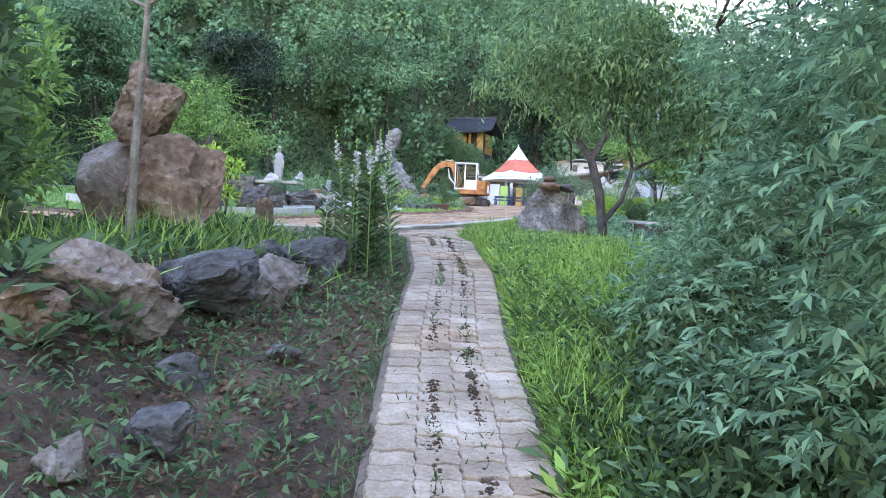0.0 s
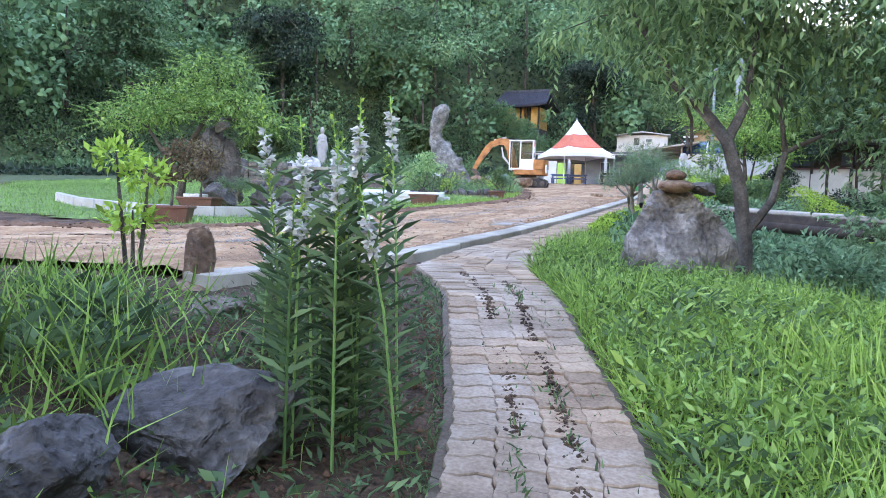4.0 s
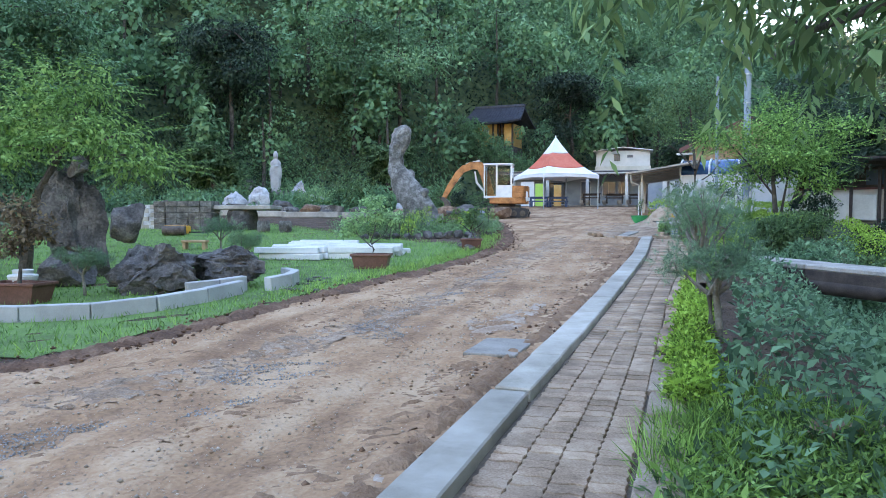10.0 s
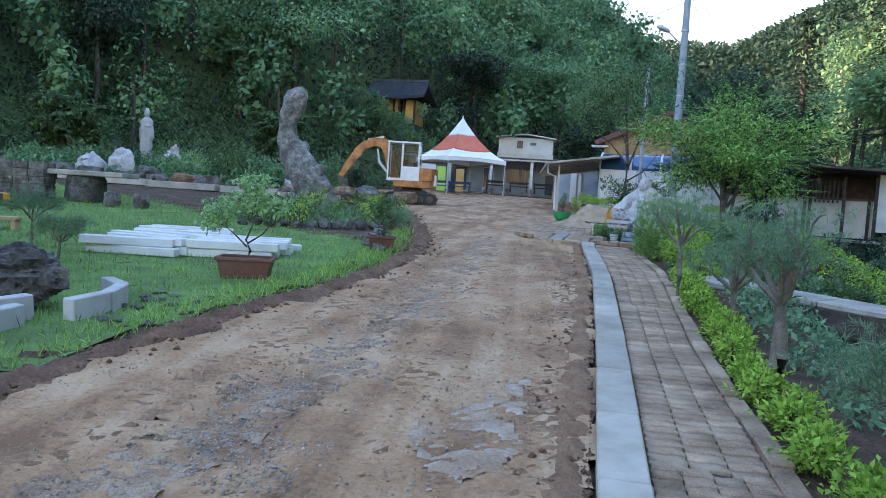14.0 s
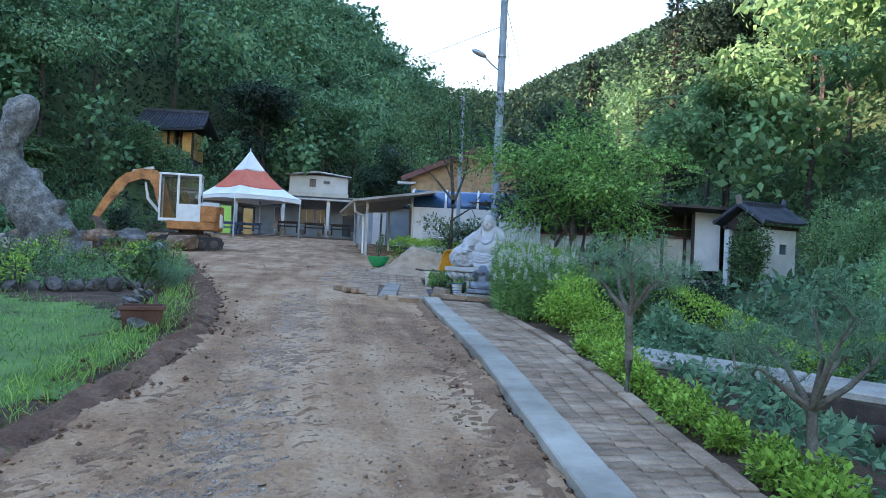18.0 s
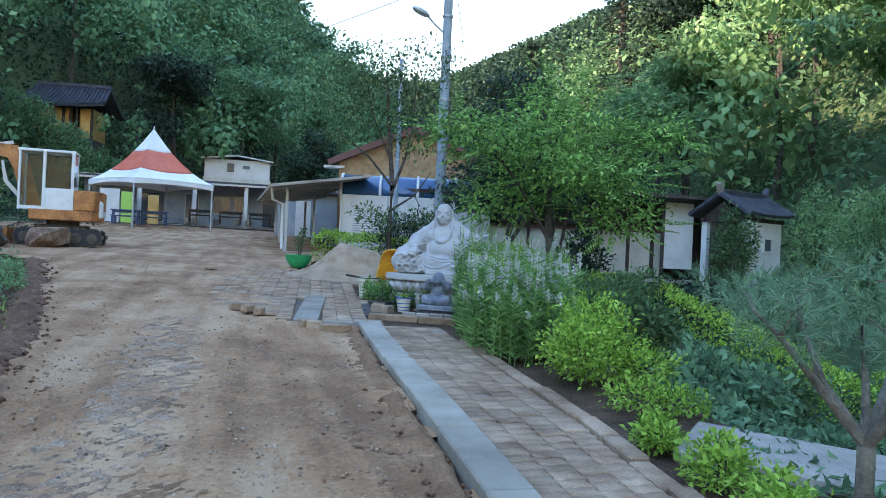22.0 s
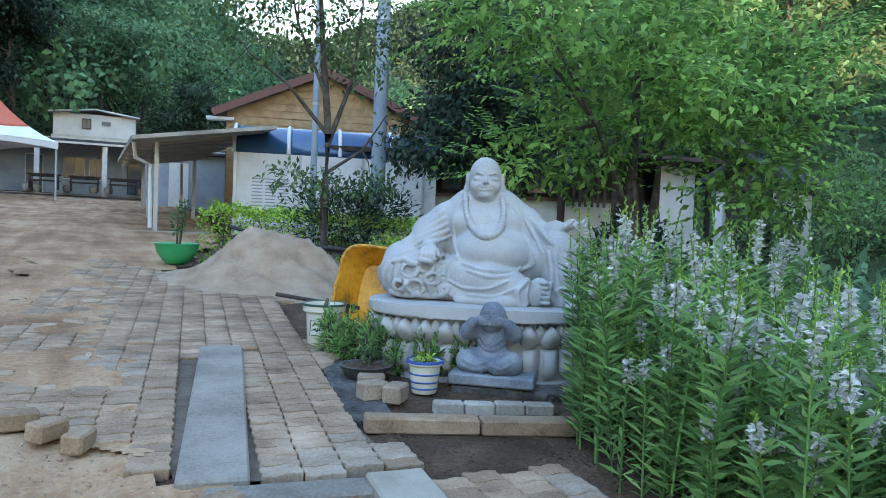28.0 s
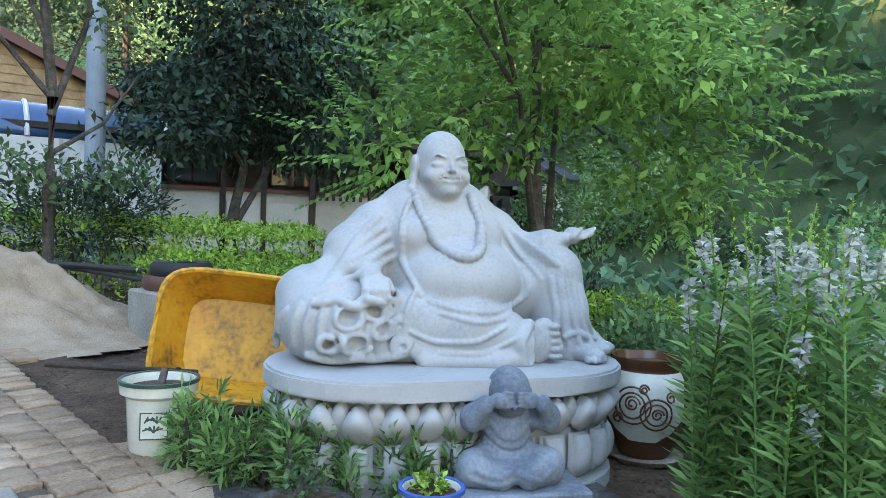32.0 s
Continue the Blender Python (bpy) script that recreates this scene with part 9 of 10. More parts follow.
for k in range(16):
    x = -5 + 9 * k / 15 + rnd.uniform(-0.3, 0.3)
    y = 61 + rnd.uniform(-1.5, 7) if x < -2 else 81.5 + rnd.uniform(0, 3)
    h = rnd.uniform(0.8, 1.6)
    shrub("garden_bush", x - 4, y + 4, [(0, 0, h * 0.4, 0.8, 0.8, h * 0.45), (0.5, 0.2, h * 0.7, 0.6, 0.6, h * 0.3)], 600, 0.15, 0.09, L_MID, "green bush growing below the pavilion", "garden bushes")
for k in range(22):
    x, y = -2.5 + rnd.uniform(-2.2, 2.6), 40.5 + rnd.uniform(-3.2, 2.2)
    if x < np.interp(y, [33.6, 37.5, 40.4, 46.7], [1.2, 0.95, 0.5, -0.9]) - 0.5:
        h = rnd.uniform(0.35, 0.75)
        shrub("garden_bush", x, y, [(0, 0, h * 0.5, 0.28, 0.28, h * 0.4), (0.15, 0.1, h * 0.9, 0.2, 0.2, h * 0.3)], 300, 0.07, 0.035, (L_MID, L_BRIGHT, L_GOLD)[k % 3], "small leafy rose bush in the planting bed", "planting bed")


# ---------- stone ring, slabs and planters on the lawn ----------
def kerb_piece(length, w, h, mat, bev=0.012):
    bm = bmesh.new()
    box(bm, (0, 0, h / 2), (length, w, h), bev)
    me = bpy.data.meshes.new("kerb_stone")
    bm.to_mesh(me)
    bm.free()
    me.materials.append(mat)
    return me


def lay_along(parent, name, line, length, w, h, mat, lift, gap=0.008, jitter=0.004, side=0.0, piece=None):
    """Lays equal stones along a line, each on the land."""
    p = np.array(line, float)
    d = np.r_[0, np.cumsum(np.hypot(*np.diff(p, axis=0).T))]
    k = max(1, round(d[-1] / length))
    L = d[-1] / k
    me = piece or kerb_piece(L - gap, w, h, mat)
    r = random.Random(int(abs(p.sum()) * 10))
    for i in range(k):
        a, b = i * L, (i + 1) * L
        ax, ay, bx, by = np.interp(a, d, p[:, 0]), np.interp(a, d, p[:, 1]), np.interp(b, d, p[:, 0]), np.interp(b, d, p[:, 1])
        ang = math.atan2(by - ay, bx - ax)
        cx, cy = (ax + bx) / 2 - math.sin(ang) * side, (ay + by) / 2 + math.cos(ang) * side
        za, zb = G(ax, ay), G(bx, by)
        o = new(name, me)
        o.parent = parent
        o.matrix_basis = pose(cx + r.uniform(-jitter, jitter), cy + r.uniform(-jitter, jitter), (za + zb) / 2 + lift + r.uniform(-jitter, jitter), 0, -math.degrees(math.atan2(zb - za, L)), math.degrees(ang) + r.uniform(-0.5, 0.5))


ringk = base("stone_ring", 0, 0, 0, 0, "low ring of pale granite kerbstones round the garden rocks", "edging")
lay_along(ringk, "kerb_stone", [(-8.68, 26.36), (-7.33, 25.46), (-5.74, 24.95), (-4.39, 24.67), (-3.37, 24.78), (-2.47, 25.23), (-1.9, 26.02), (-1.62, 26.93), (-1.56, 27.6)], 0.85, 0.15, 0.34, M_PALEGRAN, -0.12)
lay_along(ringk, "kerb_stone", [(-1.25, 27.89), (-1.13, 28.4), (-1.25, 28.9), (-1.62, 29.19)], 0.5, 0.15, 0.34, M_PALEGRAN, -0.1)
lay_along(ringk, "kerb_stone", [(-2.18, 27.04), (-1.85, 27.44), (-1.65, 27.89)], 0.55, 0.15, 0.34, M_PALEGRAN, -0.08)
rnd = random.Random(44)
bm = bmesh.new()
box(bm, (0, 0, 0.07), (1.5, 0.22, 0.14), 0.012)
bpy_slab = part("granite_beam", bm, M_WHITE)
tagged(bpy_slab, "long white granite kerb beam lying in a pile on the lawn", "stone beam", "piled beams")
bpy_slab.matrix_basis = pose(-3.0, 32.9, G(-3.0, 32.9), 0, 0, 5)
for k in range(15):
    row, lay = k % 8, k // 8
    copy_thing(bpy_slab, pose(-3.1 + rnd.uniform(-0.14, 0.14), 32.5 + 0.36 * row, G(-3.1, 32.5 + 0.36 * row) + 0.145 * lay + 0.01, 0, 0, rnd.uniform(-14, 14)))
for k in range(9):
    row, lay = k % 5, k // 5
    copy_thing(bpy_slab, pose(-1.6 + rnd.uniform(-0.1, 0.1), 32.9 + 0.31 * row, G(-1.6, 32.9 + 0.31 * row) + 0.145 * lay, 0, 0, 14 + rnd.uniform(-9, 9)))
# broken slates by the lawn's edge
for k in range(16):
    x, y = -0.75 + rnd.uniform(-0.45, 0.45), 28.8 + rnd.uniform(-0.9, 0.9)
    s = rnd.uniform(0.1, 0.22)
    rock("slate_piece", x, y, G(x, y), (s, s * 0.7, 0.05), rnd.uniform(0, 180), M_ROCKD, 300 + k, "dark broken slate lying on the lawn's edge", "stone", "slate pieces", 4, 1)


def planter(x, y, w, d, h, rz, label, plant):
    t = base("planter", x, y, G(x, y), rz, label, "planter", "brown planters")
    bm = bmesh.new()
    prism(bm, [(-0.42, -0.42), (0.42, -0.42), (0.42, 0.42), (-0.42, 0.42)], 0, 1)
    for v in bm.verts:
        f = 1 + 0.2 * v.co.z
        v.co = Vector((v.co.x * f * w, v.co.y * f * d, v.co.z * h))
    bmesh.ops.delete(bm, geom=[f for f in bm.faces if f.normal.z > 0.9 or all(v.co.z > h * 0.99 for v in f.verts)], context="FACES_ONLY")
    o = part("box", bm, M_TERRA, t)
    o.modifiers.new("wall", "SOLIDIFY").thickness = 0.02
    for s in (-1, 1):
        for q in (0, 1):
            bm = bmesh.new()
            box(bm, ((0, s * d * 0.505, h) if q else (s * w * 0.505, 0, h)), ((w * 1.08, 0.045, 0.05) if q else (0.045, d * 1.0, 0.05)), 0.008)
            part("rim", bm, M_TERRA, t)
    bm = bmesh.new()
    box(bm, (0, 0, h * 0.85), (w * 0.96, d * 0.96, 0.04))
    part("soil_fill", bm, M_SOIL, t)
    z = G(x, y) + h * 0.85
    lobes, n, lf, lb, tr = plant
    tree("potted_shrub", x, y, tr, lobes, n, 0.075, 0.045, lf, M_BARK, lb, "potted shrubs", 0.1, "shrub", z)


bend = [([(0, 0, 0), (0.05, 0, 0.15), (-0.02, 0, 0.3), (0.06, 0, 0.5)], 0.028, 0.01), ([(0, 0, 0.2), (-0.2, 0, 0.38), (-0.3, 0, 0.45)], 0.014, 0.006), ([(0, 0, 0.25), (0.22, 0, 0.4), (0.3, 0, 0.5)], 0.014, 0.006)]
planter(-0.65, 31.1, 0.74, 0.5, 0.28, 12, "brown plastic planter standing on the lawn's edge", ([(0.0, 0.0, 0.87, 0.38, 0.31, 0.19), (-0.42, 0.0, 0.72, 0.28, 0.25, 0.17), (0.39, 0.0, 0.8, 0.28, 0.25, 0.17), (0.07, 0.0, 1.13, 0.28, 0.25, 0.12), (-0.52, 0.0, 0.51, 0.22, 0.22, 0.12)], 1100, L_SLOPE, "small bushy shrub with yellowing leaves in a planter", bend))
planter(0.52, 35.15, 0.5, 0.42, 0.27, 10, "brown plastic planter beside the drive", ([(0, 0, 0.5, 0.18, 0.18, 0.14), (0.1, 0, 0.75, 0.16, 0.16, 0.12), (-0.15, 0, 0.65, 0.14, 0.14, 0.1)], 420, L_MID, "thin twisted shrub in a planter", bend))
planter(-4.4, 26.1, 0.85, 0.5, 0.3, 5, "large brown planter beside the stone ring", ([(0, 0, 0.8, 0.4, 0.35, 0.3), (-0.35, 0, 0.6, 0.3, 0.3, 0.22), (0.35, 0, 0.9, 0.3, 0.3, 0.22), (0.05, 0, 1.2, 0.3, 0.3, 0.2)], 1300, L_RED, "shrub with reddish yellowing leaves in a planter", [([(0, 0, 0), (0.05, 0, 0.4), (0, 0, 0.9)], 0.035, 0.012)]))
planter(-3.0, 23.2, 0.75, 0.48, 0.3, 20, "brown planter standing beside the drive", ([(0, 0, 0.8, 0.35, 0.3, 0.3), (-0.3, 0, 0.6, 0.3, 0.3, 0.2), (0.2, 0, 1.15, 0.28, 0.28, 0.2)], 1100, L_RED, "shrub with browning leaves in a planter", [([(0, 0, 0), (0.05, 0, 0.4), (0, 0, 0.9)], 0.035, 0.012)]))
bm = bmesh.new()
lathe(bm, [(0.13, 0), (0.15, 0.02), (0.16, 0.26), (0.17, 0.3), (0.15, 0.31), (0.13, 0.28)], 20)
o = part("white_tub", bm, M_WHITE, None, "", True)
o.matrix_basis = pose(-5.6, 27.4, G(-5.6, 27.4))
tagged(o, "white plastic tub standing inside the stone ring", "tub")
# stone table with drum stools
tb = base("stone_table", -8.9, 40.4, G(-8.9, 40.4), 6, "stone slab table on a dark drum on the lawn", "table")
slab(tb, "tabletop", (0, 0, 0.78), (2.5, 1.1, 0.14), M_CONC, "", None, 0.02)
bm = bmesh.new()
lathe(bm, [(0.5, 0), (0.55, 0.1), (0.52, 0.6), (0.46, 0.72)], 20)
part("drum", bm, M_ROCKD, tb, "", True)
for k, (dx, dy) in enumerate(((-0.7, -1.1), (1.3, -0.9), (2.0, -0.7))):
    bm = bmesh.new()
    lathe(bm, [(0.18, 0), (0.22, 0.1), (0.2, 0.36), (0.17, 0.4)], 14)
    o = part("stone_stool", bm, M_ROCK, None, "", True)
    o.matrix_basis = pose(-8.9 + dx, 40.4 + dy, G(-8.9 + dx, 40.4 + dy))
    tagged(o, "short stone drum stool on the lawn", "stool", "stone stools")
mw = base("yellow_roller", -9.6, 37.6, G(-9.6, 37.6), 15, "small yellow machine with a wooden back lying on the lawn", "machine")
slab(mw, "body", (0, 0, 0.18), (0.75, 0.4, 0.26), M_YELLOW, "", None, 0.03)
bm = bmesh.new()
cyl(bm, (-0.35, -0.25, 0.15), (0.35, -0.25, 0.15), 0.15, None, 14)
part("roller", bm, M_TRACK, mw)
slab(mw, "handle", (0.6, 0, 0.1), (0.6, 0.04, 0.04), M_BLACK)
for bx, by, cols, rows_, lays, mt, lb in ((-11.6, 39.6, 5, 2, 5, M_ROCK, "stacked grey stone blocks on the lawn"), (-5.6, 46.0, 6, 2, 2, M_CONC, "stacked pale concrete blocks near the terrace")):
    st = base("block_stack", bx, by, G(bx, by), 4, lb, "stone blocks")
    bm = bmesh.new()
    box(bm, (0, 0, 0.1), (0.42, 0.3, 0.19), 0.012)
    first = part("block", bm, mt, st)
    for c in range(cols):
        for r_ in range(rows_):
            for l_ in range(lays):
                o = first if c + r_ + l_ == 0 else new("block", first.data)
                o.parent = st
                o.matrix_basis = pose(c * 0.44 + rnd.uniform(-0.02, 0.02), r_ * 0.33, l_ * 0.2, 0, 0, rnd.uniform(-3, 3))
for k in range(5):
    x, y = -17 + 3.1 * k, 50.2 + 0.25 * (k - 2) ** 2
    st = slab(None, "terrace_step", (0, 0, 0.14), (3.0, 0.5, 0.28), M_CONC, "", None, 0.02)
    st.matrix_basis = pose(x, y, G(x, y), 0, 0, rnd.uniform(-4, 4))
    tagged(st, "long pale stone step edging the terrace", "step", "terrace steps")
for x, y, s in ((-3.05, 43.1, 0.28), (-2.75, 43.2, 0.22), (-4.6, 43.0, 0.3)):
    sculpt("small_stone_figure", [((0, 0, s * 0.5), (s * 0.5, s * 0.42, s * 0.55), None), ((0, 0, s * 1.25), (s * 0.3, s * 0.3, s * 0.34), None)], 0.02, M_STONEG, pose(x, y, G(x, y) - 0.02), "small grey stone figure at the foot of the rocks", "statue")
lz = base("stone_lantern", -0.35, 40.5, G(-0.35, 40.5), 0, "small grey carved stone ornament in the planting bed", "ornament")
bm = bmesh.new()
lathe(bm, [(0.15, 0), (0.165, 0.06), (0.07, 0.11), (0.07, 0.34), (0.15, 0.4), (0.18, 0.46), (0.15, 0.5)], 10)
part("stem", bm, M_STONEG, lz)
bm = bmesh.new()
ball(bm, (0, 0, 0.63), (0.14, 0.12, 0.15), 12, 8)
part("head_stone", bm, M_STONEG, lz)
# planting bed stones beside the drive
for k in range(22):
    t = k / 21
    x, y = np.interp(t, [0, 0.3, 1], [0.75, 0.35, -1.0]) - 0.35 + rnd.uniform(-0.15, 0.15), 34.9 + 9.5 * t
    s = rnd.uniform(0.22, 0.45)
    rock("bed_stone", x, y, G(x, y) - 0.04, (s, s * 0.8, s * 0.6), rnd.uniform(0, 180), (M_ROCK, M_ROCKD)[k % 2], 340 + k, ("grey" if k % 2 == 0 else "dark") + " stone edging the planting bed", "stone", "bed stones", 5, 2)

tub = base("white_bucket", -4.72, 26.5, G(-4.72, 26.5), 0, "white plastic bucket with a lid standing by the stone ring", "bucket")
bm = bmesh.new()
lathe(bm, [(0.17, 0), (0.175, 0.01), (0.2, 0.3), (0.21, 0.31), (0.21, 0.34)], 24)
part("body", bm, M_WHITE, tub, "", True)
bm = bmesh.new()
lathe(bm, [(0.215, 0.335), (0.22, 0.345), (0.21, 0.37), (0.05, 0.38)], 24)
part("lid", bm, M_WHITE, tub, "", True)
sk = base("brick_stack", -12.1, 40.0, G(-12.1, 40) - 0.02, 8, "stack of grey paving bricks at the lawn's far edge", "bricks")
for r_ in range(6):
    for c_ in range(7):
        slab(sk, "brick", (-0.84 + 0.28 * c_ + 0.07 * (r_ % 2) + rnd.uniform(-0.015, 0.015), rnd.uniform(-0.02, 0.02), 0.08 + 0.145 * r_), (0.27, 0.6, 0.135), (M_CONC, M_PALE)[(r_ + c_) % 2])
lw = base("log_bench", -6.6, 34.0, G(-6.6, 34.0), 15, "short tan wooden bench on the lawn", "bench")
slab(lw, "seat_board", (0, 0, 0.22), (0.65, 0.28, 0.06), M_WOOD, "", None, 0.008)
for sx_ in (-0.25, 0.25):
    slab(lw, "bench_foot", (sx_, 0, 0.09), (0.08, 0.24, 0.2), M_WOOD, "", None, 0.006)

# ---------- stream: bridge and walls ----------
br = base("concrete_footbridge", 0, 0, 0, 0, "weathered concrete footbridge slabs over a dark stream", "bridge")
ends = [Vector((6.32, 34.22, 1.5)), Vector((7.95, 32.68, 1.4)), Vector((12.6, 28.3, 1.14))]
for k, (a_, b_) in enumerate(zip(ends, ends[1:])):
    run = b_ - a_
    rz_, ry_ = math.degrees(math.atan2(run.y, run.x)), -math.degrees(math.asin(run.z / run.length))
    mid_ = (a_ + b_) / 2
    slab(br, "deck", (0, 0, -0.05), (run.length - 0.02, 1.0, 0.1), M_CONC, "pale worn concrete deck slab", None, 0.02).matrix_basis = pose(*mid_, 0, ry_, rz_)
    # the edge's dark colour stands in for shadow below the slab
    slab(br, "deck_edge", (0, -0.45, -0.2), (run.length - 0.02, 0.1, 0.2), M_DARKWOOD, "edge under the deck, coloured dark for the shadow there", None, 0.015).matrix_basis = pose(*mid_, 0, ry_, rz_)
    bm = bmesh.new()
    for sy_, r_ in ((-0.36, 0.17), (0.3, 0.15)):
        cyl(bm, (-run.length / 2 + 0.1, sy_, -0.38), (run.length / 2, sy_, -0.4), r_, r_ * 0.9, 14)
    part("log_beam", bm, M_DARKWOOD, br, "dark log beam under the deck", True).matrix_basis = pose(*mid_, 0, ry_, rz_)
for x, y in ((6.6, 33.95), (12.3, 28.6)):
    slab(br, "abutment", (0, 0, 0), (0.5, 1.1, 1.4), M_ROCKD, "", None, 0.04).matrix_basis = pose(x, y, 0.35, 0, 0, -43)
fs = slab(None, "fallen_slab", (0, 0, 0.05), (0.75, 0.3, 0.1), M_CONC, "", None, 0.015)
fs.matrix_basis = pose(8.9, 37.0, 1.2, 4, 6, -10)
tagged(fs, "short pale concrete slab lying beyond the footbridge", "slab")
wt = link_mesh("water", [(9.0, 30.0, -0.15), (16.5, 52.5, 0.75), (13.2, 53.5, 0.75), (7.0, 32.5, -0.15)], [(0, 1, 2, 3)], M_STREAM)
tagged(wt, "dark still water of the narrow stream", "water", kind="structure")
for k in range(9):
    x, y = 7.0 + rnd.uniform(-0.5, 1.8), 22.5 + k * 0.9 + rnd.uniform(-0.3, 0.3)
    s = rnd.uniform(0.3, 0.6)
    rock("bank_stone", x, y, G(x, y) - 0.06, (s, s * 0.8, s * 0.5), rnd.uniform(0, 180), (M_ROCK, M_ROCKB, M_ROCKD)[k % 3], 380 + k, ("grey", "brown", "dark")[k % 3] + " stone lying on the stream bank", "stone", "bank stones", 5, 2)
rock("bank_stone", 5.75, 22.2, G(5.75, 22.2) - 0.05, (0.42, 0.3, 0.2), 20, M_ROCKB, 395, "smooth brown stone at the border's end", "stone", "bank stones", 3, 2, 0.06)
rock("bank_stone", 6.2, 22.6, G(6.2, 22.6) - 0.05, (0.45, 0.25, 0.14), -10, M_ROCKB, 396, "flat brown stone at the border's end", "stone", "bank stones", 3, 2, 0.06)
lb_ = slab(None, "white_block", (0, 0, 0.08), (0.4, 0.25, 0.16), M_CONC, "", None, 0.015)
lb_.matrix_basis = pose(7.35, 15.9, G(7.35, 15.9), 0, 0, 25)
tagged(lb_, "pale concrete block lying in the grass", "block")

# ---------- round the seated statue ----------
n = 60
gxs, gys = np.meshgrid(np.linspace(3.9, 7.3, n), np.linspace(44.2, 47.8, n))
hgt = 0.66 * np.exp(-(((gxs - 5.4) / 0.6) ** 2 + ((gys - 46.1) / 0.66) ** 2) ** 0.8) + 0.5 * np.exp(-(((gxs - 6.2) / 0.66) ** 2 + ((gys - 46.0) / 0.62) ** 2) ** 0.8)
hgt = hgt + 0.045 * wobble(gxs, gys, 6) * smooth01(hgt * 5) + 0.022 * wobble(gxs, gys, 17, 3) * smooth01(hgt * 5) - 0.03
ids = np.arange(n * n).reshape(n, n)
q = np.stack([ids[:-1, :-1], ids[:-1, 1:], ids[1:, 1:], ids[1:, :-1]], -1)
q = q[(hgt[:-1, :-1] > -0.02) | (hgt[1:, 1:] > -0.02)].reshape(-1, 4)
sand = link_mesh("sand_heap", np.stack([gxs, gys, land(gxs, gys) + 0.03 + hgt], -1).reshape(-1, 3), q, M_SAND, smooth=True)
tagged(sand, "two-peaked heap of pale building sand on the paving", "sand heap")

bw = base("wheelbarrow_tray", 6.02, 42.5, G(6.02, 42.5) + 0.04, -38, "orange-yellow plastic wheelbarrow tray propped on its side", "wheelbarrow")
bm = bmesh.new()
rim, floor_ = [], []
for k in range(24):
    a = 2 * math.pi * k / 24
    c, s = math.copysign(abs(math.cos(a)) ** 0.4, math.cos(a)), math.copysign(abs(math.sin(a)) ** 0.4, math.sin(a))
    rim.append(bm.verts.new((0.5 * c, -0.14, 0.42 + 0.37 * s)))
    floor_.append(bm.verts.new((0.36 * c, 0.14, 0.42 + 0.25 * s)))
for k in range(24):
    bm.faces.new((rim[k], rim[(k + 1) % 24], floor_[(k + 1) % 24], floor_[k]))
bm.faces.new(floor_)
o = part("tray", bm, M_YELLOW, bw, "scuffed orange-yellow tray with mud stains")
o.modifiers.new("wall", "SOLIDIFY").thickness = 0.02
o.rotation_euler = (radians(-14), radians(6), 0)
bm = bmesh.new()
tube(bm, [(0.51 * math.copysign(abs(math.cos(a)) ** 0.4, math.cos(a)), -0.15, 0.42 + 0.38 * math.copysign(abs(math.sin(a)) ** 0.4, math.sin(a))) for a in np.linspace(0.01, 6.28, 33)], [0.018] * 33, 6)
o = part("rolled_rim", bm, M_YELLOW, bw)
o.rotation_euler = (radians(-14), radians(6), 0)
hd = base("shovel_handle", 5.05, 42.8, 2.2, 0, "dark wooden pole lying across the paving against the tray", "pole")
bm = bmesh.new()
tube(bm, [(0, 0, 0.02), (0.35, -0.15, -0.03), (0.75, -0.25, -0.09)], [0.02, 0.018, 0.018], 8)
part("shaft", bm, M_DARKWOOD, hd)
bm = bmesh.new()
cyl(bm, (0.62, -0.22, -0.38), (0.64, -0.23, -0.05), 0.015, None, 8)
part("prop", bm, M_DARKWOOD, hd)
for k, (a, b) in enumerate((((5.35, 47.6, 2.75), (6.9, 45.3, 2.5)), ((5.6, 47.5, 2.65), (6.95, 45.2, 2.4)))):
    bm = bmesh.new()
    tube(bm, [a, ((a[0] + b[0]) / 2, (a[1] + b[1]) / 2, 2.55), b], [0.03, 0.025, 0.03], 8)
    tagged(part("dark_pipe", bm, M_BLACK), "black plastic pipe lying over the sand heap", "pipe", "pipes")
ty = base("tyre_stack", 6.95, 44.75, G(6.95, 44.75), 0, "black tyre lying on a green-edged board stack", "tyre")
for z, r_, m_ in ((0.62, 0.24, M_BLACK), (0.5, 0.3, M_TERRA)):
    bm = bmesh.new()
    lathe(bm, [(r_ - 0.1, -0.06), (r_, -0.07), (r_ + 0.03, -0.03), (r_ + 0.03, 0.03), (r_, 0.07), (r_ - 0.1, 0.06), (r_ - 0.1, -0.06)], 24, (0, 0, z), cap=False)
    part("tyre" if m_ is M_BLACK else "hoop", bm, m_, ty, "", True)
slab(ty, "stand", (0, 0, 0.22), (0.7, 0.6, 0.44), M_CONC, "", None, 0.02)


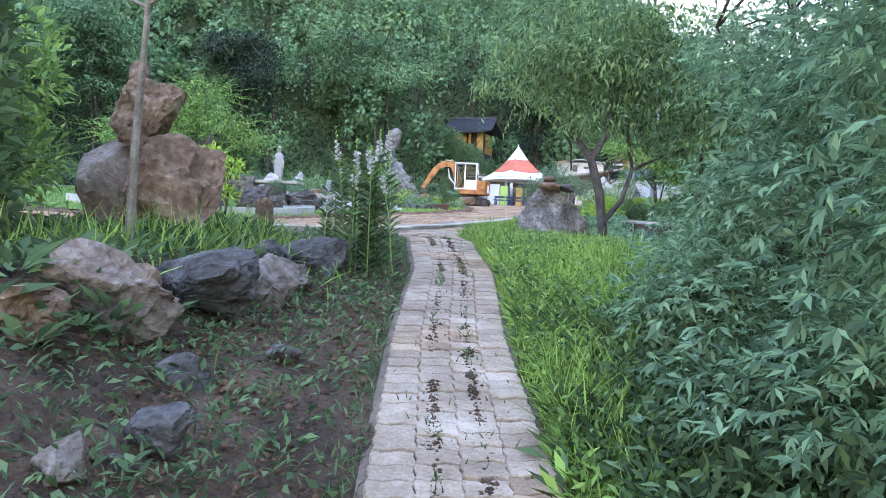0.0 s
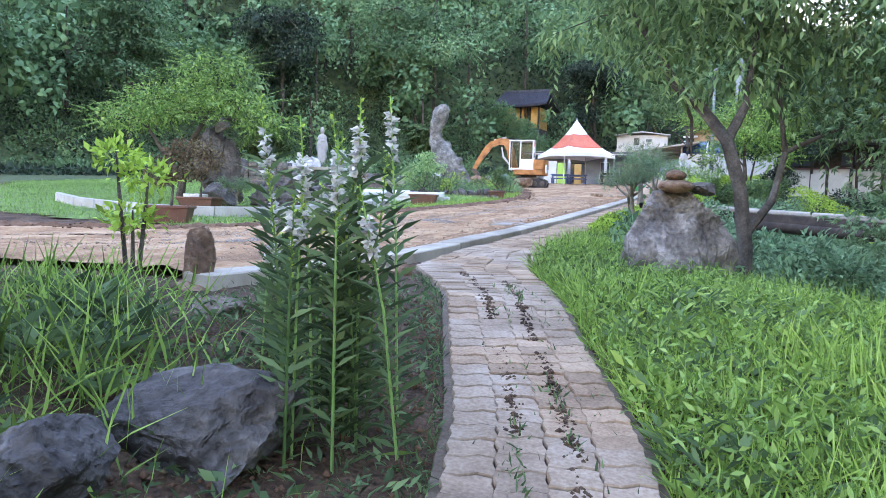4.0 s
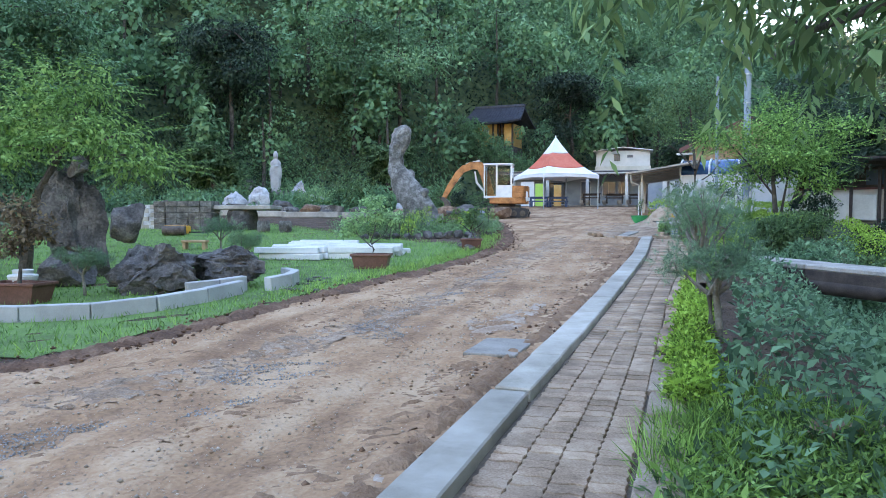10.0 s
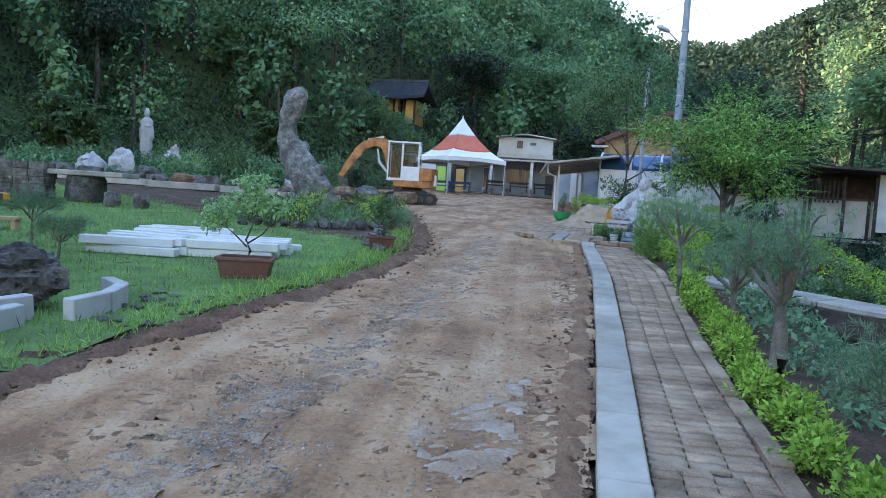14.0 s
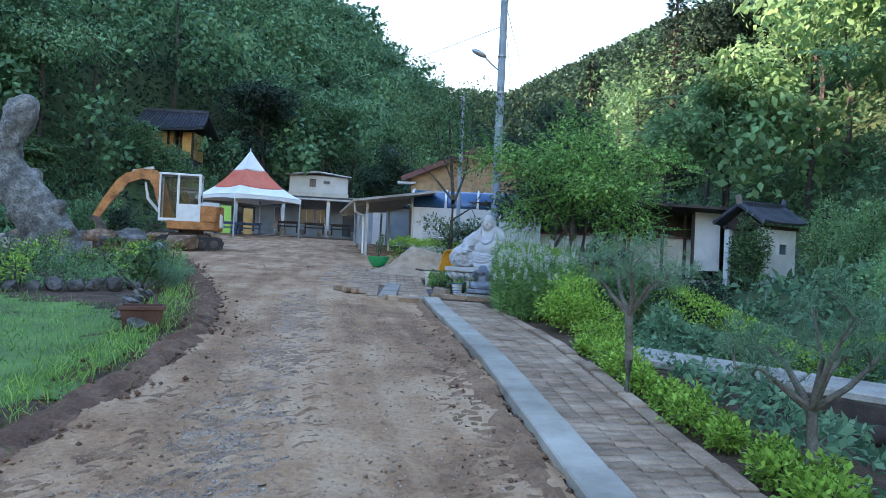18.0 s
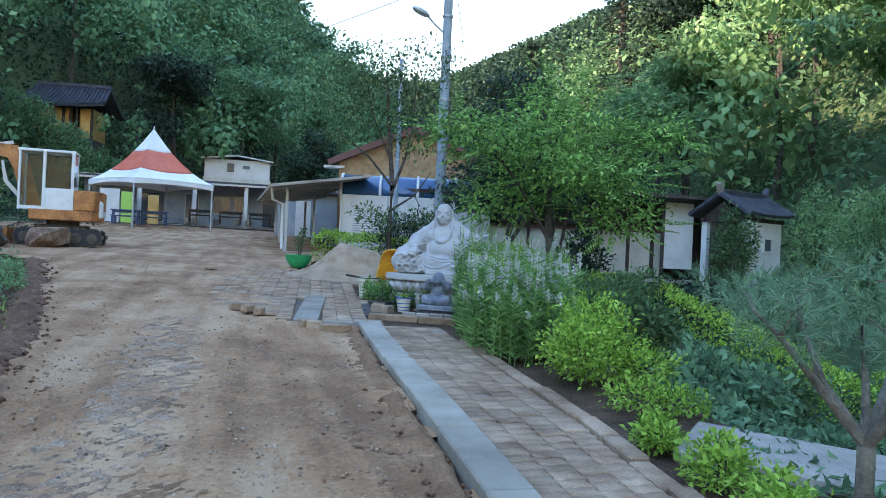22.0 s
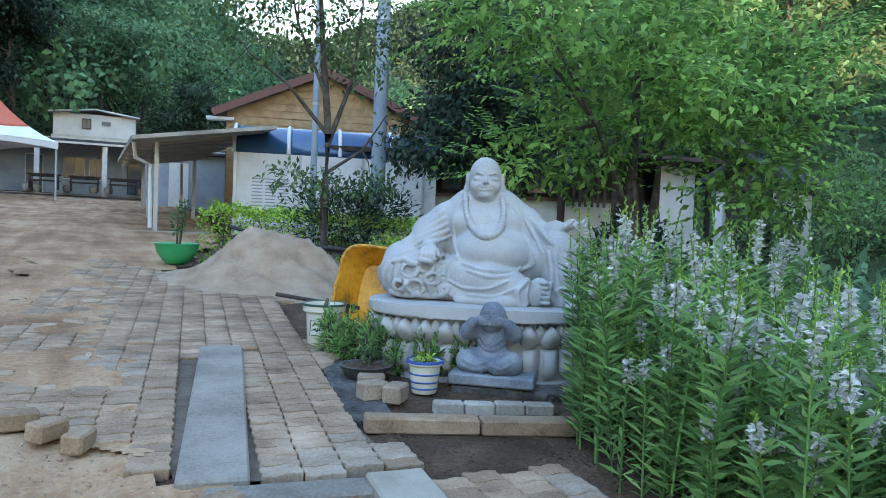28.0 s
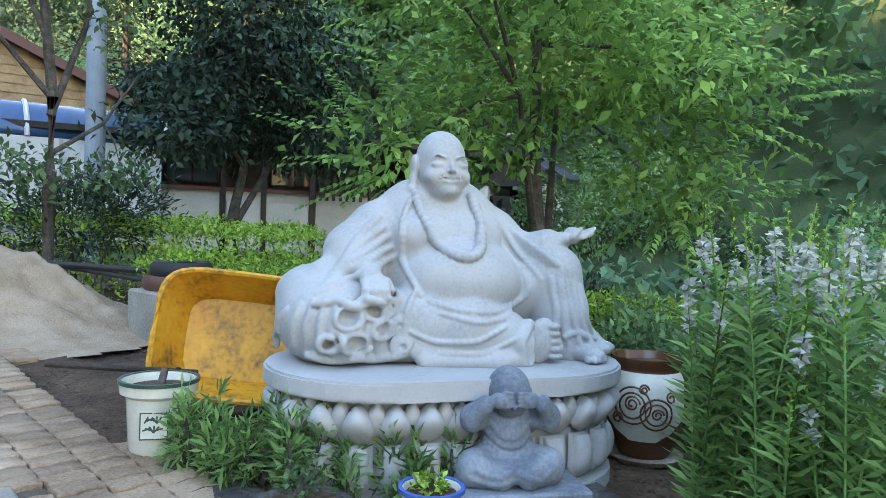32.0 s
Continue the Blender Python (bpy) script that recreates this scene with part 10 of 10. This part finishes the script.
def pot(name, x, y, prof, mat, label, soil_r, soil_z, rim_mat=None, group="pots"):
    t = base(name, x, y, G(x, y) + 0.03, 0, label, "pot", group)
    bm = bmesh.new()
    lathe(bm, prof, 28)
    part("body", bm, mat, t, "", True)
    if rim_mat:
        r_, z_ = max(p[0] for p in prof), prof[-2][1]
        bm = bmesh.new()
        lathe(bm, [(r_ - 0.012, z_ - 0.012), (r_ + 0.005, z_ - 0.012), (r_ + 0.005, z_ + 0.006), (r_ - 0.012, z_ + 0.006), (r_ - 0.012, z_ - 0.012)], 28, cap=False)
        part("rim", bm, rim_mat, t, "", True)
    bm = bmesh.new()
    lathe(bm, [(0.0001, soil_z + 0.01), (soil_r * 0.6, soil_z + 0.008), (soil_r, soil_z)], 20)
    part("soil_fill", bm, M_SOIL, t)
    return t


bp_ = pot("bamboo_pot", 5.33, 42.12, [(0.13, 0), (0.14, 0.02), (0.155, 0.28), (0.185, 0.3), (0.19, 0.36), (0.165, 0.36), (0.15, 0.31)], M_IVORY, "ivory glazed pot with a painted bamboo panel", 0.16, 0.32, M_INK)
pn = slab(bp_, "bamboo_panel", (0, 0, 0), (0.13, 0.004, 0.13), M_IVORY)
pn.matrix_basis = pose(-0.09, -0.122, 0.16, -6, 0, -36)
for dx, dz, w_, h_, a_ in ((0, 0.062, 0.13, 0.005, 0), (0, -0.062, 0.13, 0.005, 0), (0.063, 0, 0.005, 0.13, 0), (-0.063, 0, 0.005, 0.13, 0)):
    slab(pn, "panel_line", (dx, -0.004, dz), (w_, 0.004, h_), M_INK)
for k in range(12):
    slab(pn, "bamboo_stroke", (-0.035 + 0.012 * (k % 6), -0.004, 0.03 - 0.045 * (k // 6)), (0.034, 0.004, 0.008), M_INK, "", (0, -60 + 37 * k, 0))
bm = bmesh.new()
tube(bm, [(0.0, 0, 0.3), (0.04, 0.02, 0.4)], [0.022, 0.018], 7)
part("stump", bm, M_BARK, bp_)
bl = pot("blue_white_pot", 5.62, 40.55, [(0.085, 0), (0.09, 0.01), (0.11, 0.19), (0.125, 0.2), (0.128, 0.225), (0.11, 0.225), (0.1, 0.2)], M_IVORY, "white ceramic pot with blue bands and a small plant", 0.1, 0.205, M_CERBLUE)
for z_ in (0.03, 0.075, 0.13):
    bm = bmesh.new()
    r_ = 0.09 + 0.11 * z_ + 0.002
    lathe(bm, [(r_, z_), (r_ + 0.003, z_ + 0.004), (r_ + 0.003, z_ + 0.008), (r_, z_ + 0.012)], 28, cap=False)
    part("blue_band", bm, M_CERBLUE, bl)
ur = pot("relief_urn", 7.4, 40.5, [(0.13, 0), (0.15, 0.03), (0.2, 0.12), (0.235, 0.24), (0.24, 0.34), (0.215, 0.45), (0.18, 0.5), (0.178, 0.52), (0.2, 0.55), (0.205, 0.575), (0.18, 0.575), (0.165, 0.53)], M_CERB, "round brown glazed urn with a cream front and carved scrolls", 0.165, 0.53)
face_ = math.degrees(math.atan2(38.9 - 40.38, 3.7 - 7.28))
bm = bmesh.new()
grid_ = []
for z_, r_, w_ in ((0.13, 0.206, 0.35), (0.18, 0.222, 0.72), (0.24, 0.238, 0.95), (0.3, 0.243, 1.05), (0.36, 0.24, 1.05), (0.42, 0.229, 1.1), (0.46, 0.213, 1.3), (0.5, 0.184, 1.5)):
    grid_.append([bm.verts.new((r_ * math.cos(w_ * u), r_ * math.sin(w_ * u), z_)) for u in np.linspace(-1, 1, 17)])
for a_, b_ in zip(grid_, grid_[1:]):
    for k in range(16):
        bm.faces.new((a_[k], a_[k + 1], b_[k + 1], b_[k]))
o = part("cream_front", bm, M_IVORY, ur, "cream glazed front", True)
o.matrix_basis = pose(0, 0, 0, 0, 0, face_)
def on_urn(u, z_):
    r_ = float(np.interp(z_, [0.12, 0.24, 0.34, 0.45], [0.207, 0.242, 0.246, 0.222]))
    return (r_ * math.cos(u), r_ * math.sin(u), z_)
for cu, cz, r0_, n_ in ((-0.25, 0.33, 0.1, 1.0), (-0.25, 0.33, 0.07, 1.0), (0.3, 0.29, 0.085, 1.0), (0.3, 0.29, 0.058, 1.0), (-0.25, 0.34, 0.045, 1.8), (0.32, 0.29, 0.035, 1.6), (0.0, 0.42, 0.03, 1.6), (-0.6, 0.25, 0.035, 1.5), (0.65, 0.38, 0.035, 1.5)):
    bm = bmesh.new()
    line_ = [on_urn(cu + (r0_ * (1 if n_ == 1 else 1 - 0.75 * v)) * math.cos(6.283 * n_ * v) / 0.24, cz + (r0_ * (1 if n_ == 1 else 1 - 0.75 * v)) * math.sin(6.283 * n_ * v)) for v in np.linspace(0, 1, 30)]
    tube(bm, line_, [0.0055] * 30, 5)
    part("carved_scroll", bm, M_CERB, ur).matrix_basis = pose(0, 0, 0, 0, 0, face_)
bm = bmesh.new()
lathe(bm, [(0.0001, -0.01), (0.2, -0.01), (0.22, 0.02), (0.2, 0.03), (0.13, 0.012)], 28)
part("saucer", bm, M_PALEB, ur, "", True)

gp = pot("green_bowl_pot", 4.62, 47.9, [(0.12, 0), (0.2, 0.05), (0.3, 0.2), (0.33, 0.31), (0.35, 0.33), (0.3, 0.33), (0.27, 0.3)], M_GREENP, "bright green bowl-shaped planter", 0.28, 0.3)
shrub("potted_sapling", 4.62, 47.9, [(0, 0, 0.35, 0.12, 0.12, 0.2), (0.1, 0, 0.6, 0.08, 0.08, 0.12)], 160, 0.07, 0.03, L_MID, "small sapling in the green planter", "potted shrubs", G(4.62, 47.9) + 0.32)
tr = pot("shallow_tray_pot", 5.33, 40.98, [(0.12, 0), (0.15, 0.02), (0.19, 0.09), (0.2, 0.1), (0.17, 0.1), (0.16, 0.08)], M_ROCKD, "dark shallow bonsai tray filled with gravel", 0.165, 0.085)
shrub("tray_plant", 5.33, 41.0, [(0, 0, 0.08, 0.1, 0.1, 0.05), (0.08, 0.05, 0.1, 0.08, 0.08, 0.05)], 160, 0.03, 0.018, L_MID, "small plant growing in a shallow tray", "potted shrubs", G(5.33, 41) + 0.12)
shrub("pot_plant", 5.62, 40.55, [(0, 0, 0.03, 0.07, 0.07, 0.035)], 150, 0.03, 0.018, L_GOLD, "low yellow-green plant in a blue-banded pot", "potted shrubs", G(5.62, 40.55) + 0.235)
rnd = random.Random(31)
for x, y, hh, k_ in ((5.42, 41.5, 0.5, 9), (5.38, 41.78, 0.42, 7), (5.5, 41.22, 0.46, 9), (5.68, 41.05, 0.36, 7), (5.86, 40.86, 0.4, 6), (6.0, 40.74, 0.5, 3)):
    stems_ = [(rnd.uniform(-0.13, 0.13), rnd.uniform(-0.1, 0.1), hh * f_ * 0.52, 0.045, 0.045, hh * f_ * 0.5) for f_ in [rnd.uniform(0.55, 1.05) for _ in range(k_)]]
    shrub("wild_plant", x, y, stems_, 75 * k_, 0.075, 0.017, L_SPIKE, "leafy wild plant growing at the pedestal's foot", "wild plants", up=0.45, category="plant")
for x, y, rz, z_ in ((5.2, 40.45, 10, 0.0), (5.33, 40.36, 50, 0.0), (5.25, 40.62, -20, 0.0)):
    bm = bmesh.new()
    box(bm, (0, 0, 0.06), (0.19, 0.13, 0.12), 0.012)
    o = part("loose_block", bm, M_PAVER_G)
    o.matrix_basis = pose(x, y, G(x, y) + 0.03 + z_, 0, 0, rz)
    tagged(o, "small pale concrete block lying by the pots", "block", "loose blocks")
pf = base("statue_plinth_edge", 0, 0, 0, 0, "dark stone strips edging the statue's bed", "edging")
lay_along(pf, "edge_strip", [(5.4, 42.25), (5.06, 40.05)], 1.1, 0.3, 0.1, M_ROCKD, -0.065)
lay_along(pf, "edge_strip", [(4.98, 39.98), (6.35, 39.62)], 0.7, 0.14, 0.1, M_PAVER, -0.02)
lay_along(pf, "pale_brick", [(5.5, 40.14), (6.3, 39.94)], 0.21, 0.1, 0.1, M_CONC, -0.01)
# soil of the flower bed edge and of the statue's bed
bedl = tagged(sheet("planting_soil", [(5.1, 40.1), (6.4, 39.75), (7.6, 40.3), (8.2, 41.6), (7.0, 42.8), (5.4, 42.3)], 0.12, 0.02, M_SOIL, lambda x, y: 0.01 * wobble(x, y, 9), 0.03), "dark soil round the statue's pedestal", "soil", kind="structure")

# ---------- kerb along the drive ----------
kb = base("granite_kerb", 0, 0, 0, 0, "long kerb of pale grey granite slabs beside the drive", "kerb")
lay_along(kb, "kerb_slab", [(2.78, 15.8), (3.05, 16.8), (3.22, 17.8), (3.33, 18.9), (3.42, 20.0), (3.6, 22.6)], 1.25, 0.3, 0.22, M_GRANITE, -0.12, 0.012, 0.008)
lay_along(kb, "kerb_slab", [(3.62, 22.65), (3.86, 25.0), (4.16, 28.2), (4.5, 32.4), (4.6, 33.6), (4.75, 37.8), (4.83, 39.1)], 1.2, 0.29, 0.22, M_GRANITE, -0.12, 0.008, 0.004)
lay_along(kb, "kerb_slab", [(4.02, 39.25), (4.44, 42.0)], 1.4, 0.33, 0.16, M_WORNC, -0.09, 0.01, 0.004)
lay_along(kb, "kerb_slab", [(3.95, 39.08), (4.72, 39.02)], 0.8, 0.2, 0.14, M_WORNC, -0.07, 0.01, 0.004)
for k, (x, y, rz) in enumerate(((4.32, 38.62, 12), (4.0, 38.95, 30), (3.3, 40.1, 50), (3.15, 40.3, 15), (3.45, 39.9, 70), (4.1, 38.85, -20))):
    bm = bmesh.new()
    box(bm, (0, 0, 0.05), (0.36 if k == 0 else 0.2, 0.17 if k == 0 else 0.11, 0.1), 0.012)
    o = part("loose_brick", bm, M_PAVER)
    o.matrix_basis = pose(x, y, G(x, y) + 0.02, 3, 2, rz)
    tagged(o, "loose brown brick lying at the paving's broken edge", "brick", "loose bricks")
ed = base("path_edging", 0, 0, 0, 0, "pale worn edging stones along the paved walk", "edging")
ys_ = np.arange(18.6, 38.6, 0.5)
lay_along(ed, "edging_stone", [(float(path_right(v)) + 0.14, v) for v in np.arange(18.7, 24.3, 0.5)], 0.62, 0.27, 0.14, M_PAVER_G, -0.075, 0.025, 0.02)
lay_along(ed, "edging_stone", [(float(path_right(v)) + 0.07, v) for v in ys_ if v > 24.2], 0.48, 0.15, 0.13, M_PAVER, -0.07, 0.02, 0.012)
# spilt cement trodden thin into the drive
M_SPILT = surf("spilt_lime", [(0.22, 0.135, 0.08), (0.31, 0.22, 0.152), (0.41, 0.345, 0.28)], 0.9, 4, 40, 0.6, 0, 0.02)
for poly in ([(2.75, 24.7), (3.05, 25.0), (3.4, 26.2), (3.4, 27.3), (2.95, 26.4), (2.62, 25.4)], [(2.8, 17.6), (3.02, 18.2), (3.15, 19.5), (3.2, 21.0), (3.05, 20.6), (2.9, 19.3)]):
    tagged(sheet("cement_patch", poly, 0.03, 0.03, M_SPILT, lambda x, y: ruts(x, y) + 0.013 * wobble(x, y, 6.5) + 0.011 * wobble(x, y, 14.0, 3.0), 0.12), "pale grey spilt cement on the drive beside the kerb", "cement stain", kind="structure")



pl_ = slab(None, "concrete_plate", (0, 0, 0.0), (0.52, 0.78, 0.035), M_WORNC, "", None, 0.008)
pl_.matrix_basis = pose(3.24, 24.22, G(3.24, 24.22) + 0.045, 2, -1, -6)
tagged(pl_, "thin broken concrete plate lying on the drive beside the kerb", "slab")


# ---------- pavers, each a stone of its own ----------
def paver_outline(w, d):
    """The outline of an interlocking paver: waisted sides, toothed ends."""
    a, b, c = w / 2, d / 2, d * 0.2
    return [(-a, -b), (-a * 0.35, -b - c * 0.4), (a * 0.35, -b + c * 0.6), (a, -b), (a + c * 0.35, -b * 0.4), (a - c * 0.25, b * 0.45), (a, b), (a * 0.35, b + c * 0.6), (-a * 0.35, b - c * 0.4), (-a, b), (-a - c * 0.25, b * 0.45), (-a + c * 0.35, -b * 0.4)]


def paver_mesh(w, d, mat):
    bm = bmesh.new()
    out = paver_outline(w, d)
    lo = [bm.verts.new((x, y, -0.04)) for x, y in out]
    hi = [bm.verts.new((x, y, 0.012)) for x, y in out]
    tp = [bm.verts.new((x * 0.965, y * 0.95, 0.018)) for x, y in out]
    for i in range(12):
        j = (i + 1) % 12
        bm.faces.new((lo[i], lo[j], hi[j], hi[i]))
        bm.faces.new((hi[i], hi[j], tp[j], tp[i]))
    bm.faces.new(tp)
    me = bpy.data.meshes.new("paver")
    bm.normal_update()
    bm.to_mesh(me)
    bm.free()
    me.materials.append(mat)
    return me


PW, PD = 0.205, 0.128
PAVERS = [paver_mesh(PW - 0.007, PD - 0.005, M_PAVER), paver_mesh(PW - 0.007, PD - 0.005, M_PAVER_G)]


def pave(parent, cells, near, lime):
    """Sets pavers at (x, y, turn): those that near() picks as stones of their own, the rest joined into one mesh."""
    rest = []
    for x, y, a, sc_ in cells:
        dz = 0.008 * wobble(x, y, 2.3, 1.0) + RNG.normal() * 0.0025
        tilt = RNG.normal(size=2) * 1.0
        z = G(x, y) + 0.022 + float(dz)
        if near(x, y):
            o = new("paver", PAVERS[1 if lime(x, y) else 0])
            o.parent = parent
            e = 0.1
            sx, sy = (G(x + e, y) - G(x - e, y)) / (2 * e), (G(x, y + e) - G(x, y - e)) / (2 * e)
            o.matrix_basis = pose(x, y, z, math.degrees(sy) + tilt[0], -math.degrees(sx) + tilt[1], a + RNG.normal() * 1.2) @ Matrix.Diagonal((sc_, 1, 1, 1))
        else:
            rest.append((x, y, z, a + RNG.normal() * 1.2, sc_))
    if rest:
        out = np.array(paver_outline(PW - 0.007, PD - 0.005))
        v0 = np.concatenate([np.c_[out, np.full(12, -0.04)], np.c_[out, np.full(12, 0.012)], np.c_[out * (0.965, 0.95), np.full(12, 0.018)]])
        r = np.array(rest)
        an = np.radians(r[:, 3])[:, None]
        slope = 0.045
        wx_ = v0[None, :, 0] * r[:, 4:5]
        vx = wx_ * np.cos(an) - v0[None, :, 1] * np.sin(an)
        vy = wx_ * np.sin(an) + v0[None, :, 1] * np.cos(an)
        vz = v0[None, :, 2] + vy * slope + r[:, 2:3]
        v = np.stack([vx + r[:, 0:1], vy + r[:, 1:2], vz], -1).reshape(-1, 3)
        f = []
        for i in range(12):
            j = (i + 1) % 12
            f += [(i, j, 12 + j, 12 + i), (12 + i, 12 + j, 24 + j, 24 + i)]
        for i in range(5):
            f.append((24 + i, 24 + i + 1, 24 + 10 - i, 24 + 11 - i))
        f = (np.array(f)[None] + 36 * np.arange(len(r))[:, None, None]).reshape(-1, 4)
        o = link_mesh("pavers", v, f, M_PAVER_J, parent)
        o["kind"] = "stuff"


def walk_cells(y0, y1, inset=0.02):
    cells = []
    y, row = y0, 0
    while y < y1:
        xl, xr = float(path_left(y)) + inset, float(path_right(y)) - inset
        turn = math.degrees(math.atan2(-(float(path_left(y + 0.3)) - float(path_left(y - 0.3))), 0.6)) * 1.0
        k = max(1, round((xr - xl) / PW))
        for c in range(k):
            cells.append((xl + (xr - xl) * (c + 0.5) / k - (math.tan(radians(turn)) * PD / 2 if c % 2 else 0), y + (PD / 2 if c % 2 else 0), turn, (xr - xl) / k / PW))
        y += PD
        row += 1
    return cells


limed = lambda x, y: bool(wobble(x, y, 1.3, 4.0) + (0.5 if y < 20.0 else -0.35) > 0.3)
pave(walk_low, walk_cells(8.4, 18.0), lambda x, y: y > 9.6, limed)
pave(walk_up, walk_cells(18.0, 39.0), lambda x, y: y < 24.6 or y > 37.2, limed)
# the small paved yard in front of the statue
YARD = [(5.0, 39.3), (5.0, 40.0), (5.3, 42.2), (5.2, 43.6), (5.6, 44.6), (4.4, 46.6), (3.6, 48.4), (2.9, 48.2), (2.6, 44), (2.9, 40.9), (3.5, 40.1), (3.9, 39.25)]
yard = tagged(sheet("pavement_yard", YARD, 0.12, 0.018, M_JOINT, None, 0.02), "small paved yard of brown interlocking pavers before the statue", "paving", kind="structure")
cells = []
for i in range(90):
    for j in range(20):
        x, y = 2.5 + 3.4 * 0 + j * PW, 39.3 + i * PD + (PD / 2 if j % 2 else 0)
        cells.append((x + 0.12 * (y - 39.3) * 0.9, y, -7.0, 1.0))
cx, cy = np.array([c[0] for c in cells]), np.array([c[1] for c in cells])
inside = in_poly(cx, cy, YARD) & ~((np.abs(cx - (4.02 + (cy - 39.25) * 0.153)) < 0.2) & (cy < 42.05))
cells = [c for c, k in zip(cells, inside) if k]
pave(yard, cells, lambda x, y: y < 42.0, lambda x, y: bool(wobble(x, y, 1.1, 2.0) > 0.35))
tagged(sheet("blown_dirt", [(2.55, 44.5), (2.8, 40.7), (3.7, 39.5), (3.9, 40.6), (3.75, 42.2), (4.3, 44.2), (4.1, 46.4), (3.2, 48.4), (2.6, 48.2)], 0.05, 0.036, M_ROAD, lambda x, y: 0.014 * wobble(x, y, 1.7) + 0.009 * wobble(x, y, 5.1, 3) - 0.012 * smooth01((x - 3.3) / 0.8), 0.2), "pale clay dust trodden over the edge of the paving", "soil", kind="structure")
